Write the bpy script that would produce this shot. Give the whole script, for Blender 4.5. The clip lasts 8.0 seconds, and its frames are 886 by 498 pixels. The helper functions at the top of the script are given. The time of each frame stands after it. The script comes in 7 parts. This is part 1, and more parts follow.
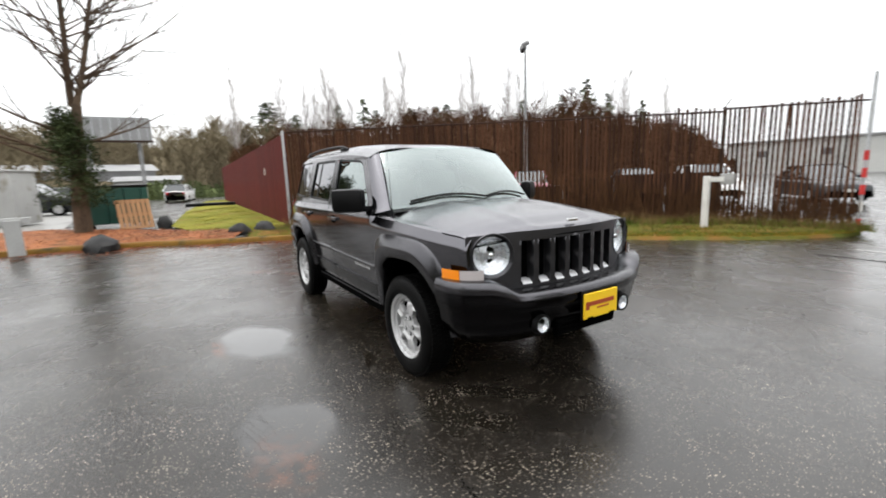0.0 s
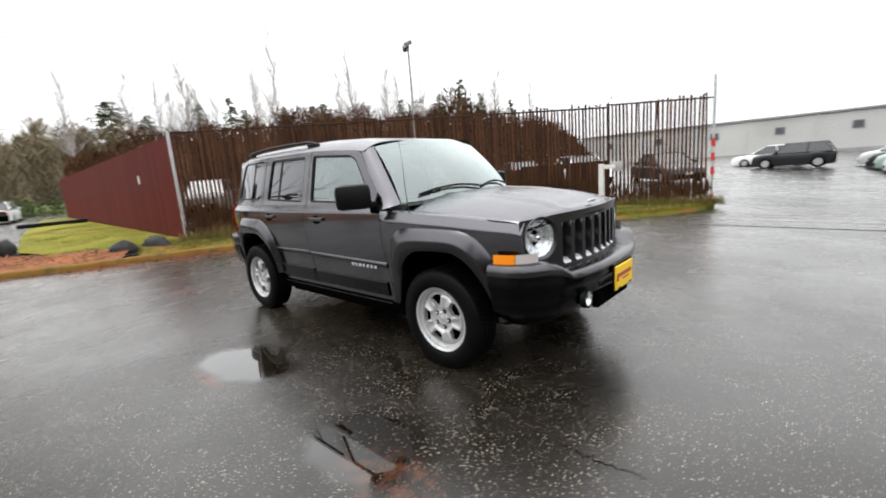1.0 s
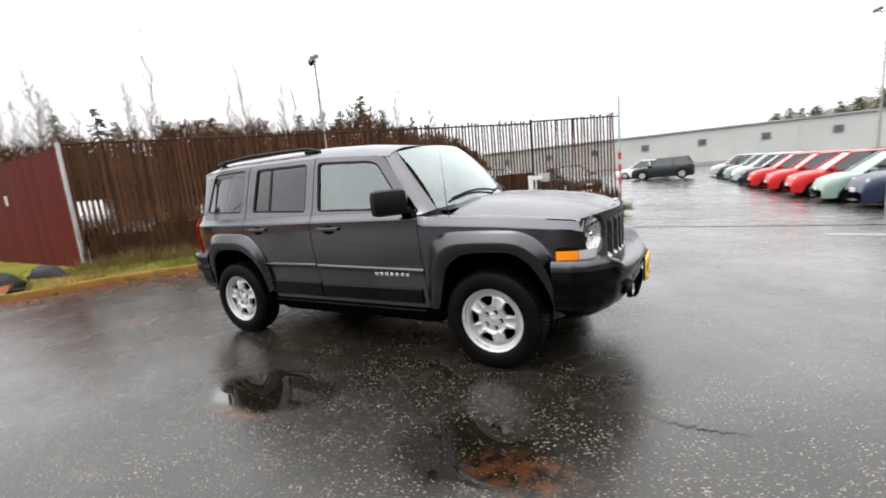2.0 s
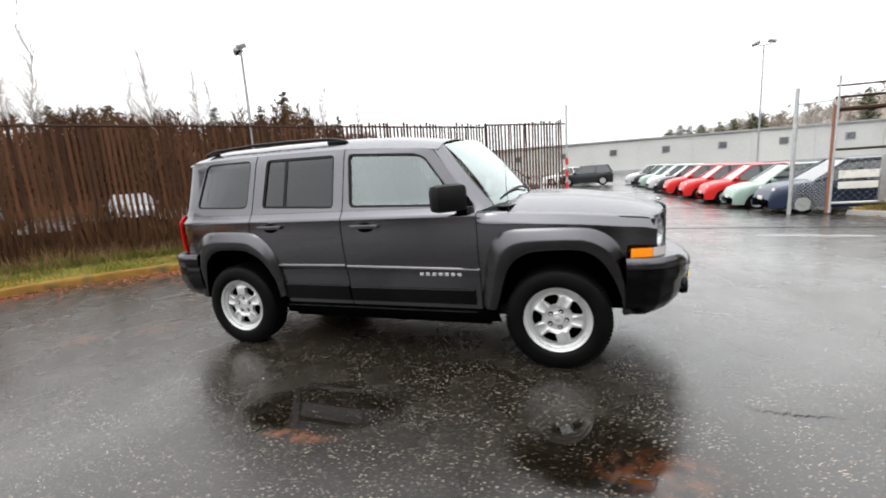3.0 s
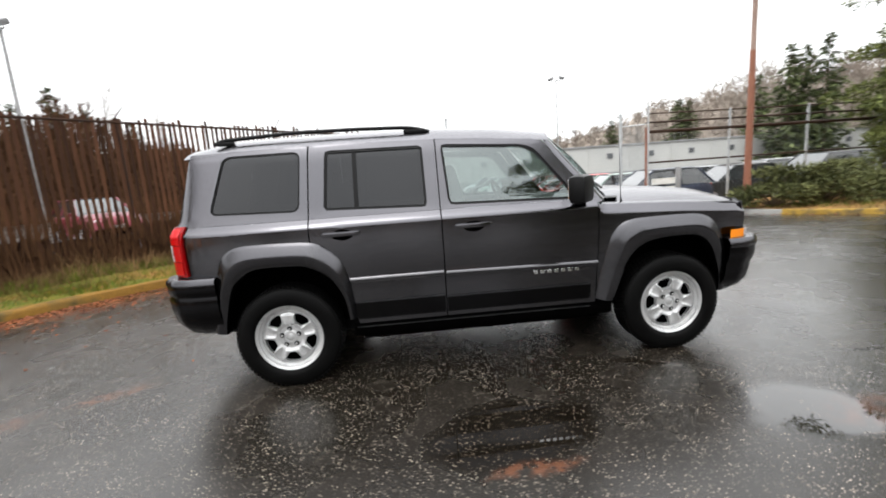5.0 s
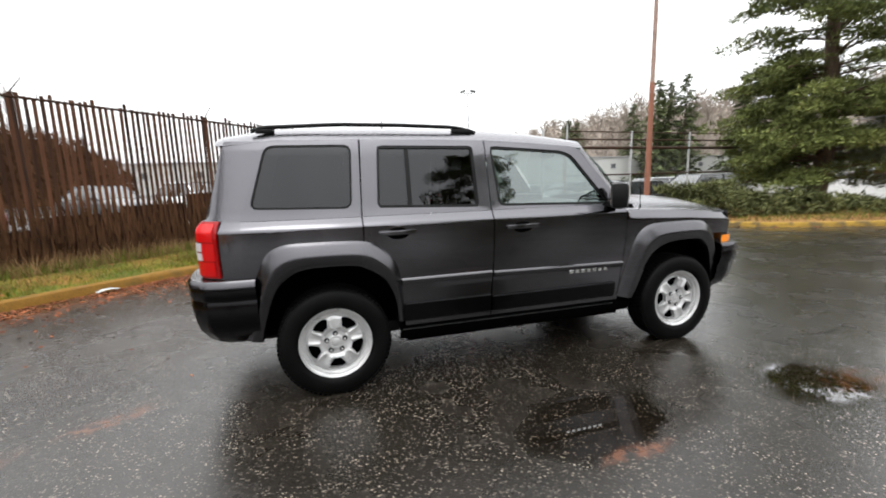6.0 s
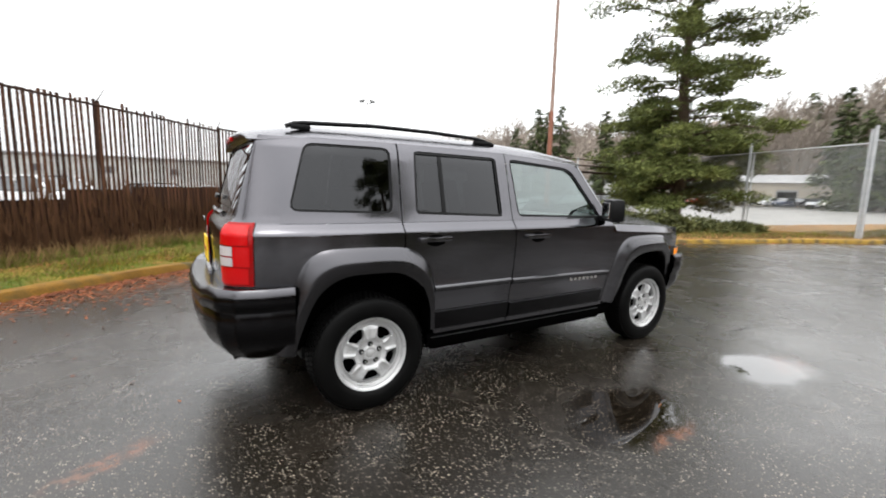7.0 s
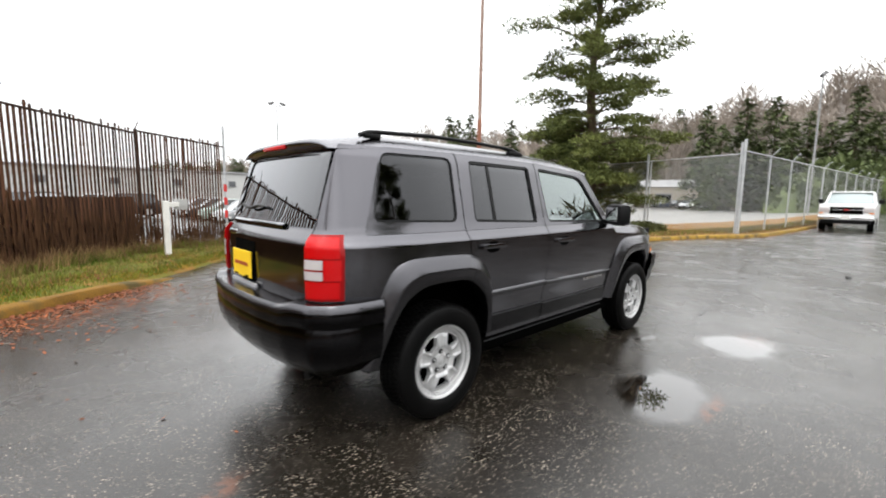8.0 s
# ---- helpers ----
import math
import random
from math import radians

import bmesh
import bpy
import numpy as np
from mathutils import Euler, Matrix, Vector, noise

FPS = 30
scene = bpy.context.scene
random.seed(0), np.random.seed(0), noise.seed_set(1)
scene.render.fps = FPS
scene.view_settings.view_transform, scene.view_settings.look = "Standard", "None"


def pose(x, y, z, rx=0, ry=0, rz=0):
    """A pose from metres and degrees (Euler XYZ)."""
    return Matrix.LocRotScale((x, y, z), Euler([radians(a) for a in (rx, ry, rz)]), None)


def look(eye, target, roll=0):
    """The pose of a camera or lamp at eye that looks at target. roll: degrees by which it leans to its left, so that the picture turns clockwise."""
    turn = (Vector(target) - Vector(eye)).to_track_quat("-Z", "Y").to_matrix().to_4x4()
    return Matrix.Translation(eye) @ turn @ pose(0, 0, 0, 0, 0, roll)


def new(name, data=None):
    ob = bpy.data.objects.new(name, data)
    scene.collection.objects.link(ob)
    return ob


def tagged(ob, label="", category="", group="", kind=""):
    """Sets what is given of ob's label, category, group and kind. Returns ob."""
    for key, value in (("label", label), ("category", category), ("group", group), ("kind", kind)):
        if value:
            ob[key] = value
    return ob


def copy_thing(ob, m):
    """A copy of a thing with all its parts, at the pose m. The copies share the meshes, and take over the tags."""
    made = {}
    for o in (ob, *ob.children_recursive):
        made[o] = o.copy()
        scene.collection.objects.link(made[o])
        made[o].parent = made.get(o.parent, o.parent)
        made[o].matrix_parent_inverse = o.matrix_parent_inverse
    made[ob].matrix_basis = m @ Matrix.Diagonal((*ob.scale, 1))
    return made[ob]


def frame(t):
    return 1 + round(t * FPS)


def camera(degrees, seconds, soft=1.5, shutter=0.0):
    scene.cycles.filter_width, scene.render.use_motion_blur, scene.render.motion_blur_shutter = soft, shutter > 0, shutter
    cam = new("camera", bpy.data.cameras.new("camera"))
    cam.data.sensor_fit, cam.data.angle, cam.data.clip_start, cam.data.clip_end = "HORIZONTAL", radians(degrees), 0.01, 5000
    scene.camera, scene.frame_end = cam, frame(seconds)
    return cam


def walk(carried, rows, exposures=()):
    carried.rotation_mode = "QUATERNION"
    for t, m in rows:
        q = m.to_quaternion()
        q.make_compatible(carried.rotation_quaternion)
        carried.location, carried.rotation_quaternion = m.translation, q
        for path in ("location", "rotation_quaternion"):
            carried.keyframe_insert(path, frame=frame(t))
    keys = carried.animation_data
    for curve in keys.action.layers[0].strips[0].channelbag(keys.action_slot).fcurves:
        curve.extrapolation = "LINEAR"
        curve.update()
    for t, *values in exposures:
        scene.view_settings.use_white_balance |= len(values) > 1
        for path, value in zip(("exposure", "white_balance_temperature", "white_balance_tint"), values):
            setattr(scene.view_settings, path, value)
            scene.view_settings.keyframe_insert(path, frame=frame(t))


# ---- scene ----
cam = camera(92.0, 8.0, soft=1.8, shutter=0.5)
PATH = [
    (0, (3.848, -2.088, 1.339), (2.175, -1.044, 1.006), -2.0),
    (0.5, (3.574, -2.48, 1.35), (2.064, -1.217, 1.001), -2.9),
    (1, (3.222, -2.808, 1.327), (1.887, -1.364, 0.963), -4.5),
    (1.5, (2.828, -3.111, 1.318), (1.665, -1.527, 0.948), -3.7),
    (1.7, (2.678, -3.234, 1.321), (1.587, -1.596, 0.967), -4.4),
    (2.8, (1.718, -3.581, 1.322), (1.016, -1.736, 0.999), -4.4),
    (3, (1.529, -3.617, 1.336), (0.875, -1.758, 0.993), -3.8),
    (3.5, (1.052, -3.681, 1.328), (0.608, -1.758, 1.005), -5.0),
    (4, (0.551, -3.705, 1.316), (0.305, -1.747, 0.988), -4.6),
    (4.5, (0.056, -3.686, 1.294), (-0.04, -1.713, 0.983), -4.9),
    (4.7, (-0.14, -3.647, 1.308), (-0.16, -1.674, 0.981), -4.4),
    (5.8, (-1.211, -3.516, 1.322), (-0.706, -1.607, 1.002), -3.1),
    (6, (-1.393, -3.442, 1.325), (-0.827, -1.552, 1.001), -1.6),
    (6.5, (-1.834, -3.312, 1.334), (-0.993, -1.523, 1.032), 0.4),
    (7, (-2.238, -3.095, 1.307), (-1.199, -1.408, 1.034), 1.4),
    (7.5, (-2.644, -2.874, 1.312), (-1.399, -1.321, 1.111), 2.1),
    (8, (-3.008, -2.599, 1.309), (-1.644, -1.156, 1.069), 0.8),
]
walk(cam, [(t, look(eye, target, roll)) for t, eye, target, roll in PATH], exposures=[(0, 0.02), (1.5, 0.14), (3, 0.26), (8, 0.26)])

# ---- sky and sun: a bright overcast day after rain ----
SKY = 3.7  # brightness overhead; an overcast sky is a third of it at the horizon
world = bpy.data.worlds.new("overcast_sky")
scene.world = world
world.use_nodes = True
wn, wl = world.node_tree.nodes, world.node_tree.links
for n in list(wn):
    wn.remove(n)
w_out = wn.new("ShaderNodeOutputWorld")
w_bg = wn.new("ShaderNodeBackground")
w_sky = wn.new("ShaderNodeTexSky")
w_sky.sky_type = "NISHITA"
w_sky.sun_disc = False
w_sky.sun_elevation = radians(78)
w_sky.sun_rotation = radians(225)
w_sky.dust_density = 6.0
w_hsv = wn.new("ShaderNodeHueSaturation")
w_hsv.inputs["Saturation"].default_value = 0.12
w_hsv.inputs["Value"].default_value = 0.10
w_tc = wn.new("ShaderNodeTexCoord")
w_noise = wn.new("ShaderNodeTexNoise")
w_noise.inputs["Scale"].default_value = 2.2
w_noise.inputs["Detail"].default_value = 5.0
w_ramp = wn.new("ShaderNodeValToRGB")
w_ramp.color_ramp.elements[0].position = 0.3
w_ramp.color_ramp.elements[0].color = (0.93, 0.95, 0.97, 1)
w_ramp.color_ramp.elements[1].position = 0.7
w_ramp.color_ramp.elements[1].color = (1.12, 1.13, 1.14, 1)
w_mix = wn.new("ShaderNodeMixRGB")
w_mix.inputs[0].default_value = 0.8
wl.new(w_tc.outputs["Generated"], w_noise.inputs["Vector"])
wl.new(w_noise.outputs["Fac"], w_ramp.inputs["Fac"])
wl.new(w_sky.outputs["Color"], w_hsv.inputs["Color"])
wl.new(w_hsv.outputs["Color"], w_mix.inputs[1])
wl.new(w_ramp.outputs["Color"], w_mix.inputs[2])
w_sep = wn.new("ShaderNodeSeparateXYZ")
w_up = wn.new("ShaderNodeMath")
w_up.operation = "MAXIMUM"
w_up.inputs[1].default_value = 0.0
w_grade = wn.new("ShaderNodeMath")
w_grade.operation = "MULTIPLY_ADD"
w_grade.inputs[1].default_value = 2.0 * SKY / 3.0
w_grade.inputs[2].default_value = SKY / 3.0
wl.new(w_tc.outputs["Generated"], w_sep.inputs[0])
wl.new(w_sep.outputs["Z"], w_up.inputs[0])
wl.new(w_up.outputs[0], w_grade.inputs[0])
wl.new(w_mix.outputs["Color"], w_bg.inputs["Color"])
wl.new(w_grade.outputs[0], w_bg.inputs["Strength"])
wl.new(w_bg.outputs[0], w_out.inputs["Surface"])

sun = new("sun", bpy.data.lights.new("sun", "SUN"))
sun.data.energy = 0.5
sun.data.angle = radians(25)
sun.data.color = (1.0, 0.97, 0.93)
sun.matrix_world = look((-3, -3, 20), (0, 0, 0))


# ---- materials ----
def bsdf(name):
    m = bpy.data.materials.new(name)
    m.use_nodes = True
    return m, m.node_tree.nodes, m.node_tree.links, m.node_tree.nodes["Principled BSDF"]


def surface(name, a, b, scale=6.0, fine=60.0, rough=(0.5, 0.8), metal=0.0, bump=0.2, coat=0.0, stain=None, stretch=(1, 1, 1), spread=(0.35, 0.65), per_object=0.0, island=0.0, spec=0.5, edge=1.0):
    """Two colours mixed by a coarse and a fine noise, with roughness and relief to match."""
    m, n, l, p = bsdf(name)
    tc = n.new("ShaderNodeTexCoord")
    mp = n.new("ShaderNodeMapping")
    mp.inputs["Scale"].default_value = stretch
    l.new(tc.outputs["Object"], mp.inputs["Vector"])
    big, small = n.new("ShaderNodeTexNoise"), n.new("ShaderNodeTexNoise")
    big.inputs["Scale"].default_value, big.inputs["Detail"].default_value = scale, 4.0
    small.inputs["Scale"].default_value, small.inputs["Detail"].default_value = fine, 3.0
    l.new(mp.outputs[0], big.inputs["Vector"])
    l.new(mp.outputs[0], small.inputs["Vector"])
    mix = n.new("ShaderNodeMath")
    mix.operation = "MULTIPLY_ADD"
    l.new(small.outputs["Fac"], mix.inputs[0])
    mix.inputs[1].default_value = 0.45
    half = n.new("ShaderNodeMath")
    half.operation = "MULTIPLY"
    l.new(big.outputs["Fac"], half.inputs[0])
    half.inputs[1].default_value = 0.55
    l.new(half.outputs[0], mix.inputs[2])
    ramp = n.new("ShaderNodeValToRGB")
    ramp.color_ramp.elements[0].position, ramp.color_ramp.elements[1].position = spread
    ramp.color_ramp.elements[0].color, ramp.color_ramp.elements[1].color = (*a, 1), (*b, 1)
    l.new(mix.outputs[0], ramp.inputs["Fac"])
    colour = ramp.outputs["Color"]
    if stain:
        sn = n.new("ShaderNodeTexNoise")
        sn.inputs["Scale"].default_value, sn.inputs["Detail"].default_value = stain[1], 5.0
        l.new(mp.outputs[0], sn.inputs["Vector"])
        sr = n.new("ShaderNodeValToRGB")
        sr.color_ramp.elements[0].position, sr.color_ramp.elements[1].position = stain[2], stain[2] + 0.14
        l.new(sn.outputs["Fac"], sr.inputs["Fac"])
        sm = n.new("ShaderNodeMixRGB")
        sm.inputs[2].default_value = (*stain[0], 1)
        l.new(sr.outputs["Color"], sm.inputs[0])
        l.new(colour, sm.inputs[1])
        colour = sm.outputs[0]
    if per_object or island:
        src = n.new("ShaderNodeObjectInfo" if per_object else "ShaderNodeNewGeometry")
        hv = n.new("ShaderNodeHueSaturation")
        mr = n.new("ShaderNodeMapRange")
        amount = per_object or island
        mr.inputs["To Min"].default_value, mr.inputs["To Max"].default_value = 1 - amount, 1 + amount
        l.new(src.outputs["Random" if per_object else "Random Per Island"], mr.inputs["Value"])
        l.new(mr.outputs[0], hv.inputs["Value"])
        l.new(colour, hv.inputs["Color"])
        colour = hv.outputs[0]
    l.new(colour, p.inputs["Base Color"])
    rr = n.new("ShaderNodeMapRange")
    rr.inputs["From Min"].default_value, rr.inputs["From Max"].default_value = 0.3, 0.7
    rr.inputs["To Min"].default_value, rr.inputs["To Max"].default_value = rough
    l.new(mix.outputs[0], rr.inputs["Value"])
    l.new(rr.outputs[0], p.inputs["Roughness"])
    p.inputs["Metallic"].default_value = metal
    p.inputs["Coat Weight"].default_value = coat
    p.inputs["Coat Roughness"].default_value = 0.03
    p.inputs["Coat IOR"].default_value = 1.36
    p.inputs["Specular IOR Level"].default_value = spec
    p.inputs["Specular Tint"].default_value = (edge, edge, edge, 1)
    if bump:
        bp = n.new("ShaderNodeBump")
        bp.inputs["Strength"].default_value, bp.inputs["Distance"].default_value = bump, 0.01
        l.new(mix.outputs[0], bp.inputs["Height"])
        l.new(bp.outputs[0], p.inputs["Normal"])
    return m


def glass(name, tint, gloss=0.02, shine=0.08, cast=(0.88, 0.97, 0.96)):
    """Thin pane: tinted see-through, with a mirror gloss that grows towards grazing."""
    m, n, l, p = bsdf(name)
    n.remove(p)
    out = n["Material Output"]
    tr, gl, lw, mx = n.new("ShaderNodeBsdfTransparent"), n.new("ShaderNodeBsdfGlossy"), n.new("ShaderNodeLayerWeight"), n.new("ShaderNodeMixShader")
    tr.inputs["Color"].default_value = (*tint, 1)
    gl.inputs["Roughness"].default_value = gloss
    gl.inputs["Color"].default_value = (*cast, 1)
    lw.inputs["Blend"].default_value = 0.5
    steep, amount = n.new("ShaderNodeMath"), n.new("ShaderNodeMath")
    steep.operation, amount.operation = "POWER", "MULTIPLY_ADD"
    steep.inputs[1].default_value = 3.0
    amount.inputs[1].default_value, amount.inputs[2].default_value = 0.90, shine
    l.new(lw.outputs["Facing"], steep.inputs[0])
    l.new(steep.outputs[0], amount.inputs[0])
    l.new(amount.outputs[0], mx.inputs[0])
    l.new(tr.outputs[0], mx.inputs[1])
    l.new(gl.outputs[0], mx.inputs[2])
    l.new(mx.outputs[0], out.inputs["Surface"])
    return m


def lens(name, colour, rough=0.08, glow=0.0):
    m, n, l, p = bsdf(name)
    p.inputs["Base Color"].default_value = (*colour, 1)
    p.inputs["Roughness"].default_value = rough
    p.inputs["Specular IOR Level"].default_value = 0.25
    wv = n.new("ShaderNodeTexWave")
    wv.inputs["Scale"].default_value = 28
    bp = n.new("ShaderNodeBump")
    bp.inputs["Strength"].default_value, bp.inputs["Distance"].default_value = 0.25, 0.003
    l.new(wv.outputs["Fac"], bp.inputs["Height"])
    l.new(bp.outputs[0], p.inputs["Normal"])
    return m


def wet_asphalt():
    """Old wet asphalt: dark binder, pale worn chippings, damp film, puddles and rusty leaf stains."""
    m, n, l, p = bsdf("wet_asphalt")
    tc = n.new("ShaderNodeTexCoord")
    pos = tc.outputs["Object"]

    def noise_at(scale, detail=4.0, rough=0.55):
        t = n.new("ShaderNodeTexNoise")
        t.inputs["Scale"].default_value, t.inputs["Detail"].default_value, t.inputs["Roughness"].default_value = scale, detail, rough
        l.new(pos, t.inputs["Vector"])
        return t.outputs["Fac"]

    def ramp(src, lo, hi):
        r = n.new("ShaderNodeMapRange")
        r.interpolation_type = "SMOOTHSTEP"
        r.inputs["From Min"].default_value, r.inputs["From Max"].default_value = lo, hi
        l.new(src, r.inputs["Value"])
        return r.outputs[0]

    def maths(op, a, b):
        t = n.new("ShaderNodeMath")
        t.operation = op
        for i, v in enumerate((a, b)):
            if isinstance(v, (int, float)):
                t.inputs[i].default_value = v
            else:
                l.new(v, t.inputs[i])
        return t.outputs[0]

    def blend(fac, a, b):
        t = n.new("ShaderNodeMixRGB")
        for i, v in enumerate((fac, a, b)):
            if isinstance(v, tuple):
                t.inputs[i].default_value = (*v, 1)
            else:
                l.new(v, t.inputs[i])
        return t.outputs[0]

    wobble = noise_at(2.3, 5.0)
    warp = n.new("ShaderNodeVectorMath")
    warp.operation = "MULTIPLY_ADD"
    wn3 = n.new("ShaderNodeTexNoise")
    wn3.inputs["Scale"].default_value, wn3.inputs["Detail"].default_value = 3.0, 4.0
    l.new(pos, wn3.inputs["Vector"])
    l.new(wn3.outputs["Color"], warp.inputs[0])
    warp.inputs[1].default_value = (0.30, 0.30, 0)
    l.new(pos, warp.inputs[2])

    def spot(x, y, rx, ry, turn, edge=0.25):
        mp = n.new("ShaderNodeMapping")
        mp.vector_type = "TEXTURE"
        mp.inputs["Location"].default_value = (x + 0.15, y + 0.15, 0)
        mp.inputs["Rotation"].default_value = (0, 0, radians(turn))
        mp.inputs["Scale"].default_value = (rx, ry, 50.0)
        l.new(warp.outputs[0], mp.inputs["Vector"])
        ln = n.new("ShaderNodeVectorMath")
        ln.operation = "LENGTH"
        l.new(mp.outputs[0], ln.inputs[0])
        r = n.new("ShaderNodeMapRange")
        r.interpolation_type = "SMOOTHSTEP"
        r.inputs["From Min"].default_value, r.inputs["From Max"].default_value = 1.0 + edge, 1.0 - edge * 0.3
        l.new(ln.outputs["Value"], r.inputs["Value"])
        return r.outputs[0]

    pools = [spot(0.00, -1.62, 0.40, 0.26, 12, 0.35), spot(1.56, -1.72, 0.31, 0.25, -8, 0.55), maths("MULTIPLY", spot(1.05, -1.02, 0.24, 0.035, -20), 0.7), spot(-3.2, 3.9, 0.9, 0.12, 42)]
    pool = pools[0]
    for other in pools[1:]:
        pool = maths("MAXIMUM", pool, other)
    rusts = [spot(1.78, -1.78, 0.17, 0.10, 20, 0.9), spot(0.05, -1.95, 0.14, 0.04, 5, 0.9), spot(-2.6, -0.7, 0.16, 0.06, 30, 0.9), spot(-3.1, -1.1, 0.18, 0.06, 60, 0.9), spot(-4.3, 2.3, 0.9, 0.2, 45, 0.9), spot(-2.5, 3.6, 0.8, 0.2, 42, 0.9)]
    rust = rusts[0]
    for other in rusts[1:]:
        rust = maths("MAXIMUM", rust, other)
    rust = maths("MULTIPLY", rust, ramp(noise_at(14.0, 5.0), 0.38, 0.62))

    vo = n.new("ShaderNodeTexVoronoi")
    vo.inputs["Scale"].default_value = 84.0
    l.new(pos, vo.inputs["Vector"])
    pick = n.new("ShaderNodeSeparateColor")
    l.new(vo.outputs["Color"], pick.inputs[0])
    stone = ramp(maths("ADD", vo.outputs["Distance"], maths("MULTIPLY", pick.outputs[1], 0.24)), 0.54, 0.32)
    patch = ramp(noise_at(5.5, 5.0, 0.65), 0.42, 0.60)
    pale = maths("MULTIPLY", stone, ramp(pick.outputs[0], 0.30, 1.05))
    pale = maths("MULTIPLY", pale, maths("ADD", maths("MULTIPLY", patch, 0.65), 0.35))
    binder = blend(ramp(noise_at(160.0, 2.0), 0.35, 0.68), (0.0016, 0.0014, 0.0011), (0.018, 0.0145, 0.0105))
    worn = blend(ramp(wobble, 0.35, 0.75), binder, (0.012, 0.0096, 0.0072))
    base = blend(pale, worn, (0.27, 0.23, 0.185))
    base = blend(ramp(noise_at(0.6, 6.0), 0.56, 0.75), base, (0.007, 0.0058, 0.0046))
    base = blend(rust, base, (0.085, 0.034, 0.017))
    soaked = n.new("ShaderNodeMixRGB")
    soaked.blend_type = "MULTIPLY"
    l.new(pool, soaked.inputs[0])
    l.new(base, soaked.inputs[1])
    soaked.inputs[2].default_value = (0.45, 0.42, 0.38, 1)
    l.new(soaked.outputs[0], p.inputs["Base Color"])

    damp = ramp(noise_at(0.9, 5.0), 0.35, 0.68)
    rough = maths("ADD", maths("MULTIPLY", damp, -0.14), 0.30)
    rough = maths("MULTIPLY", rough, maths("SUBTRACT", 1.0, maths("MULTIPLY", pool, 0.93)))
    l.new(rough, p.inputs["Roughness"])
    p.inputs["IOR"].default_value = 1.5
    p.inputs["Specular IOR Level"].default_value = 0.25
    film = maths("MULTIPLY", ramp(noise_at(0.55, 6.0), 0.36, 0.66), 0.30)
    film = maths("MAXIMUM", maths("ADD", film, 0.46), pool)
    l.new(maths("MULTIPLY", film, maths("SUBTRACT", 1.0, maths("MULTIPLY", pale, 0.5))), p.inputs["Coat Weight"])
    p.inputs["Coat IOR"].default_value = 1.38
    sheen = maths("MULTIPLY", ramp(noise_at(1.7, 5.0), 0.3, 0.7), 0.10)
    l.new(maths("MULTIPLY", maths("ADD", sheen, 0.205), maths("SUBTRACT", 1.0, maths("MULTIPLY", pool, 0.9))), p.inputs["Coat Roughness"])
    height = maths("ADD", maths("MULTIPLY", stone, 0.5), maths("MULTIPLY", noise_at(220.0, 2.0), 0.6))
    height = maths("MULTIPLY", height, maths("SUBTRACT", 1.0, pool))
    bp = n.new("ShaderNodeBump")
    bp.inputs["Strength"].default_value, bp.inputs["Distance"].default_value = 0.42, 0.003
    l.new(height, bp.inputs["Height"])
    l.new(bp.outputs[0], p.inputs["Normal"])
    return m


M_ASPHALT = wet_asphalt()
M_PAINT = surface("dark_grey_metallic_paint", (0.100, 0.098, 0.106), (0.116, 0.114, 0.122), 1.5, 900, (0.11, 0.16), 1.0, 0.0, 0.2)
M_FLARE = surface("flare_paint", (0.066, 0.065, 0.070), (0.080, 0.079, 0.084), 2.0, 900, (0.22, 0.30), 1.0, 0.0, 0.2)
M_GRILLE = surface("satin_grey_grille_plastic", (0.062, 0.061, 0.065), (0.080, 0.079, 0.083), 3.0, 700, (0.30, 0.40), 0.9, 0.0)
# Colour of the painted highlights along the door mouldings, cladding and sill.
M_HIGHLIGHT = surface("bright_highlight_strip", (0.060, 0.060, 0.062), (0.095, 0.095, 0.097), 6, 200, (0.3, 0.45), 1.0, 0.0)
M_BUMPER = surface("dark_shaded_lower_paint", (0.011, 0.0107, 0.0115), (0.016, 0.0155, 0.0165), 2.0, 900, (0.16, 0.24), 1.0, 0.0, 0.2, edge=0.9)
# Rain-beaded upper panels; colour lighter than M_PAINT to carry the sky's light.
M_WETLITPAINT = surface("rain_beaded_sky_lit_paint", (0.125, 0.123, 0.133), (0.150, 0.148, 0.158), 40, 160, (0.18, 0.26), 1.0, 0.10, 0.1, edge=0.92)
M_PLASTIC = surface("black_textured_plastic", (0.0010, 0.0010, 0.0011), (0.0024, 0.0024, 0.0026), 8, 400, (0.36, 0.52), 0, 0.05, spec=0.18)
# Below any real black, so shaded gaps and arches come out fully dark.
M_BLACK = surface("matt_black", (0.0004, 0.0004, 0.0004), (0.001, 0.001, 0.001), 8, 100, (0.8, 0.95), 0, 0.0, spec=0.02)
M_RUBBER = surface("tyre_rubber", (0.0013, 0.0013, 0.0013), (0.0034, 0.0033, 0.0032), 9, 120, (0.45, 0.6), 0, 0.1, spec=0.07)
M_RIM = surface("silver_wheel_paint", (0.44, 0.44, 0.44), (0.54, 0.54, 0.535), 9, 200, (0.24, 0.36), 0.45, 0.02, 0.2)
M_CHROME = surface("chrome", (0.72, 0.72, 0.72), (0.84, 0.84, 0.84), 9, 200, (0.08, 0.16), 1.0, 0.0)
M_REFLECTOR = surface("bright_lamp_reflector", (0.70, 0.71, 0.73), (0.86, 0.87, 0.88), 26, 200, (0.22, 0.34), 0.85, 0.15)
M_SATIN = surface("satin_silver", (0.42, 0.42, 0.43), (0.55, 0.55, 0.56), 9, 200, (0.35, 0.5), 0.6, 0.0)
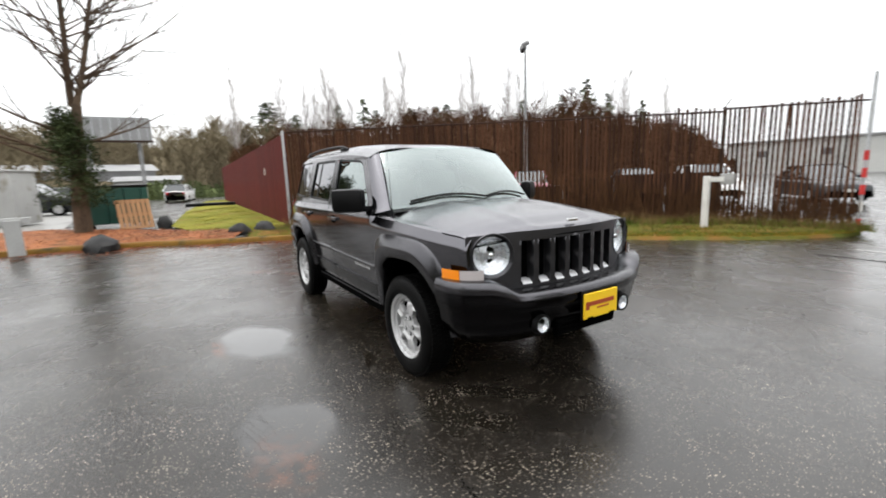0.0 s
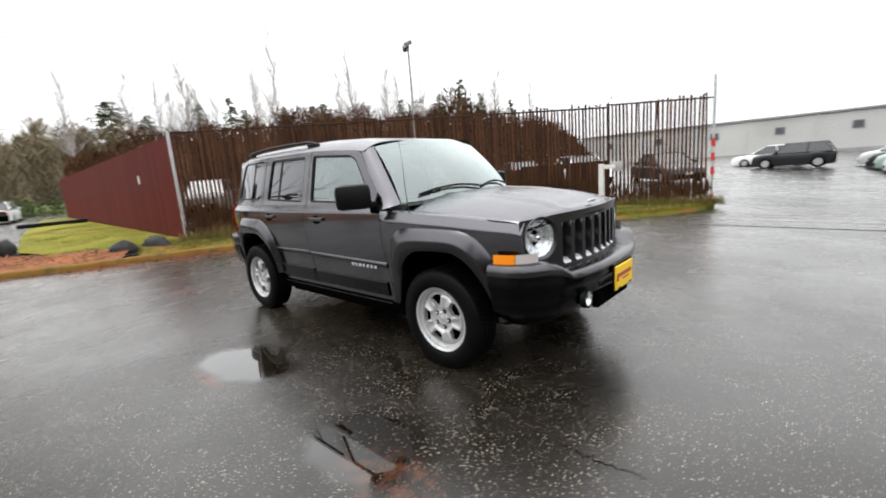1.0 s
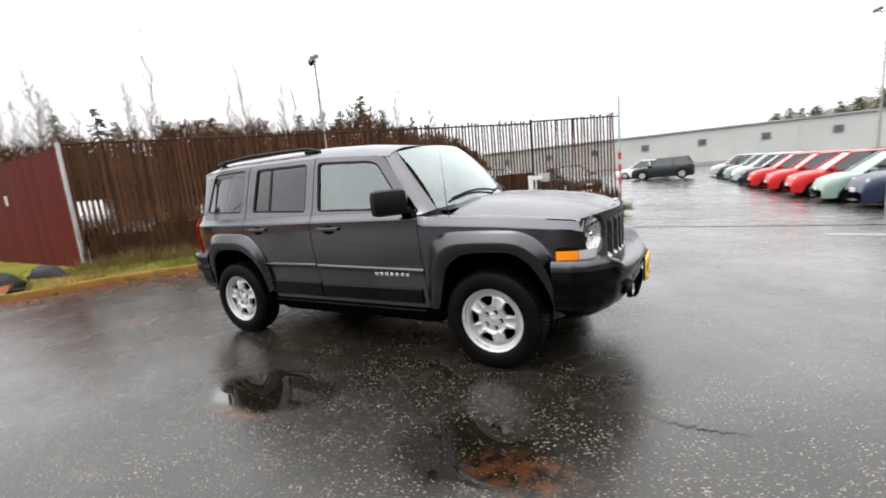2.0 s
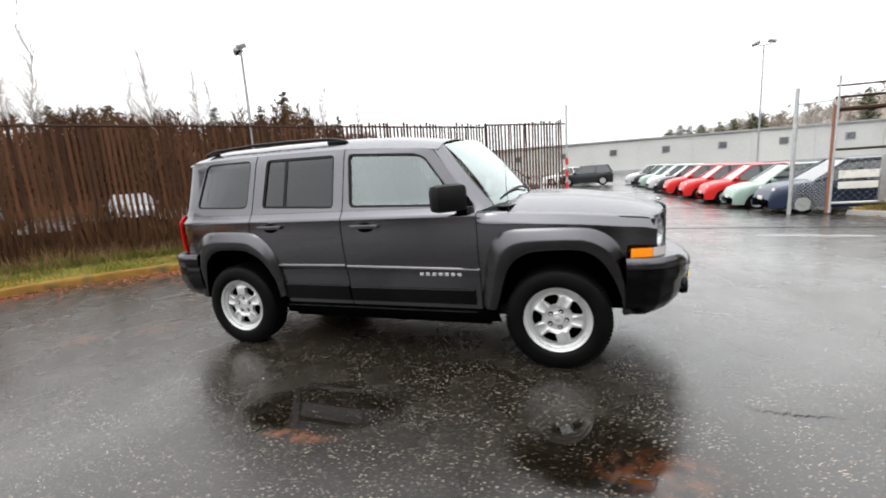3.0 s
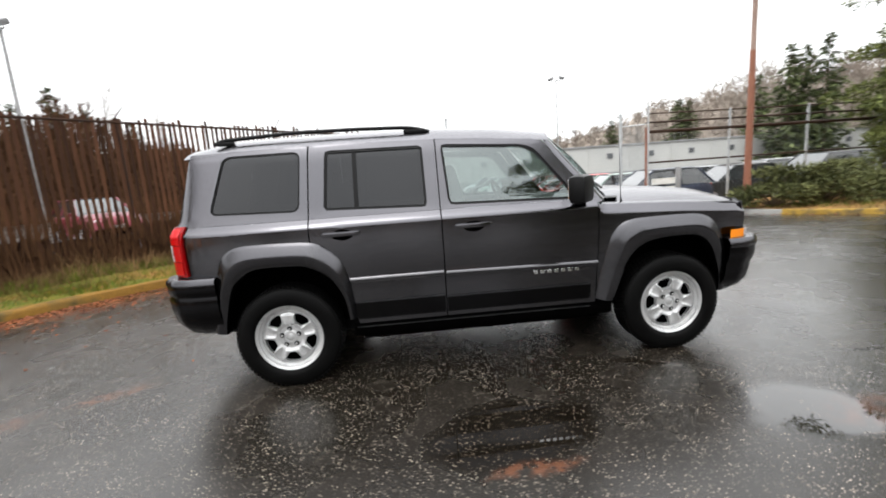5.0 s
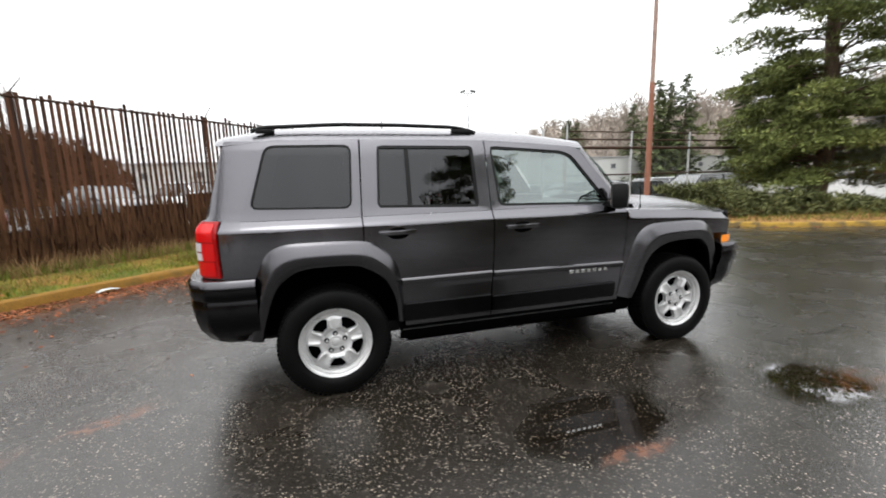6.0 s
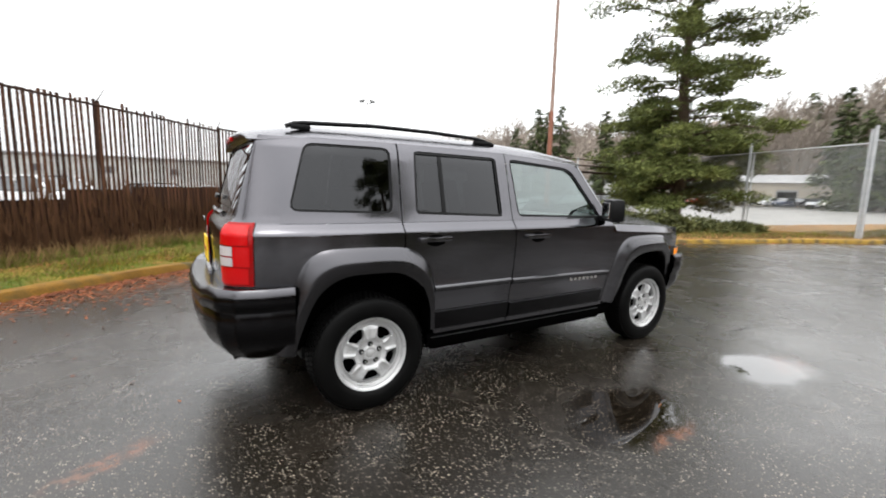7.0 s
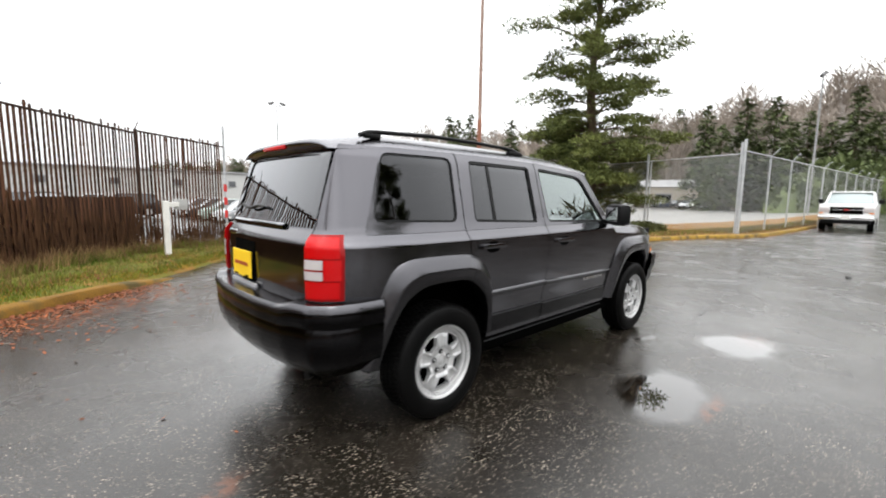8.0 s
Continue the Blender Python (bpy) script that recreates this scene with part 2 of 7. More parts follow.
M_GLASS = glass("clear_window_glass", (0.44, 0.51, 0.49), 0.015, 0.145)
M_TINT = glass("privacy_glass", (0.030, 0.031, 0.033), 0.006, 0.038, (0.95, 0.96, 0.99))
M_TINTFAR = surface("dark_car_glass", (0.015, 0.018, 0.020), (0.025, 0.030, 0.032), 2, 50, (0.04, 0.08), 0.0, 0.0, 1.0)
# Opaque pane: the sky's reflection is painted in as a pale base colour.
M_SCREENFAR = surface("pale_sky_lit_windscreen", (0.16, 0.20, 0.20), (0.22, 0.26, 0.26), 1, 20, (0.08, 0.14), 0.0, 0.0, 1.0)
M_LENS = glass("lamp_lens", (0.95, 0.96, 0.97), 0.02, 0.04)
M_RED = lens("red_lamp_lens", (0.46, 0.003, 0.004))
M_REDDARK = lens("deep_red_lamp_lens", (0.24, 0.0015, 0.002))
M_AMBER = lens("amber_lamp_lens", (0.85, 0.25, 0.01))
M_WHITELENS = lens("clear_lamp_block", (0.46, 0.42, 0.41))
M_YELLOW = surface("yellow_plate", (0.80, 0.50, 0.012), (0.86, 0.57, 0.02), 9, 90, (0.35, 0.5), 0, 0.0)
M_PLATETEXT = surface("dark_red_print", (0.30, 0.04, 0.01), (0.36, 0.06, 0.02), 9, 90, (0.4, 0.5), 0, 0.0)
M_SEAT = surface("grey_seat_cloth", (0.09, 0.09, 0.095), (0.14, 0.14, 0.14), 12, 300, (0.8, 0.95), 0, 0.2)
M_TRIM = surface("grey_cabin_plastic", (0.05, 0.05, 0.052), (0.075, 0.075, 0.077), 12, 200, (0.6, 0.8), 0, 0.1)
M_KERB = surface("weathered_concrete", (0.095, 0.048, 0.008), (0.215, 0.112, 0.018), 3, 70, (0.45, 0.8), 0, 0.5, stain=((0.060, 0.045, 0.016), 3.0, 0.52), spec=0.12)
M_YELLOWKERB = surface("worn_yellow_kerb_paint", (0.19, 0.115, 0.020), (0.31, 0.195, 0.036), 4, 60, (0.5, 0.75), 0, 0.5, stain=((0.10, 0.07, 0.03), 5.0, 0.48), spec=0.12)
M_GRASSBED = surface("short_grass_ground", (0.035, 0.060, 0.008), (0.15, 0.125, 0.022), 1.6, 45, (0.8, 0.95), 0, 0.8, stain=((0.19, 0.095, 0.025), 1.3, 0.5), spec=0.12)
M_LAWN = surface("mossy_lawn", (0.100, 0.115, 0.010), (0.215, 0.195, 0.026), 0.8, 40, (0.8, 0.95), 0, 0.8, stain=((0.20, 0.13, 0.03), 0.6, 0.55), spec=0.12)
M_MULCH = surface("leaf_covered_mulch", (0.17, 0.065, 0.028), (0.36, 0.145, 0.065), 1.4, 30, (0.75, 0.95), 0, 1.0, stain=((0.12, 0.07, 0.03), 2.2, 0.56), spec=0.12)
M_SLAT = surface("brown_fence_slat", (0.034, 0.0140, 0.0068), (0.086, 0.037, 0.0185), 2.5, 30, (0.6, 0.85), 0, 0.3, stretch=(1, 1, 0.25), per_object=0.5, stain=((0.017, 0.012, 0.006), 1.2, 0.54), spec=0.15)
M_BROWNSTEEL = surface("brown_painted_steel", (0.022, 0.012, 0.008), (0.045, 0.023, 0.014), 4, 50, (0.5, 0.75), 0.0, 0.2, stain=((0.07, 0.028, 0.012), 6.0, 0.6), spec=0.12)
M_REDWALL = surface("oxblood_painted_boards", (0.072, 0.0100, 0.0080), (0.110, 0.0170, 0.0125), 1.1, 30, (0.6, 0.8), 0, 0.3, stretch=(1, 1, 0.3), per_object=0.16, stain=((0.052, 0.016, 0.011), 0.8, 0.58), spec=0.08)
M_GALV = surface("galvanised_steel", (0.36, 0.37, 0.38), (0.55, 0.56, 0.56), 8, 60, (0.4, 0.6), 0.5, 0.1)
M_WHITE = surface("dirty_white_paint", (0.55, 0.54, 0.50), (0.74, 0.73, 0.69), 2.5, 60, (0.5, 0.7), 0, 0.15, stain=((0.34, 0.31, 0.24), 2.4, 0.6))
M_CONCRETE = surface("pale_warehouse_wall", (0.41, 0.41, 0.395), (0.50, 0.50, 0.475), 0.15, 4, (0.7, 0.9), 0, 0.1, stain=((0.40, 0.40, 0.38), 0.12, 0.55))
M_REDPAINT = surface("red_paint", (0.45, 0.02, 0.018), (0.58, 0.035, 0.03), 4, 60, (0.4, 0.6), 0, 0.1)
M_BARK = surface("brown_bark", (0.045, 0.032, 0.022), (0.12, 0.085, 0.058), 3, 30, (0.8, 0.95), 0, 0.8, stretch=(1, 1, 0.3), spec=0.12)
# Pale bark of the far trees, lightened further to paint the haze before them.
M_PALEBARK = surface("pale_bare_twigs", (0.28, 0.255, 0.24), (0.42, 0.39, 0.37), 0.8, 9, (0.8, 0.95), 0, 0.1, spec=0.12)
M_TWIG = surface("bare_brush", (0.040, 0.019, 0.009), (0.085, 0.042, 0.020), 0.15, 2, (0.85, 0.95), 0, 0.0, island=0.3, spec=0.1)
# Far twigs: the haze of distance is mixed into this paler colour.
M_HAZETWIG = surface("hazy_bare_woods", (0.185, 0.155, 0.130), (0.335, 0.288, 0.245), 0.35, 2.5, (0.85, 0.95), 0, 0.0, stretch=(1, 1, 0.14), island=0.18, spec=0.1)
M_OLIVETWIG = surface("olive_brown_scrub", (0.120, 0.098, 0.060), (0.195, 0.162, 0.105), 0.1, 2, (0.85, 0.95), 0, 0.0, island=0.2, spec=0.1)
M_LITTER = surface("dry_leaf_litter", (0.13, 0.065, 0.020), (0.26, 0.145, 0.048), 1.6, 34, (0.75, 0.95), 0, 1.0, stain=((0.07, 0.07, 0.015), 1.4, 0.54), spec=0.12)
M_NEEDLE = surface("fir_needles", (0.044, 0.060, 0.024), (0.110, 0.132, 0.052), 0.6, 6, (0.6, 0.85), 0, 0.0, island=0.4, spec=0.12)
M_PINE = surface("pine_needles", (0.044, 0.061, 0.017), (0.165, 0.180, 0.055), 0.7, 6, (0.55, 0.85), 0, 0.0, island=0.40, spec=0.12)
M_BUSH = surface("juniper_foliage", (0.036, 0.044, 0.016), (0.112, 0.114, 0.042), 0.9, 9, (0.6, 0.85), 0, 0.0, island=0.45, spec=0.12)
M_IVY = surface("ivy_leaves", (0.018, 0.028, 0.010), (0.055, 0.072, 0.026), 0.9, 9, (0.5, 0.8), 0, 0.0, island=0.4, spec=0.12)
M_BLADE = surface("grass_blades", (0.035, 0.075, 0.005), (0.14, 0.165, 0.020), 0.7, 4, (0.6, 0.85), 0, 0.0, island=0.4, spec=0.12)
M_DRY = surface("dry_weed_stems", (0.085, 0.048, 0.020), (0.24, 0.150, 0.068), 0.9, 4, (0.7, 0.9), 0, 0.0, island=0.4, spec=0.12)
M_MOSS = surface("yellow_moss", (0.12, 0.080, 0.008), (0.30, 0.185, 0.025), 0.9, 6, (0.7, 0.9), 0, 0.0, island=0.4, spec=0.12)
M_LAWNBLADE = surface("lawn_blades", (0.100, 0.115, 0.010), (0.215, 0.195, 0.024), 0.5, 4, (0.7, 0.9), 0, 0.0, island=0.3, spec=0.12)
M_LEAF = surface("fallen_leaves", (0.090, 0.028, 0.012), (0.215, 0.068, 0.025), 3.0, 20, (0.5, 0.8), 0, 0.0, island=0.5, spec=0.12)
M_POLE = surface("red_brown_timber_pole", (0.17, 0.062, 0.036), (0.30, 0.125, 0.075), 2, 25, (0.7, 0.9), 0, 0.4, stretch=(1, 1, 0.12), stain=((0.22, 0.17, 0.15), 1.0, 0.55))
M_OLDPOLE = surface("bleached_timber_pole", (0.20, 0.125, 0.095), (0.33, 0.235, 0.19), 2, 25, (0.7, 0.9), 0, 0.4, stretch=(1, 1, 0.12), stain=((0.27, 0.235, 0.21), 1.0, 0.5))
M_GREENSTEEL = surface("green_painted_steel", (0.008, 0.060, 0.045), (0.014, 0.085, 0.062), 2, 40, (0.45, 0.65), 0, 0.15, stain=((0.02, 0.04, 0.03), 2.0, 0.6))
M_PLY = surface("weathered_plywood", (0.34, 0.17, 0.075), (0.46, 0.25, 0.115), 2, 30, (0.6, 0.8), 0, 0.2, stretch=(1, 6, 1), stain=((0.30, 0.16, 0.07), 3.0, 0.6))
M_ROCK = surface("dark_basalt", (0.008, 0.008, 0.009), (0.036, 0.035, 0.034), 4, 40, (0.55, 0.85), 0, 0.8, spec=0.2)
M_CABINET = surface("chalky_grey_white_metal", (0.30, 0.30, 0.29), (0.40, 0.40, 0.385), 1.5, 40, (0.6, 0.8), 0, 0.1, stain=((0.22, 0.21, 0.17), 2.0, 0.58), spec=0.2)
M_APRON = surface("wet_pale_concrete", (0.16, 0.155, 0.145), (0.25, 0.245, 0.23), 0.6, 30, (0.3, 0.5), 0, 0.1, stain=((0.10, 0.095, 0.085), 0.5, 0.55))
M_FARPANE = surface("dull_far_window", (0.06, 0.065, 0.07), (0.10, 0.105, 0.11), 1, 9, (0.2, 0.4), 0, 0.0)
M_BOARD = surface("dark_brown_boards", (0.018, 0.0075, 0.0035), (0.040, 0.017, 0.0075), 2, 30, (0.6, 0.85), 0, 0.3, stretch=(4, 4, 0.4), spec=0.25)
M_BEIGE = surface("beige_building_wall", (0.36, 0.32, 0.26), (0.46, 0.41, 0.34), 0.2, 5, (0.7, 0.9), 0, 0.1)
M_GREYMETAL = surface("grey_sheet_metal", (0.20, 0.20, 0.20), (0.32, 0.32, 0.32), 0.5, 9, (0.5, 0.8), 0.1, 0.1)
M_PAINTLINE = surface("worn_road_paint", (0.17, 0.165, 0.155), (0.36, 0.35, 0.33), 5, 60, (0.35, 0.6), 0, 0.2)


# ---- building blocks ----
class Geo:
    """Vertices and faces collected for one mesh."""

    def __init__(self):
        self.v, self.f = [], []

    def add(self, vs, fs):
        o = len(self.v)
        self.v += [tuple(p) for p in vs]
        self.f += [tuple(i + o for i in q) for q in fs]
        return self

    def grid(self, fn, nu, nv, wrap=False):
        vs = [fn(i / nu, j / nv) for i in range(nu + (0 if wrap else 1)) for j in range(nv + 1)]
        w = nv + 1
        rows = nu if not wrap else nu
        total = nu + (0 if wrap else 1)
        fs = []
        for i in range(rows):
            k = (i + 1) % total
            for j in range(nv):
                fs.append((i * w + j, k * w + j, k * w + j + 1, i * w + j + 1))
        return self.add(vs, fs)

    def box(self, c, s, b=0.0, m=None):
        """A box round c with sides s and chamfered edges b."""
        hx, hy, hz = s[0] / 2, s[1] / 2, s[2] / 2
        c = Vector(c)
        if b <= 0:
            vs = [Vector((x, y, z)) for x in (-hx, hx) for y in (-hy, hy) for z in (-hz, hz)]
            fs = [(0, 1, 3, 2), (4, 6, 7, 5), (0, 4, 5, 1), (2, 3, 7, 6), (0, 2, 6, 4), (1, 5, 7, 3)]
        else:
            b = min(b, hx * 0.98, hy * 0.98, hz * 0.98)
            bm = bmesh.new()
            bmesh.ops.create_cube(bm, size=1.0)
            for q in bm.verts:
                q.co = Vector((q.co.x * s[0], q.co.y * s[1], q.co.z * s[2]))
            bmesh.ops.bevel(bm, geom=list(bm.edges), offset=b, segments=2, profile=0.6, affect="EDGES")
            bm.verts.index_update()
            vs = [q.co.copy() for q in bm.verts]
            fs = [tuple(q.index for q in g.verts) for g in bm.faces]
            bm.free()
        if m is not None:
            vs = [m @ p for p in vs]
        return self.add([p + c for p in vs], fs)

    def tube(self, p0, p1, r0, r1=None, n=8, caps=True):
        p0, p1 = Vector(p0), Vector(p1)
        r1 = r0 if r1 is None else r1
        d = p1 - p0
        if d.length < 1e-6:
            return self
        a = d.orthogonal().normalized()
        b = d.normalized().cross(a)
        vs = []
        for p, r in ((p0, r0), (p1, r1)):
            vs += [p + (a * math.cos(2 * math.pi * i / n) + b * math.sin(2 * math.pi * i / n)) * r for i in range(n)]
        fs = [(i, (i + 1) % n, n + (i + 1) % n, n + i) for i in range(n)]
        if caps:
            fs += [tuple(range(n - 1, -1, -1)), tuple(range(n, 2 * n))]
        return self.add(vs, fs)

    def path(self, pts, r, n=8):
        """A round bar through points; r: one radius or one a point."""
        pts = [Vector(p) for p in pts]
        rs = r if isinstance(r, (list, tuple)) else [r] * len(pts)
        vs = []
        ref = None
        for i, p in enumerate(pts):
            d = (pts[min(i + 1, len(pts) - 1)] - pts[max(i - 1, 0)]).normalized()
            if ref is None:
                ref = d.orthogonal().normalized()
            a = (ref - d * ref.dot(d)).normalized()
            ref = a
            b = d.cross(a)
            vs += [p + (a * math.cos(2 * math.pi * k / n) + b * math.sin(2 * math.pi * k / n)) * rs[i] for k in range(n)]
        fs = []
        for i in range(len(pts) - 1):
            fs += [(i * n + k, i * n + (k + 1) % n, (i + 1) * n + (k + 1) % n, (i + 1) * n + k) for k in range(n)]
        fs += [tuple(range(n - 1, -1, -1)), tuple(range((len(pts) - 1) * n, len(pts) * n))]
        return self.add(vs, fs)

    def lathe(self, prof, n=48, axis="y", c=(0, 0, 0)):
        """A turned shape: prof has (radius, along) pairs."""
        c = Vector(c)
        vs = []
        for i in range(n):
            a = 2 * math.pi * i / n
            for r, h in prof:
                if axis == "y":
                    q = Vector((r * math.cos(a), h, r * math.sin(a)))
                elif axis == "z":
                    q = Vector((r * math.cos(a), r * math.sin(a), h))
                else:
                    q = Vector((h, r * math.cos(a), r * math.sin(a)))
                vs.append(q + c)
        w = len(prof)
        fs = [(i * w + j, ((i + 1) % n) * w + j, ((i + 1) % n) * w + j + 1, i * w + j + 1) for i in range(n) for j in range(w - 1)]
        return self.add(vs, fs)

    def ring(self, outer, inner, fn):
        """A band between two closed outlines of equal count, mapped by fn."""
        n = len(outer)
        vs = [fn(*p) for p in outer] + [fn(*p) for p in inner]
        return self.add(vs, [(i, (i + 1) % n, n + (i + 1) % n, n + i) for i in range(n)])

    def fan(self, outline, fn, rings=4):
        """A filled outline in rings towards its middle, mapped by fn."""
        n = len(outline)
        cx, cy = sum(p[0] for p in outline) / n, sum(p[1] for p in outline) / n
        vs, fs = [], []
        for k in range(rings):
            t = 1 - k / rings
            vs += [fn(cx + (p[0] - cx) * t, cy + (p[1] - cy) * t) for p in outline]
        vs.append(fn(cx, cy))
        for k in range(rings - 1):
            fs += [(k * n + i, k * n + (i + 1) % n, (k + 1) * n + (i + 1) % n, (k + 1) * n + i) for i in range(n)]
        k = rings - 1
        fs += [(k * n + i, k * n + (i + 1) % n, rings * n) for i in range(n)]
        return self.add(vs, fs)


def mesh_of(geo, name, mat, smooth):
    me = bpy.data.meshes.new(name)
    me.from_pydata(geo.v, [], geo.f)
    bm = bmesh.new()
    bm.from_mesh(me)
    if smooth:
        bmesh.ops.remove_doubles(bm, verts=bm.verts, dist=0.0001)
    bmesh.ops.recalc_face_normals(bm, faces=bm.faces)
    bm.to_mesh(me)
    bm.free()
    if smooth:
        me.polygons.foreach_set("use_smooth", [True] * len(me.polygons))
        me.set_sharp_from_angle(angle=radians(smooth if smooth is not True else 40))
    me.materials.append(mat)
    return me


def raw_mesh(geo, name, mat):
    me = bpy.data.meshes.new(name)
    me.from_pydata(geo.v, [], geo.f)
    me.materials.append(mat)
    return me


def part(name, geo, mat, parent=None, label="", smooth=True, raw=False):
    """One mesh object from geo, under a thing or a part."""
    ob = new(name, raw_mesh(geo, name, mat) if raw else mesh_of(geo, name, mat, smooth))
    if parent is not None:
        ob.parent = parent
    return tagged(ob, label)


def thing(name, at, label, category, group="", turn=0.0, kind=""):
    ob = new(name)
    ob.matrix_basis = pose(*at, 0, 0, turn)
    ob.empty_display_size = 0.2
    return tagged(ob, label, category, group, kind)


def lerp(a, b, t):
    return a + (b - a) * t


def curve(points, x):
    """Smoothly interpolated y at x through (x, y) pairs in rising x."""
    xs, yv = [p[0] for p in points], [p[1] for p in points]
    return float(np.interp(x, xs, yv))


def resample(points, n, closed=False):
    pts = [np.array(p, float) for p in points]
    if closed:
        pts = pts + [pts[0]]
    d = [0.0]
    for a, b in zip(pts, pts[1:]):
        d.append(d[-1] + float(np.linalg.norm(b - a)))
    out = []
    for i in range(n):
        s = d[-1] * i / (n if closed else n - 1)
        out.append(tuple(float(np.interp(s, d, [p[k] for p in pts])) for k in range(len(pts[0]))))
    return out


def rounded(points, r, seg=5):
    """A closed outline with its corners rounded."""
    out = []
    n = len(points)
    for i in range(n):
        p, a, b = Vector(points[i]), Vector(points[i - 1]), Vector(points[(i + 1) % n])
        ra = min(r, (a - p).length * 0.45)
        rb = min(r, (b - p).length * 0.45)
        s, e = p + (a - p).normalized() * ra, p + (b - p).normalized() * rb
        for k in range(seg + 1):
            t = k / seg
            q = s * (1 - t) ** 2 + p * 2 * t * (1 - t) + e * t * t
            out.append((q.x, q.y))
    return out


# ---- ground ----
def gz(x, y):
    """Height of the asphalt: level round the car, falling gently towards the gate."""
    return -0.02 * min(max(y - 2.0, 0.0), 12.0) * min(max(1.0 + x / 6.0, 0.0), 2.2)


def ground_sheet():
    near = [i * 0.5 for i in range(-40, 61)]
    lines_x = [-900, -500, -250, -120, -70, -45, -32, -25] + near + [32, 36, 42, 50, 65, 90, 140, 250, 500, 900]
    lines_y = [-900, -500, -250, -120, -70, -45, -32, -25] + near + [32, 36, 42, 50, 65, 90, 140, 250, 500, 900]
    g = Geo()
    g.add([(x, y, gz(x, y)) for x in lines_x for y in lines_y], [])
    w = len(lines_y)
    g.f = [(i * w + j, (i + 1) * w + j, (i + 1) * w + j + 1, i * w + j + 1) for i in range(len(lines_x) - 1) for j in range(w - 1)]
    return tagged(part("ground", g, M_ASPHALT), "old wet dark asphalt yard with shallow puddles", "ground", kind="structure")


ground_sheet()

KERB = [(-9.2, -10.0), (-8.75, -7.0), (-8.5, -5.2), (-8.3, -3.75), (-7.8, -2.6), (-7.1, -1.4), (-6.65, -0.3), (-6.2, 0.6), (-5.6, 1.35), (-4.9, 2.2), (-4.2, 2.9), (-3.5, 3.6), (-2.7, 4.25), (-2.1, 4.75), (-1.5, 5.25)]
FENCE = [(-8.45, 0.67), (-1.37, 8.95), (0.80, 10.32)]
ISLAND = [(7.75, 10.15), (8.05, 9.0), (8.35, 7.7), (8.7, 6.4), (9.1, 5.3), (9.75, 4.2), (11.0, 3.25), (12.6, 2.55), (14.3, 1.75), (15.4, 1.05), (16.8, 0.75), (19.0, 0.55), (26.0, 0.25), (60.0, -0.6)]


def side_steps(points, n):
    """Places along a line with the left-hand normal at each."""
    pts = resample(points, n)
    out = []
    for i, p in enumerate(pts):
        a, b = pts[max(i - 1, 0)], pts[min(i + 1, n - 1)]
        d = Vector((b[0] - a[0], b[1] - a[1])).normalized()
        out.append((Vector(p), Vector((-d.y, d.x))))
    return out


def kerb(name, points, mat, label, inside=1, height=0.11, width=0.16, end_low=True, n=90):
    """Kerb stones in one run: sloping face, rounded nose, sunk at the end."""
    steps = side_steps(points, n)
    prof = [(0.0, -0.02), (0.015, 0.6), (0.03, 0.9), (0.055, 1.0), (width, 1.0), (width, -0.3)]

    def at(u, v):
        p, nrm = steps[round(u * (n - 1))]
        o, h = prof[round(v * (len(prof) - 1))]
        low = 1.0 if not end_low else min(1.0, 0.15 + (1 - u) * 14)
        wear = 0.008 * noise.noise(Vector((p.x * 2.1, p.y * 2.1, v * 3)))
        q = p + nrm * (inside * o)
        return (q.x, q.y, gz(q.x, q.y) + h * height * low + wear)

    g = Geo().grid(at, n - 1, len(prof) - 1)
    return tagged(part(name, g, mat), label, "kerb", kind="structure")


kerb("kerb", KERB, M_KERB, "weathered mossy concrete kerb below the grass verge")
kerb("kerb", ISLAND[:4], M_APRON, "pale wet concrete edging at the tip of the island", height=0.12, end_low=False, n=24)
kerb("kerb", ISLAND[3:], M_YELLOWKERB, "worn yellow painted concrete kerb round the planted island", height=0.12, end_low=False)


def bank(name, front, back, mat, label, n=70, m=14, z0=0.095, rise=0.05, lump=0.03, fade=1.0):
    """A planted strip between two lines, slightly lumpy."""
    a, b = resample(front, n + 1), resample(back, n + 1)

    def at(u, v):
        p, q = a[round(u * n)], b[round(u * n)]
        x, y = lerp(p[0], q[0], v), lerp(p[1], q[1], v)
        low = lerp(1.0, -0.35, min(1.0, max(0.0, (u - fade) / 0.05)))
        k = lerp(low, 1.0, min(1.0, v / 0.18))
        z = gz(x, y) + (z0 + rise * math.sin(min(v * 2.2, 1.57)) + lump * noise.noise(Vector((x * 1.3, y * 1.3, 3))) * min(1, v * 5)) * k
        return (x, y, z)

    return tagged(part(name, Geo().grid(at, n, m), mat), label, "verge", kind="structure")


def offset(points, d, n=40):
    return [(p.x + k.x * d, p.y + k.y * d) for p, k in side_steps(points, n)]


kerb_back = offset(KERB, 0.15, 60)
strip_front = [p for p in kerb_back if p[1] > -0.9] + [(-1.05, 5.95), (-0.55, 6.6), (0.05, 7.4), (0.5, 8.3), (0.85, 9.5), (0.95, 10.2)]
VERGE_BACK = [(-8.6, -0.2), (-8.7, 1.2), (-4.9, 5.6), (-1.6, 9.4), (-0.3, 10.1), (0.85, 10.7)]
bank("verge", strip_front, VERGE_BACK, M_GRASSBED, "narrow grass verge with moss and fallen leaves along the fence", fade=0.53)
mulch_front = [p for p in kerb_back if p[1] <= -0.85]
bank("mulch_bed", mulch_front, [(-15.5, -13.0), (-14.6, -8.5), (-13.4, -5.0), (-11.2, -3.0), (-9.6, -1.9), (-8.55, -0.45)], M_MULCH, "planting bed covered with rusty red leaves and mulch")
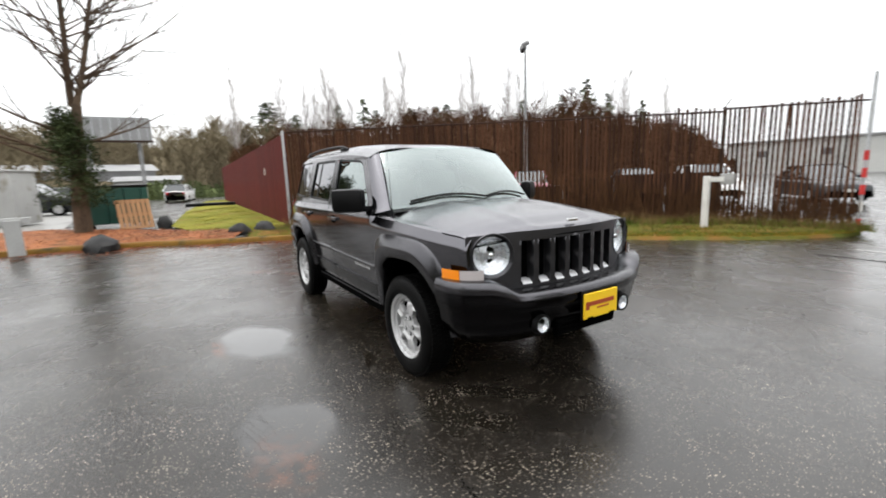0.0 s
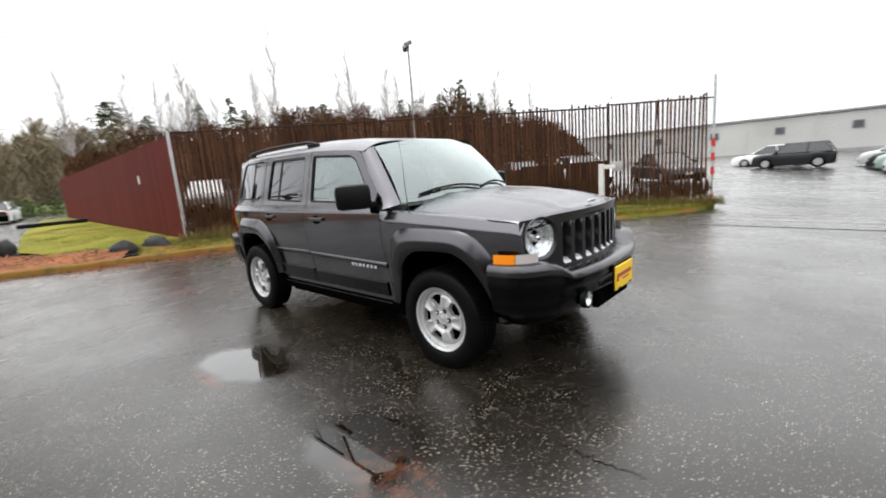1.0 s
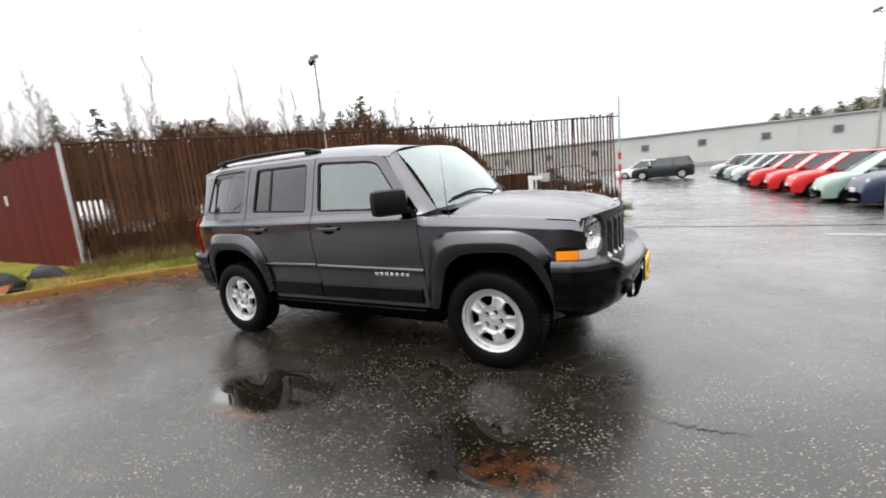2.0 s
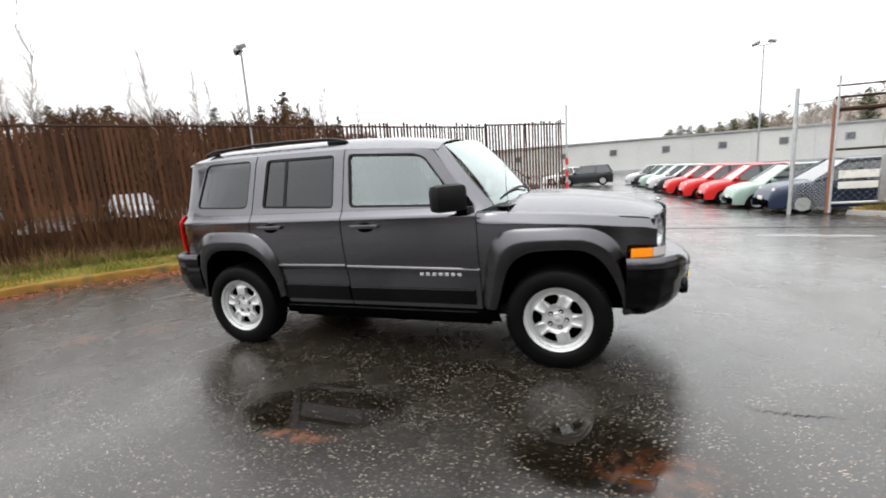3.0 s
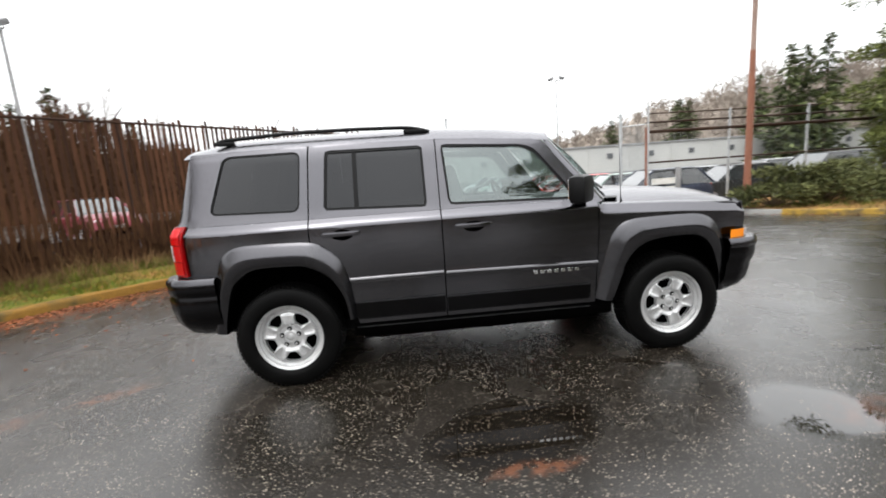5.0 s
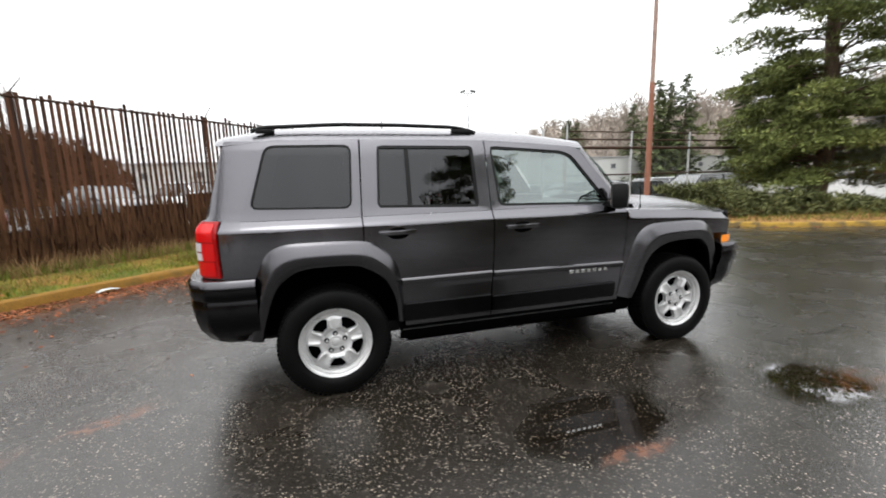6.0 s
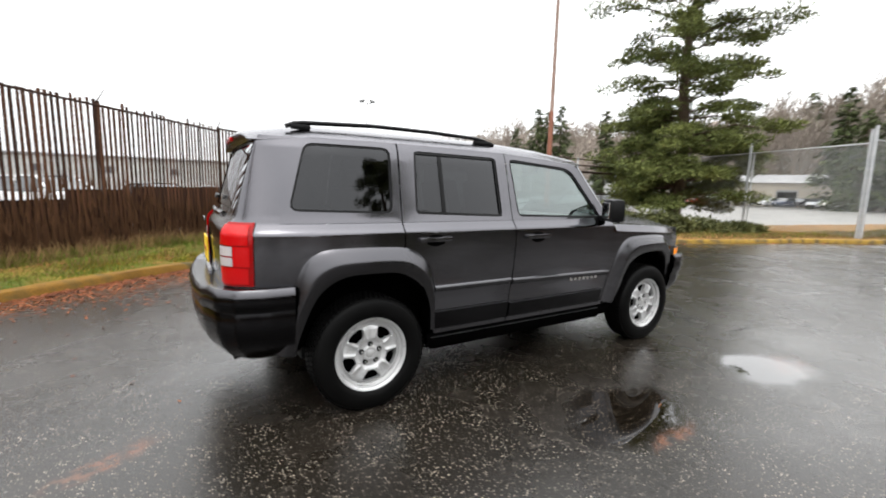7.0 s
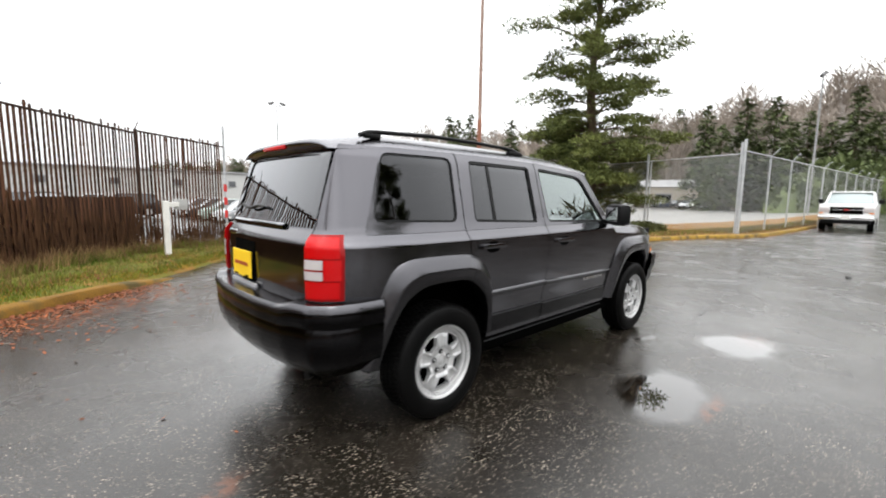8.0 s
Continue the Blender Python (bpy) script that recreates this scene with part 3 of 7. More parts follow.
bank("lawn", [(-8.55, -0.30), (-9.7, -1.75), (-12.0, -2.2), (-20.0, -1.6), (-34.0, 0.1)], [(-8.5, 0.66), (-10.5, 0.72), (-15.0, 0.85), (-22.0, 1.05), (-34.5, 1.5)], M_LAWN, "mossy yellow-green lawn beside the red wall", z0=0.11, rise=0.03)
isl_front = offset(ISLAND, 0.15, 60)
bank("island_bed", isl_front, [(7.9, 10.25), (9.6, 11.0), (13.0, 11.0), (18.0, 9.5), (22.0, 6.5), (30.0, 3.5), (60.0, 2.5)], M_LITTER, "planted island with leaf litter and low shrubs", z0=0.10, rise=0.08)

# worn road markings and a drain slot by the gate
for k, (x, y, sx, sy, turn) in enumerate([(3.2, 7.8, 3.4, 0.12, 2), (3.3, 8.45, 4.2, 0.10, 2), (5.2, 5.35, 1.5, 0.22, -6), (2.6, 8.9, 1.3, 0.10, 2)]):
    g = Geo()
    seg = 24
    m4 = pose(x, y, 0, 0, 0, turn)

    def strip(u, v):
        p = m4 @ Vector(((u - 0.5) * sx, (v - 0.5) * sy * (0.75 + 0.35 * noise.noise(Vector((u * 9, v, k)))), 0))
        return (p.x, p.y, gz(p.x, p.y) + 0.004)

    g.grid(strip, seg, 2)
    tagged(part("road_marking", g, M_PAINTLINE, smooth=False), "worn pale road marking on wet asphalt", "road marking", kind="structure")
g = Geo().grid(lambda u, v: ((1.3 + u * 6.2), 6.62 + v * 0.06 + u * 0.15, gz(1.3 + u * 6.2, 6.7) + 0.004), 20, 1)
tagged(part("drain_slot", g, M_BLACK, smooth=False), "narrow dark drain joint across the gateway", "drain", kind="structure")


# ---- red board wall ----
def red_wall():
    wall = thing("wall_west", (-8.45, 0.67, 0.0), "oxblood red painted board wall, rain streaked", "wall", kind="structure")
    d = Vector((-26.5, 0.95, 0)).normalized()
    nrm = Vector((d.y, -d.x, 0))
    turn = math.atan2(d.y, d.x)
    m = Matrix.Rotation(turn, 3, "Z")
    length, w = 26.5, 0.30
    base = Geo()
    base.box(d * (length / 2) + Vector((0, 0, 1.30)), (length, 0.05, 2.50), 0, m)
    part("backing", base, M_REDWALL, wall, smooth=False)
    plank = Geo().box((0, 0, 0), (w - 0.012, 0.022, 2.52), 0.004)
    shared = mesh_of(plank, "board", M_REDWALL, False)
    for i in range(int(length / w)):
        ob = new("board", shared)
        ob.parent = wall
        q = d * (w * (i + 0.5)) + nrm * -0.037
        ob.matrix_basis = Matrix.Translation(q + Vector((0, 0, 1.31 + 0.006 * ((i * 7) % 5 - 2)))) @ Matrix.Rotation(turn, 4, "Z")
    cap = Geo().box(d * (length / 2) + Vector((0, 0, 2.59)), (length, 0.10, 0.04), 0.006, m)
    part("cap_rail", cap, M_REDWALL, wall, smooth=False)
    post = Geo().box(Vector((0.07, -0.06, 1.33)), (0.06, 0.06, 2.72), 0.006)
    part("corner_post", post, M_GALV, wall, "grey weathered corner post", smooth=False)
    notice = Geo().box(d * 3.75 + nrm * -0.056 + Vector((0, 0, 1.72)), (0.16, 0.006, 0.24), 0.002, m)
    part("notice", notice, M_WHITE, wall, "small faded white notice", smooth=False)


red_wall()


# ---- slatted chain-link fence ----
def slat_fence():
    fence = thing("slat_fence", (*FENCE[0], 0.0), "tall brown slatted chain-link fence with gaps between the slats", "fence", kind="structure")
    o = Vector((*FENCE[0], 0))
    slat = mesh_of(Geo().box((0, 0, 0), (0.052, 0.008, 1.0), 0.0), "slat", M_SLAT, False)
    rnd = random.Random(5)
    rails, wires, spikes, lower = Geo(), Geo(), Geo(), Geo()
    top = 2.66
    posts = []
    for (ax, ay), (bx, by) in zip(FENCE, FENCE[1:]):
        a, b = Vector((ax, ay, 0)), Vector((bx, by, 0))
        d = (b - a).normalized()
        nrm = Vector((-d.y, d.x, 0))
        length = (b - a).length
        turn = Matrix.Rotation(math.atan2(d.y, d.x), 4, "Z")
        m3 = turn.to_3x3()
        n = int(length / 0.096)
        for i in range(n):
            p = a + d * (0.096 * (i + 0.5)) - o
            zb = gz(p.x + o.x, p.y + o.y) + 0.06 + rnd.uniform(0, 0.05)
            h = top + 0.01 - zb + rnd.uniform(-0.05, 0.07)
            ob = new("slat", slat)
            ob.parent = fence
            ob.matrix_basis = Matrix.Translation((p.x, p.y, zb + h / 2)) @ turn @ Matrix.Rotation(radians(rnd.gauss(0, 0.5)), 4, "Y") @ Matrix.Diagonal((rnd.uniform(0.85, 1.1), 1, h, 1))
        # diamond wires on both faces of the slats
        for side in (-0.009, 0.009):
            for i in range(int(length / 0.088) + 1):
                x0 = 0.088 * i
                for k in range(30):
                    z0, z1 = 0.05 + k * 0.088, 0.05 + (k + 1) * 0.088
                    s = 0.044 if (k % 2 == 0) == (side > 0) else -0.044
                    p0, p1 = a + d * (x0 + (s if k % 2 else 0)) - o + nrm * side, a + d * (x0 + (0 if k % 2 else s)) - o + nrm * side
                    if side < 0 and i % 2:
                        continue
                    t = d * 0.0013
                    wires.add([p0 - t + Vector((0, 0, z0)), p0 + t + Vector((0, 0, z0)), p1 + t + Vector((0, 0, z1)), p1 - t + Vector((0, 0, z1))], [(0, 1, 2, 3)])
        rails.tube(a - o + Vector((0, 0, top)), b - o + Vector((0, 0, top - 0.06)), 0.021, n=8)
        for i in range(int(length / 0.088 * 1.3)):
            p = a + d * (i * 0.088 / 1.3) - o
            s = rnd.uniform(0.02, 0.055)
            q = p + d * rnd.uniform(-0.03, 0.03)
            spikes.tube(p + Vector((0, 0, top)), q + Vector((0, 0, top + s)), 0.006, 0.004, 4)
        for i in range(1 if ax < -5 else 0, 99):
            s = length - i * 3.05 if ax < -5 else i * 3.05
            if s < 0.3 or s > length - 0.2:
                if i > 0:
                    break
                continue
            posts.append((a + d * s - o + nrm * 0.035, s))
        # tangled brown growth caught low in the mesh
        for i in range(int(length * 420)):
            s, z = rnd.uniform(0, length), abs(rnd.gauss(0, 0.55))
            if z > (1.0 if ax < -5 else 0.35) * (1.0 + 0.7 * noise.noise(Vector((s * 0.9, 0.4, 5.1)))):
                continue
            p = a + d * s - o + nrm * rnd.uniform(-0.16, 0.06)
            h, t = rnd.uniform(0.12, 0.45), d * rnd.uniform(0.006, 0.020)
            lean = d * rnd.uniform(-0.05, 0.05)
            z += 0.03
            lower.add([p - t + Vector((0, 0, z)), p + t + Vector((0, 0, z)), p + lean + Vector((0, 0, z + h))], [(0, 1, 2)])
    # low dark boards a step behind the mesh
    run = resample(FENCE, 12)
    for k in range(9):
        p, q = Vector((*run[k], 0)), Vector((*run[k + 1], 0))
        d = (q - p).normalized()
        h = (0.80, 0.92, 0.86, 0.78, 0.95, 1.05, 1.22, 1.28, 1.28, 1.26, 1.24)[k]
        c = (p + q) / 2 - o + Vector((-d.y, d.x, 0)) * 0.22
        part("board_panel", Geo().box((c.x, c.y, h / 2 - 0.1), ((q - p).length - 0.03, 0.03, h + 0.1), 0.004, Matrix.Rotation(math.atan2(d.y, d.x), 3, "Z")), M_BOARD, fence, smooth=False)
    posts.append((Vector((*FENCE[1], 0)) - o + Vector((0.02, 0.03, 0)), 0))
    for p, s in posts:
        g = Geo().tube(p + Vector((0, 0, 0.0)), p + Vector((0, 0, 2.70)), 0.036, n=10)
        g.tube(p + Vector((0, 0, 2.70)), p + Vector((0.10, 0.12, 2.92)), 0.012, 0.008, 6)
        part("fence_post", g, M_BROWNSTEEL, fence)
    part("top_rail", rails, M_BROWNSTEEL, fence)
    tagged(part("mesh_wires", wires, M_BROWNSTEEL, fence, "weathered chain-link wires", raw=True), kind="stuff")
    tagged(part("wire_ends", spikes, M_BROWNSTEEL, fence, smooth=False, raw=True), kind="stuff")
    tagged(part("caught_growth", lower, M_TWIG, fence, "dead brown growth caught in the mesh", raw=True), kind="stuff")


slat_fence()


def pipe_post(at, height, bands):
    post = thing("gate_post", at, "tall thin steel pipe with red and white bands by the gateway", "post")
    part("pipe", Geo().tube((0, 0, -0.2), (0, 0, height), 0.032, n=12), M_GALV, post)
    for k in range(bands):
        part("band", Geo().tube((0, 0, 0.12 + k * 0.36), (0, 0, 0.12 + k * 0.36 + 0.20), 0.044, n=12), M_REDPAINT if k % 2 == 0 or k > 2 else M_WHITE, post)


pipe_post((0.84, 10.36, -0.18), 3.34, 5)


# ---- the parked SUV: x forwards, y to its left ----
SIDE = [(0.28, 0.747)] + [(0.62 + 0.02 * k, 0.841 - 0.30 * (0.38 - 0.02 * k) ** 2) for k in range(20)] + [(1.055, 0.840), (1.078, 0.820), (1.11, 0.798), (1.15, 0.783), (1.30, 0.744), (1.52, 0.686), (1.58, 0.655), (1.62, 0.60)]
REAR = [(0.60, -2.06), (0.78, -2.082), (0.95, -2.086), (1.06, -2.082), (1.08, -2.074), (1.135, -2.036), (1.16, -2.028), (1.54, -1.915), (1.63, -1.87)]
ROOF_EDGE = [(-1.92, 1.545), (-1.6, 1.578), (-0.9, 1.583), (-0.25, 1.575), (0.15, 1.552), (0.5, 1.517)]
ROOF_TOP = [(-1.95, 1.615), (-1.6, 1.675), (-0.9, 1.682), (-0.25, 1.674), (0.15, 1.650), (0.45, 1.612), (0.62, 1.585)]
ARCH_F = [(0.90, 0.40), (0.93, 0.46), (1.0, 0.676), (1.134, 0.797), (1.48, 0.805), (1.58, 0.744), (1.71, 0.50), (1.73, 0.38)]
ARCH_R = [(-1.745, 0.38), (-1.735, 0.42), (-1.648, 0.685), (-1.488, 0.817), (-1.134, 0.811), (-0.98, 0.708), (-0.92, 0.573), (-0.895, 0.40)]
HOODLINE = [(0.80, 1.066), (0.87, 1.060), (1.4, 1.034), (1.85, 0.994), (1.95, 0.970)]


def half_width(x, z):
    w = curve(SIDE, z)
    if x > 1.15:
        w -= 0.105 * ((x - 1.15) / 0.75) ** 2
    if x < -1.25:
        w -= 0.055 * ((-1.25 - x) / 0.6) ** 2
    if x > 0.80:  # the wing's shoulder runs down beside the bonnet
        w -= 0.62 * max(0.0, min(z, 1.07) - curve(HOODLINE, x) + 0.058) * min(1.0, (x - 0.80) / 0.05)
    return w


def lean(z):
    return max(0.0, z - 1.13) * 0.36


def flank(s, d=0.0):
    """Maps (x, z) on to the body's side, s = -1 right or 1 left, d metres proud."""
    return lambda x, z: (x, s * (half_width(x, z) + d), z)


def side_panel(g, s, x0, x1, zb, zt, nu, nv, lean_rear=False, flange=0.022):
    f = flank(s)

    def at(u, v):
        x = lerp(x0, x1, u)
        z = lerp(zb(x), zt(x), v)
        if lean_rear:
            x += lean(z) * (1 - u)
        return f(x, z)

    g.grid(at, nu, nv)
    # turned-in edges, so that the shut lines have depth
    edge = [(i / nu, 0) for i in range(nu + 1)] + [(1, j / nv) for j in range(1, nv + 1)] + [(1 - i / nu, 1) for i in range(1, nu + 1)] + [(0, 1 - j / nv) for j in range(1, nv)]
    vs = []
    for u, v in edge:
        p = at(u, v)
        vs += [p, (p[0], p[1] - s * flange, p[2])]
    n = len(edge)
    g.add(vs, [(2 * i, 2 * ((i + 1) % n), 2 * ((i + 1) % n) + 1, 2 * i + 1) for i in range(n)])


def opening(g, s, outer, inner, n=64):
    """A frame round a window: from the outer outline to the inner one, with a turned-in lip."""
    a = resample(outer, n, True)
    b = resample(inner, n, True)
    for c in outer:
        near = min(range(n), key=lambda i: (a[i][0] - c[0]) ** 2 + (a[i][1] - c[1]) ** 2)
        a[near] = c
    # start both outlines at their lowest rear corner
    key = lambda pts: min(range(n), key=lambda i: pts[i][0] + pts[i][1])
    ia, ib = key(a), key(b)
    a, b = a[ia:] + a[:ia], b[ib:] + b[:ib]
    f = flank(s)
    for t0, t1 in ((0, 0.33), (0.33, 0.66), (0.66, 1)):
        g.ring([(lerp(p[0], q[0], t0), lerp(p[1], q[1], t0)) for p, q in zip(a, b)], [(lerp(p[0], q[0], t1), lerp(p[1], q[1], t1)) for p, q in zip(a, b)], f)
    deep = flank(s, -0.028)
    vs = [f(*p) for p in b] + [deep(*p) for p in b]
    g.add(vs, [(i, (i + 1) % n, n + (i + 1) % n, n + i) for i in range(n)])
    return b


def seal(s, outline, w=0.016):
    """Black rubber round a pane."""
    g = Geo()
    n = len(outline)
    cx, cz = sum(p[0] for p in outline) / n, sum(p[1] for p in outline) / n
    inner = []
    for i in range(n):
        a, b = outline[i - 1], outline[(i + 1) % n]
        d = Vector((b[0] - a[0], b[1] - a[1])).normalized()
        nx, nz = -d.y, d.x
        if (cx - outline[i][0]) * nx + (cz - outline[i][1]) * nz < 0:
            nx, nz = -nx, -nz
        inner.append((outline[i][0] + nx * w, outline[i][1] + nz * w))
    g.ring(outline, inner, flank(s, -0.006))
    vs = [flank(s, -0.006)(*p) for p in inner] + [flank(s, -0.02)(*p) for p in inner]
    g.add(vs, [(i, (i + 1) % n, n + (i + 1) % n, n + i) for i in range(n)])
    return g


def rear_corner(s, d=0.0):
    """Maps (a, z): a from 0 on the side to 1 at the tailgate."""

    def at(a, z):
        xs = -1.80 + lean(z)
        y0 = half_width(xs, z)
        xr = curve(REAR, z) + 0.03
        p0, p1, p2 = Vector((xs, y0, z)), Vector((xr, half_width(xr, z) + 0.0, z)), Vector((xr, 0.60, z))
        q = p0 * (1 - a) ** 2 + p1 * 2 * a * (1 - a) + p2 * a * a
        t = ((p1 - p0) * (1 - a) + (p2 - p1) * a).normalized()
        q += Vector((-abs(t.y), abs(t.x), 0)) * d
        return (q.x, s * q.y, q.z)

    return at


def tail_face(d=0.0):
    """Maps (y, z) on to the tailgate."""
    return lambda y, z: (curve(REAR, z) + 0.03 - 0.025 * (1 - (y / 0.62) ** 2) - d, y, z)


def nose_face(d=0.0):
    """Maps (y, z) on to the grille panel."""
    return lambda y, z: (2.052 - 0.150 * (abs(y) / 0.72) ** 2.0 - 0.05 * max(0.0, z - 0.97) + d, y, z)


def wheel(car, x, s, spin=0.0):
    """A wheel: rim face with five windows, lip, tyre, nuts and cap; s: its side."""
    cx, cy, cz = x, s * 0.745, 0.338
    rim = Geo()
    out = s
    n, rows = 200, 40
    r0, r1 = 0.028, 0.190

    def depth(r):
        return curve([(0, 0.066), (0.040, 0.066), (0.050, 0.060), (0.076, 0.060), (0.090, 0.069), (0.10, 0.072), (0.150, 0.070), (0.168, 0.064), (0.177, 0.050), (0.19, 0.048)], r)

    vs, fs = [], []
    for i in range(n):
        a = 2 * math.pi * i / n + math.pi / 2 + spin
        for j in range(rows + 1):
            r = lerp(r0, r1, j / rows)
            ph = abs(((i / n * 5) % 1.0) - 0.5) * 2
            proud = 0.007 * curve([(0.088, 0), (0.098, 1), (0.165, 1), (0.172, 0)], r) * curve([(0.0, 0.0), (0.46, 0.2), (0.57, 1.0), (0.64, 0.9), (0.76, 0.0), (1.0, -0.5)], ph)
            vs.append((cx + r * math.cos(a), cy + out * (depth(r) + proud), cz + r * math.sin(a)))
    for i in range(n):
        a = ((i + 0.5) / n * 5) % 1.0 - 0.5
        for j in range(rows):
            r = lerp(r0, r1, (j + 0.5) / rows)
            wide = curve([(0.102, 0.13), (0.108, 0.185), (0.116, 0.215), (0.148, 0.272), (0.160, 0.272), (0.168, 0.21)], r)
            if 0.102 < r < 0.168 and abs(a) < wide:
                continue
            k = (i + 1) % n
            fs.append((i * (rows + 1) + j, k * (rows + 1) + j, k * (rows + 1) + j + 1, i * (rows + 1) + j + 1))
    rim.add(vs, fs)
    # window edges turned in
    w = rows + 1
    used = {}
    for q in fs:
        for e in zip(q, q[1:] + q[:1]):
            key = tuple(sorted(e))
            used[key] = used.get(key, 0) + 1
    edge = [e for e, c in used.items() if c == 1]
    for a, b in edge:
        pa, pb = vs[a], vs[b]
        rim.add([pa, pb, (pb[0], pb[1] - out * 0.030, pb[2]), (pa[0], pa[1] - out * 0.030, pa[2])], [(0, 1, 2, 3)])
    rim.lathe([(0.186, out * 0.046), (0.189, out * 0.060), (0.196, out * 0.064), (0.203, out * 0.066), (0.206, out * 0.082), (0.216, out * 0.090), (0.221, out * 0.092), (0.2255, out * 0.086), (0.222, out * 0.06), (0.205, -out * 0.06)], 64, "y", (cx, cy, cz))
    hub = part("wheel", rim, M_RIM, car, "silver painted five-spoke steel wheel", smooth=35)
    tyre = Geo().lathe([(0.218, out * 0.075), (0.228, out * 0.098), (0.255, out * 0.108), (0.29, out * 0.106), (0.318, out * 0.098), (0.331, out * 0.088), (0.338, out * 0.074), (0.341, out * 0.04), (0.341, 0), (0.341, -out * 0.04), (0.338, -out * 0.074), (0.325, -out * 0.095), (0.27, -out * 0.107), (0.21, -out * 0.09)], 72, "y", (cx, cy, cz))
    part("tyre", tyre, M_RUBBER, hub, "worn wet black rubber tyre", smooth=60)
    tread = Geo()
    for i in range(72):
        a = 2 * math.pi * i / 72
        for row, yy in enumerate((-0.062, -0.022, 0.022, 0.062)):
            aa = a + (row % 2) * math.pi / 72
            m = Matrix.Rotation(-aa, 3, "Y")
            tread.box(Vector((cx, cy + yy, cz)) + m @ Vector((0.341, 0, 0)), (0.012, 0.032, 0.022), 0, m)
    part("tread", tread, M_RUBBER, hub, smooth=False, raw=True)
    # Black disc behind the windows; its colour stands for the wheel's inner shade.
    back = Geo().lathe([(0.0, out * 0.012), (0.188, out * 0.012), (0.189, -out * 0.03)], 40, "y", (cx, cy + out * 0.0, cz))
    part("wheel_back_shade", back, M_BLACK, hub)
    for k in range(5):
        a = 2 * math.pi * k / 5 + math.pi / 2 + spin
        p = Vector((cx + 0.057 * math.cos(a), cy + out * 0.052, cz + 0.057 * math.sin(a)))
        # Raised black ring painting the shade of the hole round each nut.
        part("nut_recess_shade", Geo().tube(p, p + Vector((0, out * 0.0120, 0)), 0.0170, 0.0165, 14), M_PLASTIC, hub)
        part("lug_nut", Geo().tube(p, p + Vector((0, out * 0.024, 0)), 0.0110, 0.0090, 6), M_CHROME, hub, smooth=False)
    part("hub_cap", Geo().lathe([(0.0, out * 0.066), (0.022, out * 0.066), (0.030, out * 0.060), (0.032, out * 0.05)], 28, "y", (cx, cy, cz)), M_RIM, hub)


def eased(points, rounds=3):
    """An open line with its corners cut off again and again; the ends stay."""
    for _ in range(rounds):
        cut = [points[0]]
        for p, q in zip(points, points[1:]):
            cut += [(lerp(p[0], q[0], 0.25), lerp(p[1], q[1], 0.25)), (lerp(p[0], q[0], 0.75), lerp(p[1], q[1], 0.75))]
        points = cut + [points[-1]]
    return points


def flare(s, outer, inner, n=72):
    a, b = resample(eased(outer), n), resample(eased(inner), n)
    prof = [(0.0, 0.0), (0.03, 0.007), (0.16, 0.022), (0.32, 0.038), (0.46, 0.052), (0.51, 0.056), (0.57, 0.056), (0.78, 0.051), (0.95, 0.046), (1.0, 0.036), (1.0, -0.05)]

    def at(u, v):
        i = round(u * (n - 1))
        t, d = prof[round(v * (len(prof) - 1))]
        x, z = lerp(a[i][0], b[i][0], t), lerp(a[i][1], b[i][1], t)
        return (x, s * (min(half_width(x, z), 0.84) + d), z)

    return Geo().grid(at, n - 1, len(prof) - 1)


def bumper(plan, prof, nose, ztop):
    """A bumper swept round the plan line, from the right side to the left."""
    pts = resample(plan, 40)
    full = [(x, -y) for x, y in pts] + [(x, y) for x, y in reversed(pts[:-1])]
    n = len(full)

    def at(u, v):
        i = round(u * (n - 1))
        p = Vector(full[i])
        d = (Vector(full[min(i + 1, n - 1)]) - Vector(full[max(i - 1, 0)])).normalized()
        nrm = Vector((d.y, -d.x))
        if nrm.x * nose < 0 and abs(p.y) < 0.6 or nrm.dot(Vector((0.3 * nose, p.y))) < 0:
            nrm = -nrm
        z, o = prof[round(v * (len(prof) - 1))]
        z = z + ztop(p.y) * max(0.0, min(1.0, (z - 0.55) / 0.15))
        q = p + nrm * o
        return (q.x, q.y, z)

    return Geo().grid(at, n - 1, len(prof) - 1)


def handle_shade(s, x, z):
    """A flat black oval on the door, painting the shade behind a handle."""
    ring = [(x + 0.062 * math.cos(2 * math.pi * k / 32), z + 0.030 * math.sin(2 * math.pi * k / 32)) for k in range(32)]
    wide = [(x + 0.070 * math.cos(2 * math.pi * k / 32), z + 0.036 * math.sin(2 * math.pi * k / 32)) for k in range(32)]
    return Geo().ring(wide, ring, flank(s, 0.0015)).fan(ring, flank(s, 0.001), 3)


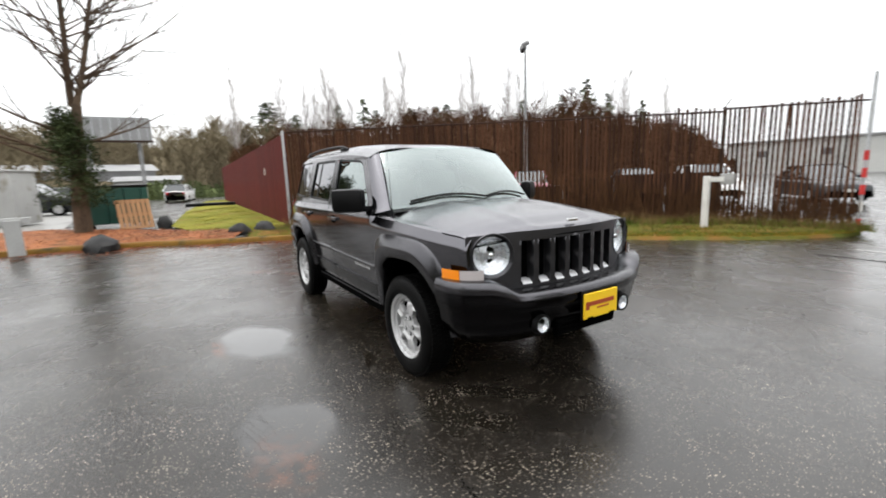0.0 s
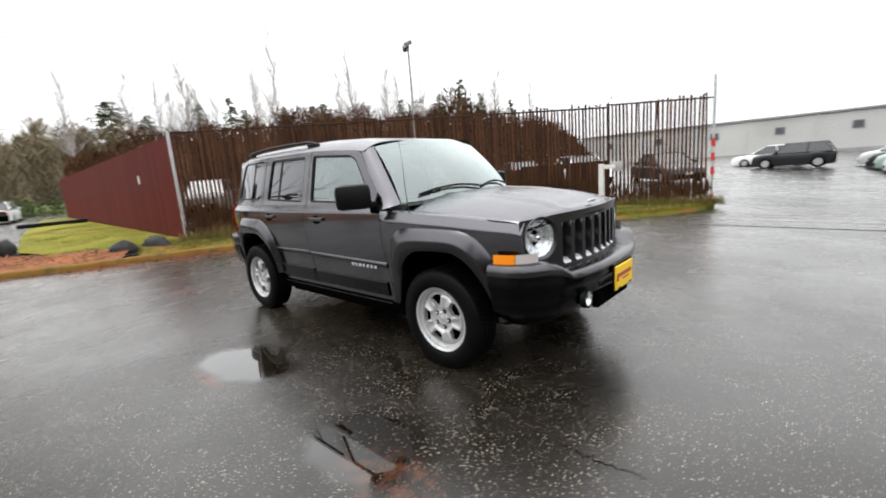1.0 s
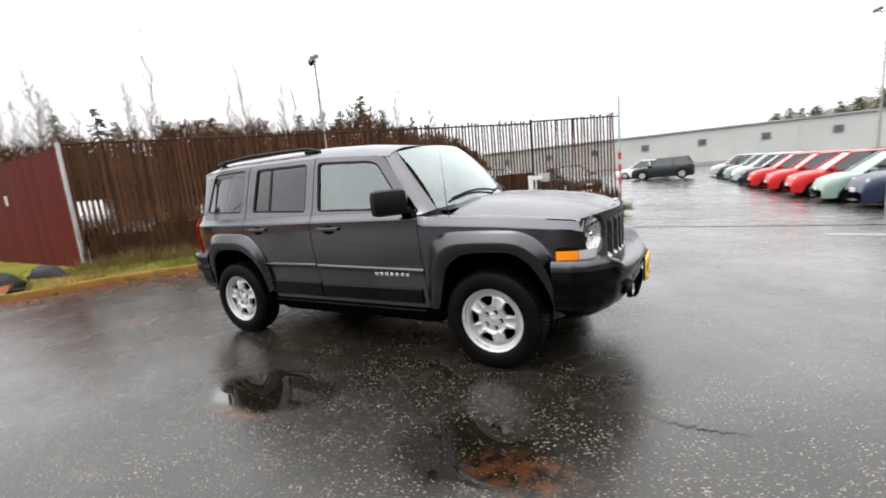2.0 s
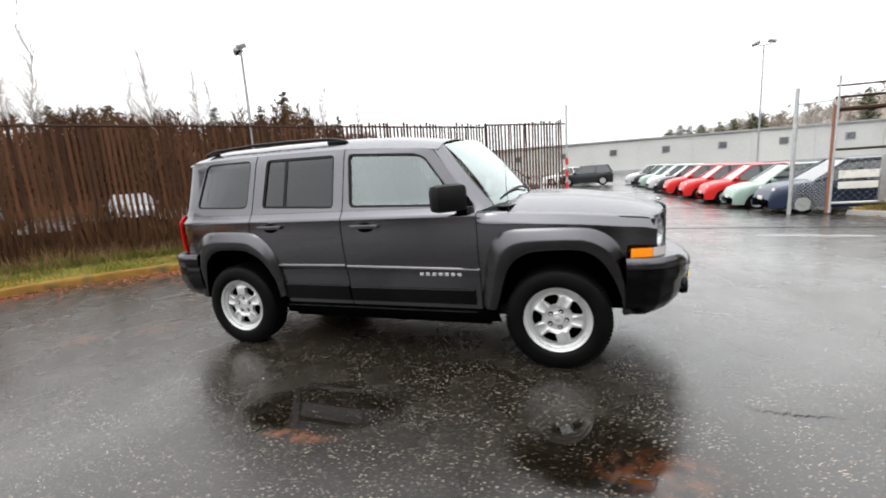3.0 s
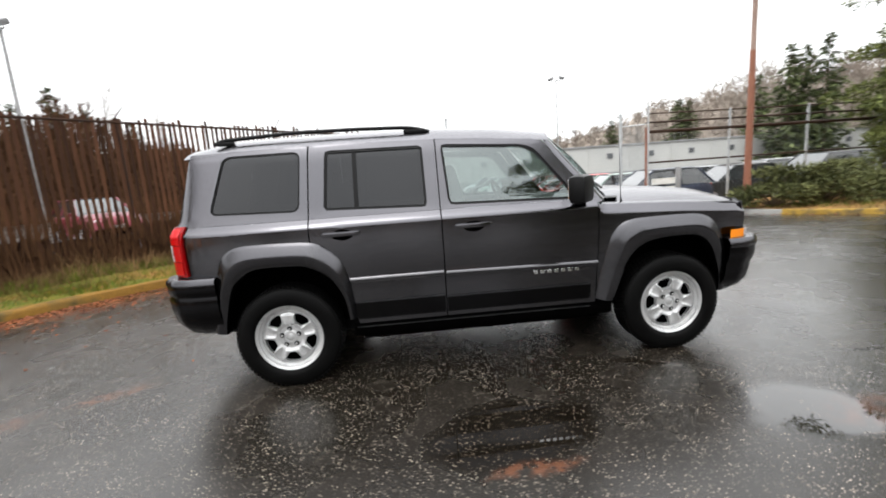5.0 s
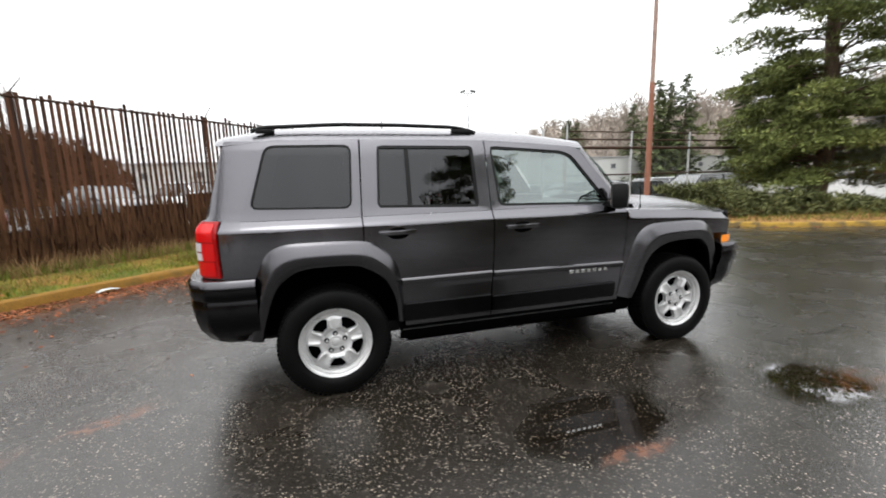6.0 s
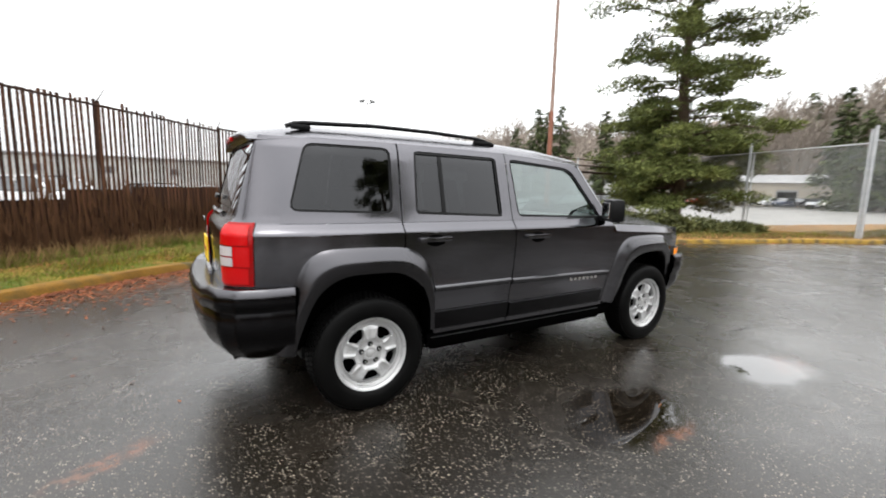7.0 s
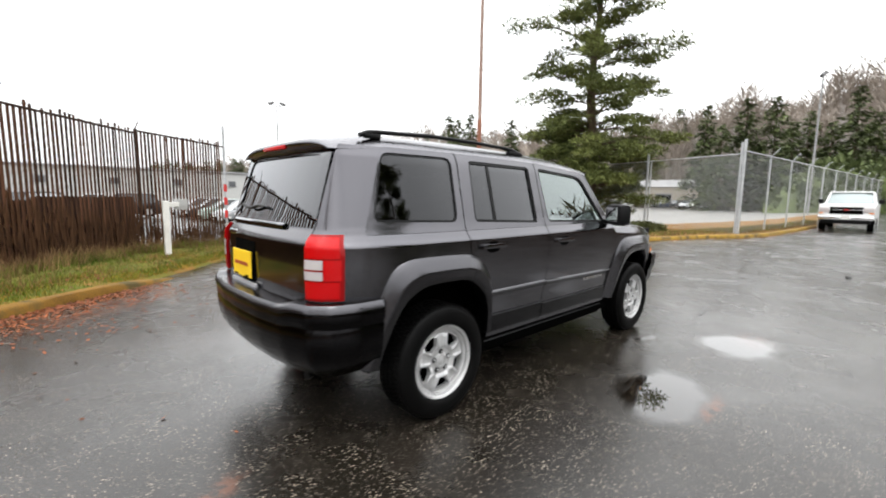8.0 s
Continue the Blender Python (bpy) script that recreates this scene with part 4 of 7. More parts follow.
def build_suv():
    car = thing("suv", (0, 0, 0), "dark grey boxy four-door SUV, wet, parked on the asphalt", "car")
    names = {-1: "right", 1: "left"}
    # near-black boxes behind the shut lines and wheel arches, shade put into their colour
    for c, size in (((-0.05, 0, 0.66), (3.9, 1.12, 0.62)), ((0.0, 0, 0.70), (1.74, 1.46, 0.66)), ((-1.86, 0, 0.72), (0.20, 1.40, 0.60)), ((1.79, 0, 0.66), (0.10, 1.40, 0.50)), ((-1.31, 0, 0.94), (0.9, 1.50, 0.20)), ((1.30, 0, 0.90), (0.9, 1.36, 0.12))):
        part("inner_shade_box", Geo().box(c, size), M_BLACK, car, smooth=False)
    g = Geo()
    g.box((0, 0, 0.31), (3.3, 1.0, 0.14), 0.03)
    g.box((-1.32, 0, 0.36), (0.14, 1.3, 0.14), 0.03)
    g.box((1.32, 0, 0.36), (0.14, 1.3, 0.14), 0.03)
    g.tube((-1.92, -0.42, 0.37), (-1.3, -0.42, 0.35), 0.08, n=14)
    part("underbody", g, M_PLASTIC, car)
    # Wide black pan added to keep light off the ground below the car.
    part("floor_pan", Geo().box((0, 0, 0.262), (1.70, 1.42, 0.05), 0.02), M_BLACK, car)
    g = Geo().tube((-2.02, -0.50, 0.345), (-1.88, -0.47, 0.36), 0.022, n=14)
    part("tailpipe", g, M_PLASTIC, car)

    for s in (-1, 1):
        # front wing
        g = Geo()
        zb = lambda x: max(curve(ARCH_F, x) + 0.03, 0.745) if x > 1.52 else (curve(ARCH_F, x) + 0.03 if x > 0.88 else 0.42)
        side_panel(g, s, 0.803, 1.915, zb, lambda x: curve(HOODLINE, x), 64, 44)
        part("front_wing", g, M_PAINT, car)
        # doors
        g = Geo()
        side_panel(g, s, -0.250, 0.797, lambda x: 0.372, lambda x: 1.108, 24, 56)
        glass_f = rounded([(-0.196, 1.134), (0.690, 1.112), (0.412, 1.470), (0.335, 1.500), (-0.222, 1.538)], 0.035)
        outer = [(-0.250, 1.110), (0.797, 1.110), (0.765, 1.140), (0.475, 1.510), (0.40, 1.533), (0.15, 1.551), (-0.250, 1.573)]
        door = part("front_door", g, M_PAINT, car)
        g = Geo()
        line = opening(g, s, outer, glass_f)
        part("window_frame", g, M_PAINT, door)
        part("window_seal", seal(s, line), M_PLASTIC, door)
        part("window_pane", Geo().fan(line, flank(s, -0.016), 6), M_GLASS, door, "clear front door glass")
        g = Geo().box((-0.05, s * 0.852, 0.995), (0.235, 0.026, 0.032), 0.010)
        g.box((-0.155, s * 0.838, 0.995), (0.03, 0.03, 0.026), 0.006)
        g.box((0.055, s * 0.838, 0.995), (0.03, 0.03, 0.026), 0.006)
        part("door_handle", g, M_PAINT, door)
        part("handle_recess_shade", handle_shade(s, -0.045, 0.988), M_BLACK, door)
        g = Geo()
        low = lambda x: curve(ARCH_R, x) + 0.03 if x < -0.875 else 0.372
        side_panel(g, s, -1.108, -0.258, low, lambda x: 1.108, 44, 56)
        glass_r = rounded([(-1.012, 1.158), (-0.338, 1.134), (-0.342, 1.538), (-0.985, 1.544)], 0.025)
        door = part("rear_door", g, M_PAINT, car)
        g = Geo()
        line = opening(g, s, [(-1.108, 1.110), (-0.258, 1.110), (-0.258, 1.575), (-0.6, 1.581), (-1.085, 1.583)], glass_r)
        part("window_frame", g, M_PAINT, door)
        part("window_seal", seal(s, line), M_PLASTIC, door)
        part("window_pane", Geo().fan(line, flank(s, -0.016), 6), M_TINT, door, "dark privacy glass")
        g = Geo().grid(lambda u, v: flank(s, -0.012)(-0.815 + 0.028 * u + 0.006 * v, lerp(1.156, 1.538, v)), 1, 8)
        part("window_divider", g, M_PLASTIC, door)
        g = Geo().box((-0.905, s * 0.852, 1.005), (0.235, 0.026, 0.032), 0.010)
        g.box((-1.01, s * 0.838, 1.005), (0.03, 0.03, 0.026), 0.006)
        g.box((-0.80, s * 0.838, 1.005), (0.03, 0.03, 0.026), 0.006)
        part("door_handle", g, M_PAINT, door)
        part("handle_recess_shade", handle_shade(s, -0.90, 0.998), M_BLACK, door)
        # rear quarter and corner
        g = Geo()
        low = lambda x: max(curve(ARCH_R, x) + 0.03, 0.70) if x < -1.62 else curve(ARCH_R, x) + 0.03
        side_panel(g, s, -1.80, -1.116, low, lambda x: 1.108, 44, 40)
        glass_q = rounded([(-1.752, 1.176), (-1.166, 1.160), (-1.142, 1.550), (-1.645, 1.548)], 0.05)
        rc = rear_corner(s)
        g.grid(lambda u, v: rc(u, lerp(0.70, 1.575, v)), 12, 110)
        quarter = part("rear_quarter", g, M_PAINT, car)
        g = Geo()
        line = opening(g, s, [(-1.80, 1.110), (-1.116, 1.110), (-1.096, 1.584), (-1.4, 1.580), (-1.640, 1.575), (-1.80, 1.130)], glass_q)
        part("window_frame", g, M_PAINT, quarter)
        part("window_seal", seal(s, line, 0.012), M_PLASTIC, quarter)
        part("window_pane", Geo().fan(line, flank(s, -0.010), 6), M_TINT, quarter, "dark privacy glass")
        # tail lamp
        rc, rd = rear_corner(s, 0.014), rear_corner(s, -0.01)

        def lamp_block(a0, a1, z0, z1, f0, f1, nu=14, nv=8):
            q = Geo()
            q.grid(lambda u, v: f0(lerp(a0, a1, u), lerp(z0, z1, v)), nu, nv)
            for k in (0, 1):
                q.grid(lambda u, v: (f0 if v else f1)(lerp(a0, a1, u), (z0, z1)[k]), nu, 1)
                q.grid(lambda u, v: (f0 if v else f1)((a0, a1)[k], lerp(z0, z1, u)), nv, 1)
            return q

        lamp = part("tail_lamp", lamp_block(0.30, 0.985, 0.79, 1.118, rc, rd), M_REDDARK, car, "bright red tail lamp with two clear blocks")
        for z0, z1 in ((0.802, 0.886), (1.004, 1.106)):
            part("red_cell", lamp_block(0.36, 0.955, z0, z1, rear_corner(s, 0.0175), rc), M_RED, lamp)
        part("red_cell", lamp_block(0.34, 0.585, 0.894, 0.996, rear_corner(s, 0.0175), rc), M_RED, lamp)
        for z0, z1 in ((0.895, 0.938), (0.948, 0.995)):
            part("clear_block", lamp_block(0.60, 0.95, z0, z1, rear_corner(s, 0.019), rc), M_WHITELENS, lamp)
        # A pillar
        def pillar(u, v):
            p = Vector((lerp(0.800, 0.480, v), half_width(0.6, lerp(1.075, 1.515, v)), lerp(1.075, 1.515, v)))
            q = Vector((lerp(0.895, 0.52, v), lerp(0.705, 0.598, v), lerp(1.105, 1.563, v)))
            r = p.lerp(q, u) + Vector((0.012, 0.012, 0)) * math.sin(math.pi * u)
            return (r.x, s * r.y, r.z)

        part("a_pillar", Geo().grid(pillar, 6, 12), M_PAINT, car)
        # flares, sill, mouldings
        g = flare(s, [(0.79, 0.40), (0.806, 0.506), (0.870, 0.80), (0.905, 0.885), (0.985, 0.943), (1.10, 0.958), (1.45, 0.956), (1.57, 0.938), (1.68, 0.865), (1.765, 0.70), (1.80, 0.50), (1.80, 0.38)], [(0.905, 0.38), (0.934, 0.444), (0.99, 0.655), (1.04, 0.74), (1.134, 0.795), (1.25, 0.81), (1.42, 0.812), (1.50, 0.80), (1.59, 0.735), (1.66, 0.62), (1.715, 0.48), (1.725, 0.36)])
        part("front_flare", g, M_FLARE, car, "wide moulded wheel arch flare")
        g = flare(s, [(-1.86, 0.40), (-1.80, 0.595), (-1.715, 0.86), (-1.67, 0.93), (-1.587, 0.972), (-1.45, 0.978), (-1.16, 0.974), (-1.06, 0.955), (-0.955, 0.875), (-0.90, 0.77), (-0.875, 0.60), (-0.865, 0.43)], [(-1.735, 0.38), (-1.72, 0.47), (-1.648, 0.685), (-1.58, 0.77), (-1.488, 0.817), (-1.38, 0.826), (-1.20, 0.823), (-1.12, 0.806), (-1.00, 0.725), (-0.955, 0.64), (-0.925, 0.55), (-0.915, 0.42)])
        part("rear_flare", g, M_FLARE, car, "wide moulded wheel arch flare")
        g = Geo().grid(lambda u, v: (lerp(-0.90, 0.92, u), s * [0.66, 0.735, 0.756, 0.761, 0.738][round(v * 4)], [0.258, 0.273, 0.308, 0.338, 0.368][round(v * 4)]), 20, 4)
        part("sill", g, M_BLACK, car)
        g = Geo()
        g.grid(lambda u, v: flank(s, [0.0, 0.010, 0.013, 0.0][round(v * 3)])(lerp(-0.885, -0.262, u), [0.660, 0.668, 0.692, 0.704][round(v * 3)]), 20, 3)
        g.grid(lambda u, v: flank(s, [0.0, 0.010, 0.013, 0.0][round(v * 3)])(lerp(-0.246, 0.80, u), [0.636, 0.644, 0.668, 0.680][round(v * 3)] + 0.018 * (1 - u)), 20, 3)
        part("door_crease", g, M_PAINT, car)
        # Thin bright strips paint the sky's highlight on crease, cladding and sill.
        g = Geo().grid(lambda u, v: flank(s, [0.0145, 0.0075][round(v)])(lerp(-0.885, -0.262, u), [0.692, 0.700][round(v)]), 20, 1)
        part("moulding_highlight", g, M_HIGHLIGHT, car, smooth=False)
        g = Geo().grid(lambda u, v: flank(s, [0.0145, 0.0075][round(v)])(lerp(-0.246, 0.80, u), [0.668, 0.676][round(v)] + 0.018 * (1 - u)), 20, 1)
        part("moulding_highlight", g, M_HIGHLIGHT, car, smooth=False)
        g = Geo()
        g.grid(lambda u, v: flank(s, [0.0, 0.014, 0.014, 0.0][round(v * 3)])(lerp(-0.870, -0.262, u), [0.400, 0.412, 0.522, 0.528][round(v * 3)]), 20, 3)
        g.grid(lambda u, v: flank(s, [0.0, 0.014, 0.014, 0.0][round(v * 3)])(lerp(-0.246, 0.755, u), [0.400, 0.412, 0.510, 0.516][round(v * 3)]), 20, 3)
        part("door_cladding", g, M_BUMPER, car)
        for x0, x1, z in ((-0.868, -0.262, 0.523), (-0.246, 0.753, 0.511)):
            g = Geo().grid(lambda u, v: flank(s, [0.0145, 0.016, 0.002][round(v * 2)])(lerp(x0, x1, u), z + [0.0, 0.004, 0.007][round(v * 2)]), 20, 2)
            part("cladding_highlight", g, M_HIGHLIGHT, car, smooth=False)
        g = Geo().grid(lambda u, v: (lerp(-0.88, 0.76, u), s * [0.758, 0.769, 0.758][round(v * 2)], [0.339, 0.344, 0.349][round(v * 2)]), 20, 2)
        part("sill_highlight", g, M_HIGHLIGHT, car)
        for k in range(7):
            x = 0.365 + k * 0.048
            part("badge_bar", Geo().box((x, s * (half_width(x, 0.638) + 0.003), 0.632), (0.030, 0.006, 0.024), 0.002), M_CHROME, car, smooth=False)
        # mirror
        turned = Matrix.Rotation(radians(s * 36), 3, "Z")
        g = Geo().box((0.645, s * 0.935, 1.180), (0.115, 0.255, 0.182), 0.045, turned)
        mirror = part("door_mirror", g, M_PLASTIC, car, "black door mirror housing")
        g = Geo().box((0.690, s * 0.835, 1.115), (0.085, 0.11, 0.045), 0.015)
        part("mirror_arm", g, M_PLASTIC, mirror)
        g = Geo().box(Vector((0.645, s * 0.935, 1.182)) + turned @ Vector((-0.058, 0, 0)), (0.006, 0.185, 0.120), 0.002, turned)
        part("mirror_glass", g, M_CHROME, mirror, smooth=False)
        # roof rail
        rail = [(-1.72, s * 0.565, 1.636), (-1.66, s * 0.568, 1.660), (-1.2, s * 0.572, 1.682), (-0.8, s * 0.574, 1.680), (-0.45, s * 0.574, 1.670), (-0.36, s * 0.572, 1.658), (-0.28, s * 0.570, 1.634)]
        g = Geo().path(resample(rail, 30), 0.013, 10)
        g.box((-0.38, s * 0.574, 1.642), (0.15, 0.030, 0.03), 0.010)
        g.box((-1.64, s * 0.568, 1.638), (0.11, 0.030, 0.03), 0.010)
        part("roof_rail", g, M_PLASTIC, car, "black roof rail")
        # head lamp
        f = nose_face()
        cx, cy, cz = f(s * 0.575, 0.88)
        aim = Matrix.Translation((cx, cy, cz)) @ Matrix.Rotation(radians(s * 18), 4, "Z")

        def lamp_ring(prof, d, n=40):
            q = Geo().lathe(prof, n, "x", (d, 0, 0))
            q.v = [tuple(aim @ Vector(p)) for p in q.v]
            return q

        g = lamp_ring([(0.0, -0.056), (0.020, -0.056), (0.045, -0.050), (0.047, -0.044), (0.072, -0.034), (0.074, -0.028), (0.096, -0.014), (0.098, -0.008), (0.112, 0.004)], -0.018)
        lamp = part("head_lamp", g, M_REFLECTOR, car, "round clear headlamp with bright reflector", smooth=30)
        part("bulb_shield", lamp_ring([(0.0, 0.004), (0.012, 0.002), (0.021, -0.008), (0.024, -0.024), (0.024, -0.055)], -0.020, 24), M_CHROME, lamp, "chrome bulb shield")
        rim_at = [2 * math.pi * k / 48 for k in range(48)]
        well = [f(cy + 0.126 * math.cos(q), cz + 0.126 * math.sin(q)) for q in rim_at] + [tuple(aim @ Vector((-0.016, 0.112 * math.cos(q), 0.112 * math.sin(q)))) for q in rim_at]
        part("lamp_well", Geo().add(well, [(k, (k + 1) % 48, 48 + (k + 1) % 48, 48 + k) for k in range(48)]), M_GRILLE, lamp)
        part("lamp_lens", lamp_ring([(0.0, 0.016), (0.05, 0.012), (0.09, 0.003), (0.112, -0.008)], -0.006), M_LENS, lamp)
        part("lamp_bezel", lamp_ring([(0.1255, -0.02), (0.1265, 0.002), (0.130, 0.004), (0.134, -0.002)], 0.0), M_GRILLE, lamp)
        # turn and marker lamp round the corner
        def corner_lamp(a0, a1, d, nu=10):
            def at(u, v):
                a, z = lerp(a0, a1, u), lerp(0.744, 0.812, v)
                q0, q1, q2 = Vector((1.755, 0.776)), Vector((1.925, 0.765)), Vector((1.945, 0.655))
                q = q0 * (1 - a) ** 2 + q1 * 2 * a * (1 - a) + q2 * a * a
                return (q.x + d * (0.3 + a), s * (q.y + d * (1 - a)), z)
            return Geo().grid(at, nu, 4)

        part("marker_lamp", corner_lamp(0.0, 0.42, 0.024), M_AMBER, car, "amber side marker lamp")
        part("turn_lamp", corner_lamp(0.43, 1.0, 0.024), M_WHITELENS, car, "clear turn signal lamp")
        # fog lamp
        fx, fy, fz = 2.150, s * 0.365, 0.478
        g = Geo().lathe([(0.0, -0.03), (0.03, -0.025), (0.046, 0.0)], 28, "x", (fx, fy, fz))
        fog = part("fog_lamp", g, M_REFLECTOR, car, "small round fog lamp")
        part("lamp_lens", Geo().lathe([(0.0, 0.012), (0.03, 0.008), (0.046, 0.0)], 28, "x", (fx, fy, fz)), M_LENS, fog)
        part("lamp_bezel", Geo().lathe([(0.045, -0.03), (0.048, 0.004), (0.058, 0.002), (0.064, -0.03)], 28, "x", (fx, fy, fz)), M_PLASTIC, fog)
        for x in (1.3175, -1.3175):
            wheel(car, x, s, -0.36 if x > 0 else 0.02)

    # roof
    def roof(u, v):
        y = v * 2 - 1
        bow = 1 - y * y
        x = lerp(0.512 + 0.10 * bow, -1.865 - 0.055 * bow, u)
        xe = max(-1.9, min(0.5, x))
        e, c = curve(ROOF_EDGE, xe), curve(ROOF_TOP, x)
        w = half_width(min(xe, 0.5), e)
        return (x, w * y, c - (c - e) * abs(y) ** 6)

    part("roof", Geo().grid(roof, 44, 40), M_WETLITPAINT, car)
    # windscreen
    def screen(u, v):
        y = v * 2 - 1
        bow = 1 - y * y
        p = Vector((0.900 + 0.135 * bow, 0.700 * y, 1.108 + 0.020 * bow))
        q = Vector((0.518 + 0.10 * bow, 0.598 * y, 1.562 + 0.034 * bow))
        r = p.lerp(q, u) + Vector((0.02, 0, 0.015)) * math.sin(math.pi * u)
        return (r.x, r.y, r.z)

    part("windscreen", Geo().grid(screen, 14, 24), M_GLASS, car, "clear wet windscreen reflecting the sky")
    g = Geo().grid(lambda u, v: tuple(Vector(screen(0.0, v)) + Vector((lerp(-0.01, 0.10, u), 0, lerp(-0.012, -0.015, u)))), 3, 24)
    part("cowl", g, M_PLASTIC, car)
    for side, y0, y1 in ((0, -0.55, 0.10), (1, 0.12, 0.62)):
        pts = [Vector(screen(0.055 + 0.06 * math.sin(math.pi * t), (lerp(y0, y1, t) / 0.69 + 1) / 2)) + Vector((0.014, 0, 0.018)) for t in [i / 10 for i in range(11)]]
        part("wiper", Geo().path(pts, 0.009, 6), M_PLASTIC, car, "black wiper blade")
    # bonnet
    def bonnet(u, v):
        y = v * 2 - 1
        bow = 1 - y * y
        x = lerp(0.915 + 0.125 * bow, 1.900 + 0.145 * (1 - abs(y) ** 2.0), u)
        e = curve(HOODLINE, min(x, 1.94)) - 0.002
        dome = curve([(0.9, 0.085), (1.1, 0.105), (1.5, 0.103), (1.75, 0.090), (1.90, 0.070), (2.0, 0.054), (2.06, 0.046)], x)
        z = e + dome * (1 - abs(y) ** 3.2) + 0.010 * max(0, 1 - (abs(y) - 0.42) ** 2 * 400)
        if u > 0.955:
            z -= (u - 0.955) ** 2 * 16
        w = min(0.728, half_width(x, e) - 0.018) + 0.012
        return (x, w * y, z)

    g = Geo().grid(bonnet, 40, 36)
    g.grid(lambda u, v: tuple(Vector(bonnet(1.0, v)) + Vector((-0.03 * u, 0, -0.02 * u))), 1, 36)
    part("bonnet", g, M_WETLITPAINT, car, "wet bonnet with a soft raised middle")
    # Solid black bars along the bonnet edges stand in for the shut lines' shade.
    pts = [Vector(bonnet(1.0, k / 30)) + Vector((0.002, 0, -0.014)) for k in range(31)]
    part("bonnet_gap_shade", Geo().path(pts, 0.007, 6), M_BLACK, car)
    for v in (0.0, 1.0):
        pts = [Vector(bonnet(k / 30, v)) + Vector((0, (v * 2 - 1) * 0.004, 0.0)) for k in range(31)]
        part("bonnet_gap_shade", Geo().path(pts, 0.0055, 6), M_BLACK, car)
    part("badge", Geo().box((2.012, 0.02, 1.047), (0.02, 0.085, 0.018), 0.004), M_CHROME, car, smooth=False)
    # wing tops between bonnet edge and wing
    for s in (-1, 1):
        g = Geo().grid(lambda u, v: (lerp(0.80, 1.915, u), s * lerp(half_width(lerp(0.80, 1.915, u), curve(HOODLINE, lerp(0.80, 1.915, u))), 0.66, v), curve(HOODLINE, lerp(0.80, 1.915, u)) + 0.012 * math.sin(1.6 * min(1, v * 3)) - 0.03 * max(0, v - 0.35)), 30, 6)
        part("wing_top", g, M_WETLITPAINT, car)

    # grille panel with seven slots and two lamp openings
    f = nose_face()
    g = Geo()

    def sheet(y0, y1, z0, z1, nu=6, nv=4):
        g.grid(lambda u, v: f(lerp(y0, y1, u), lerp(z0, z1, v)), nu, nv)

    sheet(-0.43, 0.43, 0.955, 1.012, 24, 3)
    sheet(-0.43, 0.43, 0.640, 0.700, 24, 3)
    slots = [(-0.36 + k * 0.12) for k in range(7)]
    edges = [-0.43] + [e for c in slots for e in (c - 0.042, c + 0.042)] + [0.43]
    for k in range(0, len(edges), 2):
        sheet(edges[k], edges[k + 1], 0.70, 0.955, 3, 8)
    for c in slots:
        for y, d in ((c - 0.042, 1), (c + 0.042, -1)):
            g.grid(lambda u, v: tuple(Vector(f(y, lerp(0.70, 0.955, v))) - Vector((0.055 * u, -0.004 * d * u, 0))), 1, 6)
        g.grid(lambda u, v: tuple(Vector(f(lerp(c - 0.042, c + 0.042, v), 0.955)) - Vector((0.055 * u, 0, 0))), 1, 2)
    for s in (-1, 1):
        rect = resample([(s * 0.43, 0.640), (s * 0.725, 0.640), (s * 0.725, 1.0), (s * 0.43, 1.012)], 64, True)
        circ = []
        for y, z in rect:
            a = math.atan2(z - 0.88, y - s * 0.575)
            circ.append((s * 0.575 + 0.124 * math.cos(a), 0.88 + 0.124 * math.sin(a)))
        mid = [(lerp(p[0], q[0], 0.5), lerp(p[1], q[1], 0.5)) for p, q in zip(rect, circ)]
        g.ring(rect, mid, f)
        g.ring(mid, circ, f)
    grille = part("grille_panel", g, M_GRILLE, car, "dark grille panel with seven upright slots")
    part("grille_mesh", Geo().grid(lambda u, v: tuple(Vector(f(lerp(-0.42, 0.42, u), lerp(0.69, 0.965, v))) - Vector((0.062, 0, 0))), 24, 6), M_BLACK, grille)
    for c in slots:
        g = Geo().grid(lambda u, v: tuple(Vector(f(lerp(c - 0.031, c + 0.031, u), [0.690, 0.697, 0.722, 0.724][round(v * 3)])) + Vector(([0.001, 0.005, -0.022, -0.050][round(v * 3)], 0, 0))), 6, 3)
        part("slot_sill", g, M_SATIN, grille, "bright sloping slot sill")
    g = Geo().grid(lambda u, v: (1.86 + 0.0 * u, lerp(-0.7, 0.7, u), lerp(0.60, 1.0, v)), 6, 4)
    part("lamp_housing", g, M_BLACK, car, smooth=False)

    # bumpers
    prof = [(0.700, -0.16), (0.703, -0.05), (0.698, -0.012), (0.675, 0.0), (0.620, 0.006), (0.585, -0.004), (0.560, -0.022), (0.520, -0.024), (0.455, -0.040), (0.395, -0.085), (0.345, -0.16), (0.33, -0.26)]
    rise = lambda y: 0.048 * min(1.0, max(0.0, (abs(y) - 0.52) / 0.14)) - 0.028 * min(1.0, max(0.0, (0.60 - abs(y)) / 0.1))
    g = bumper([(1.735, 0.828), (1.86, 0.822), (1.95, 0.785), (2.04, 0.69), (2.10, 0.58), (2.145, 0.43), (2.178, 0.24), (2.190, 0.0)], prof, 1, rise)
    fb = part("front_bumper", g, M_BUMPER, car, "dark moulded front bumper")
    prof_t = [(0.705, -0.14), (0.709, -0.04), (0.704, -0.008), (0.690, 0.006), (0.664, 0.013), (0.655, 0.010)]
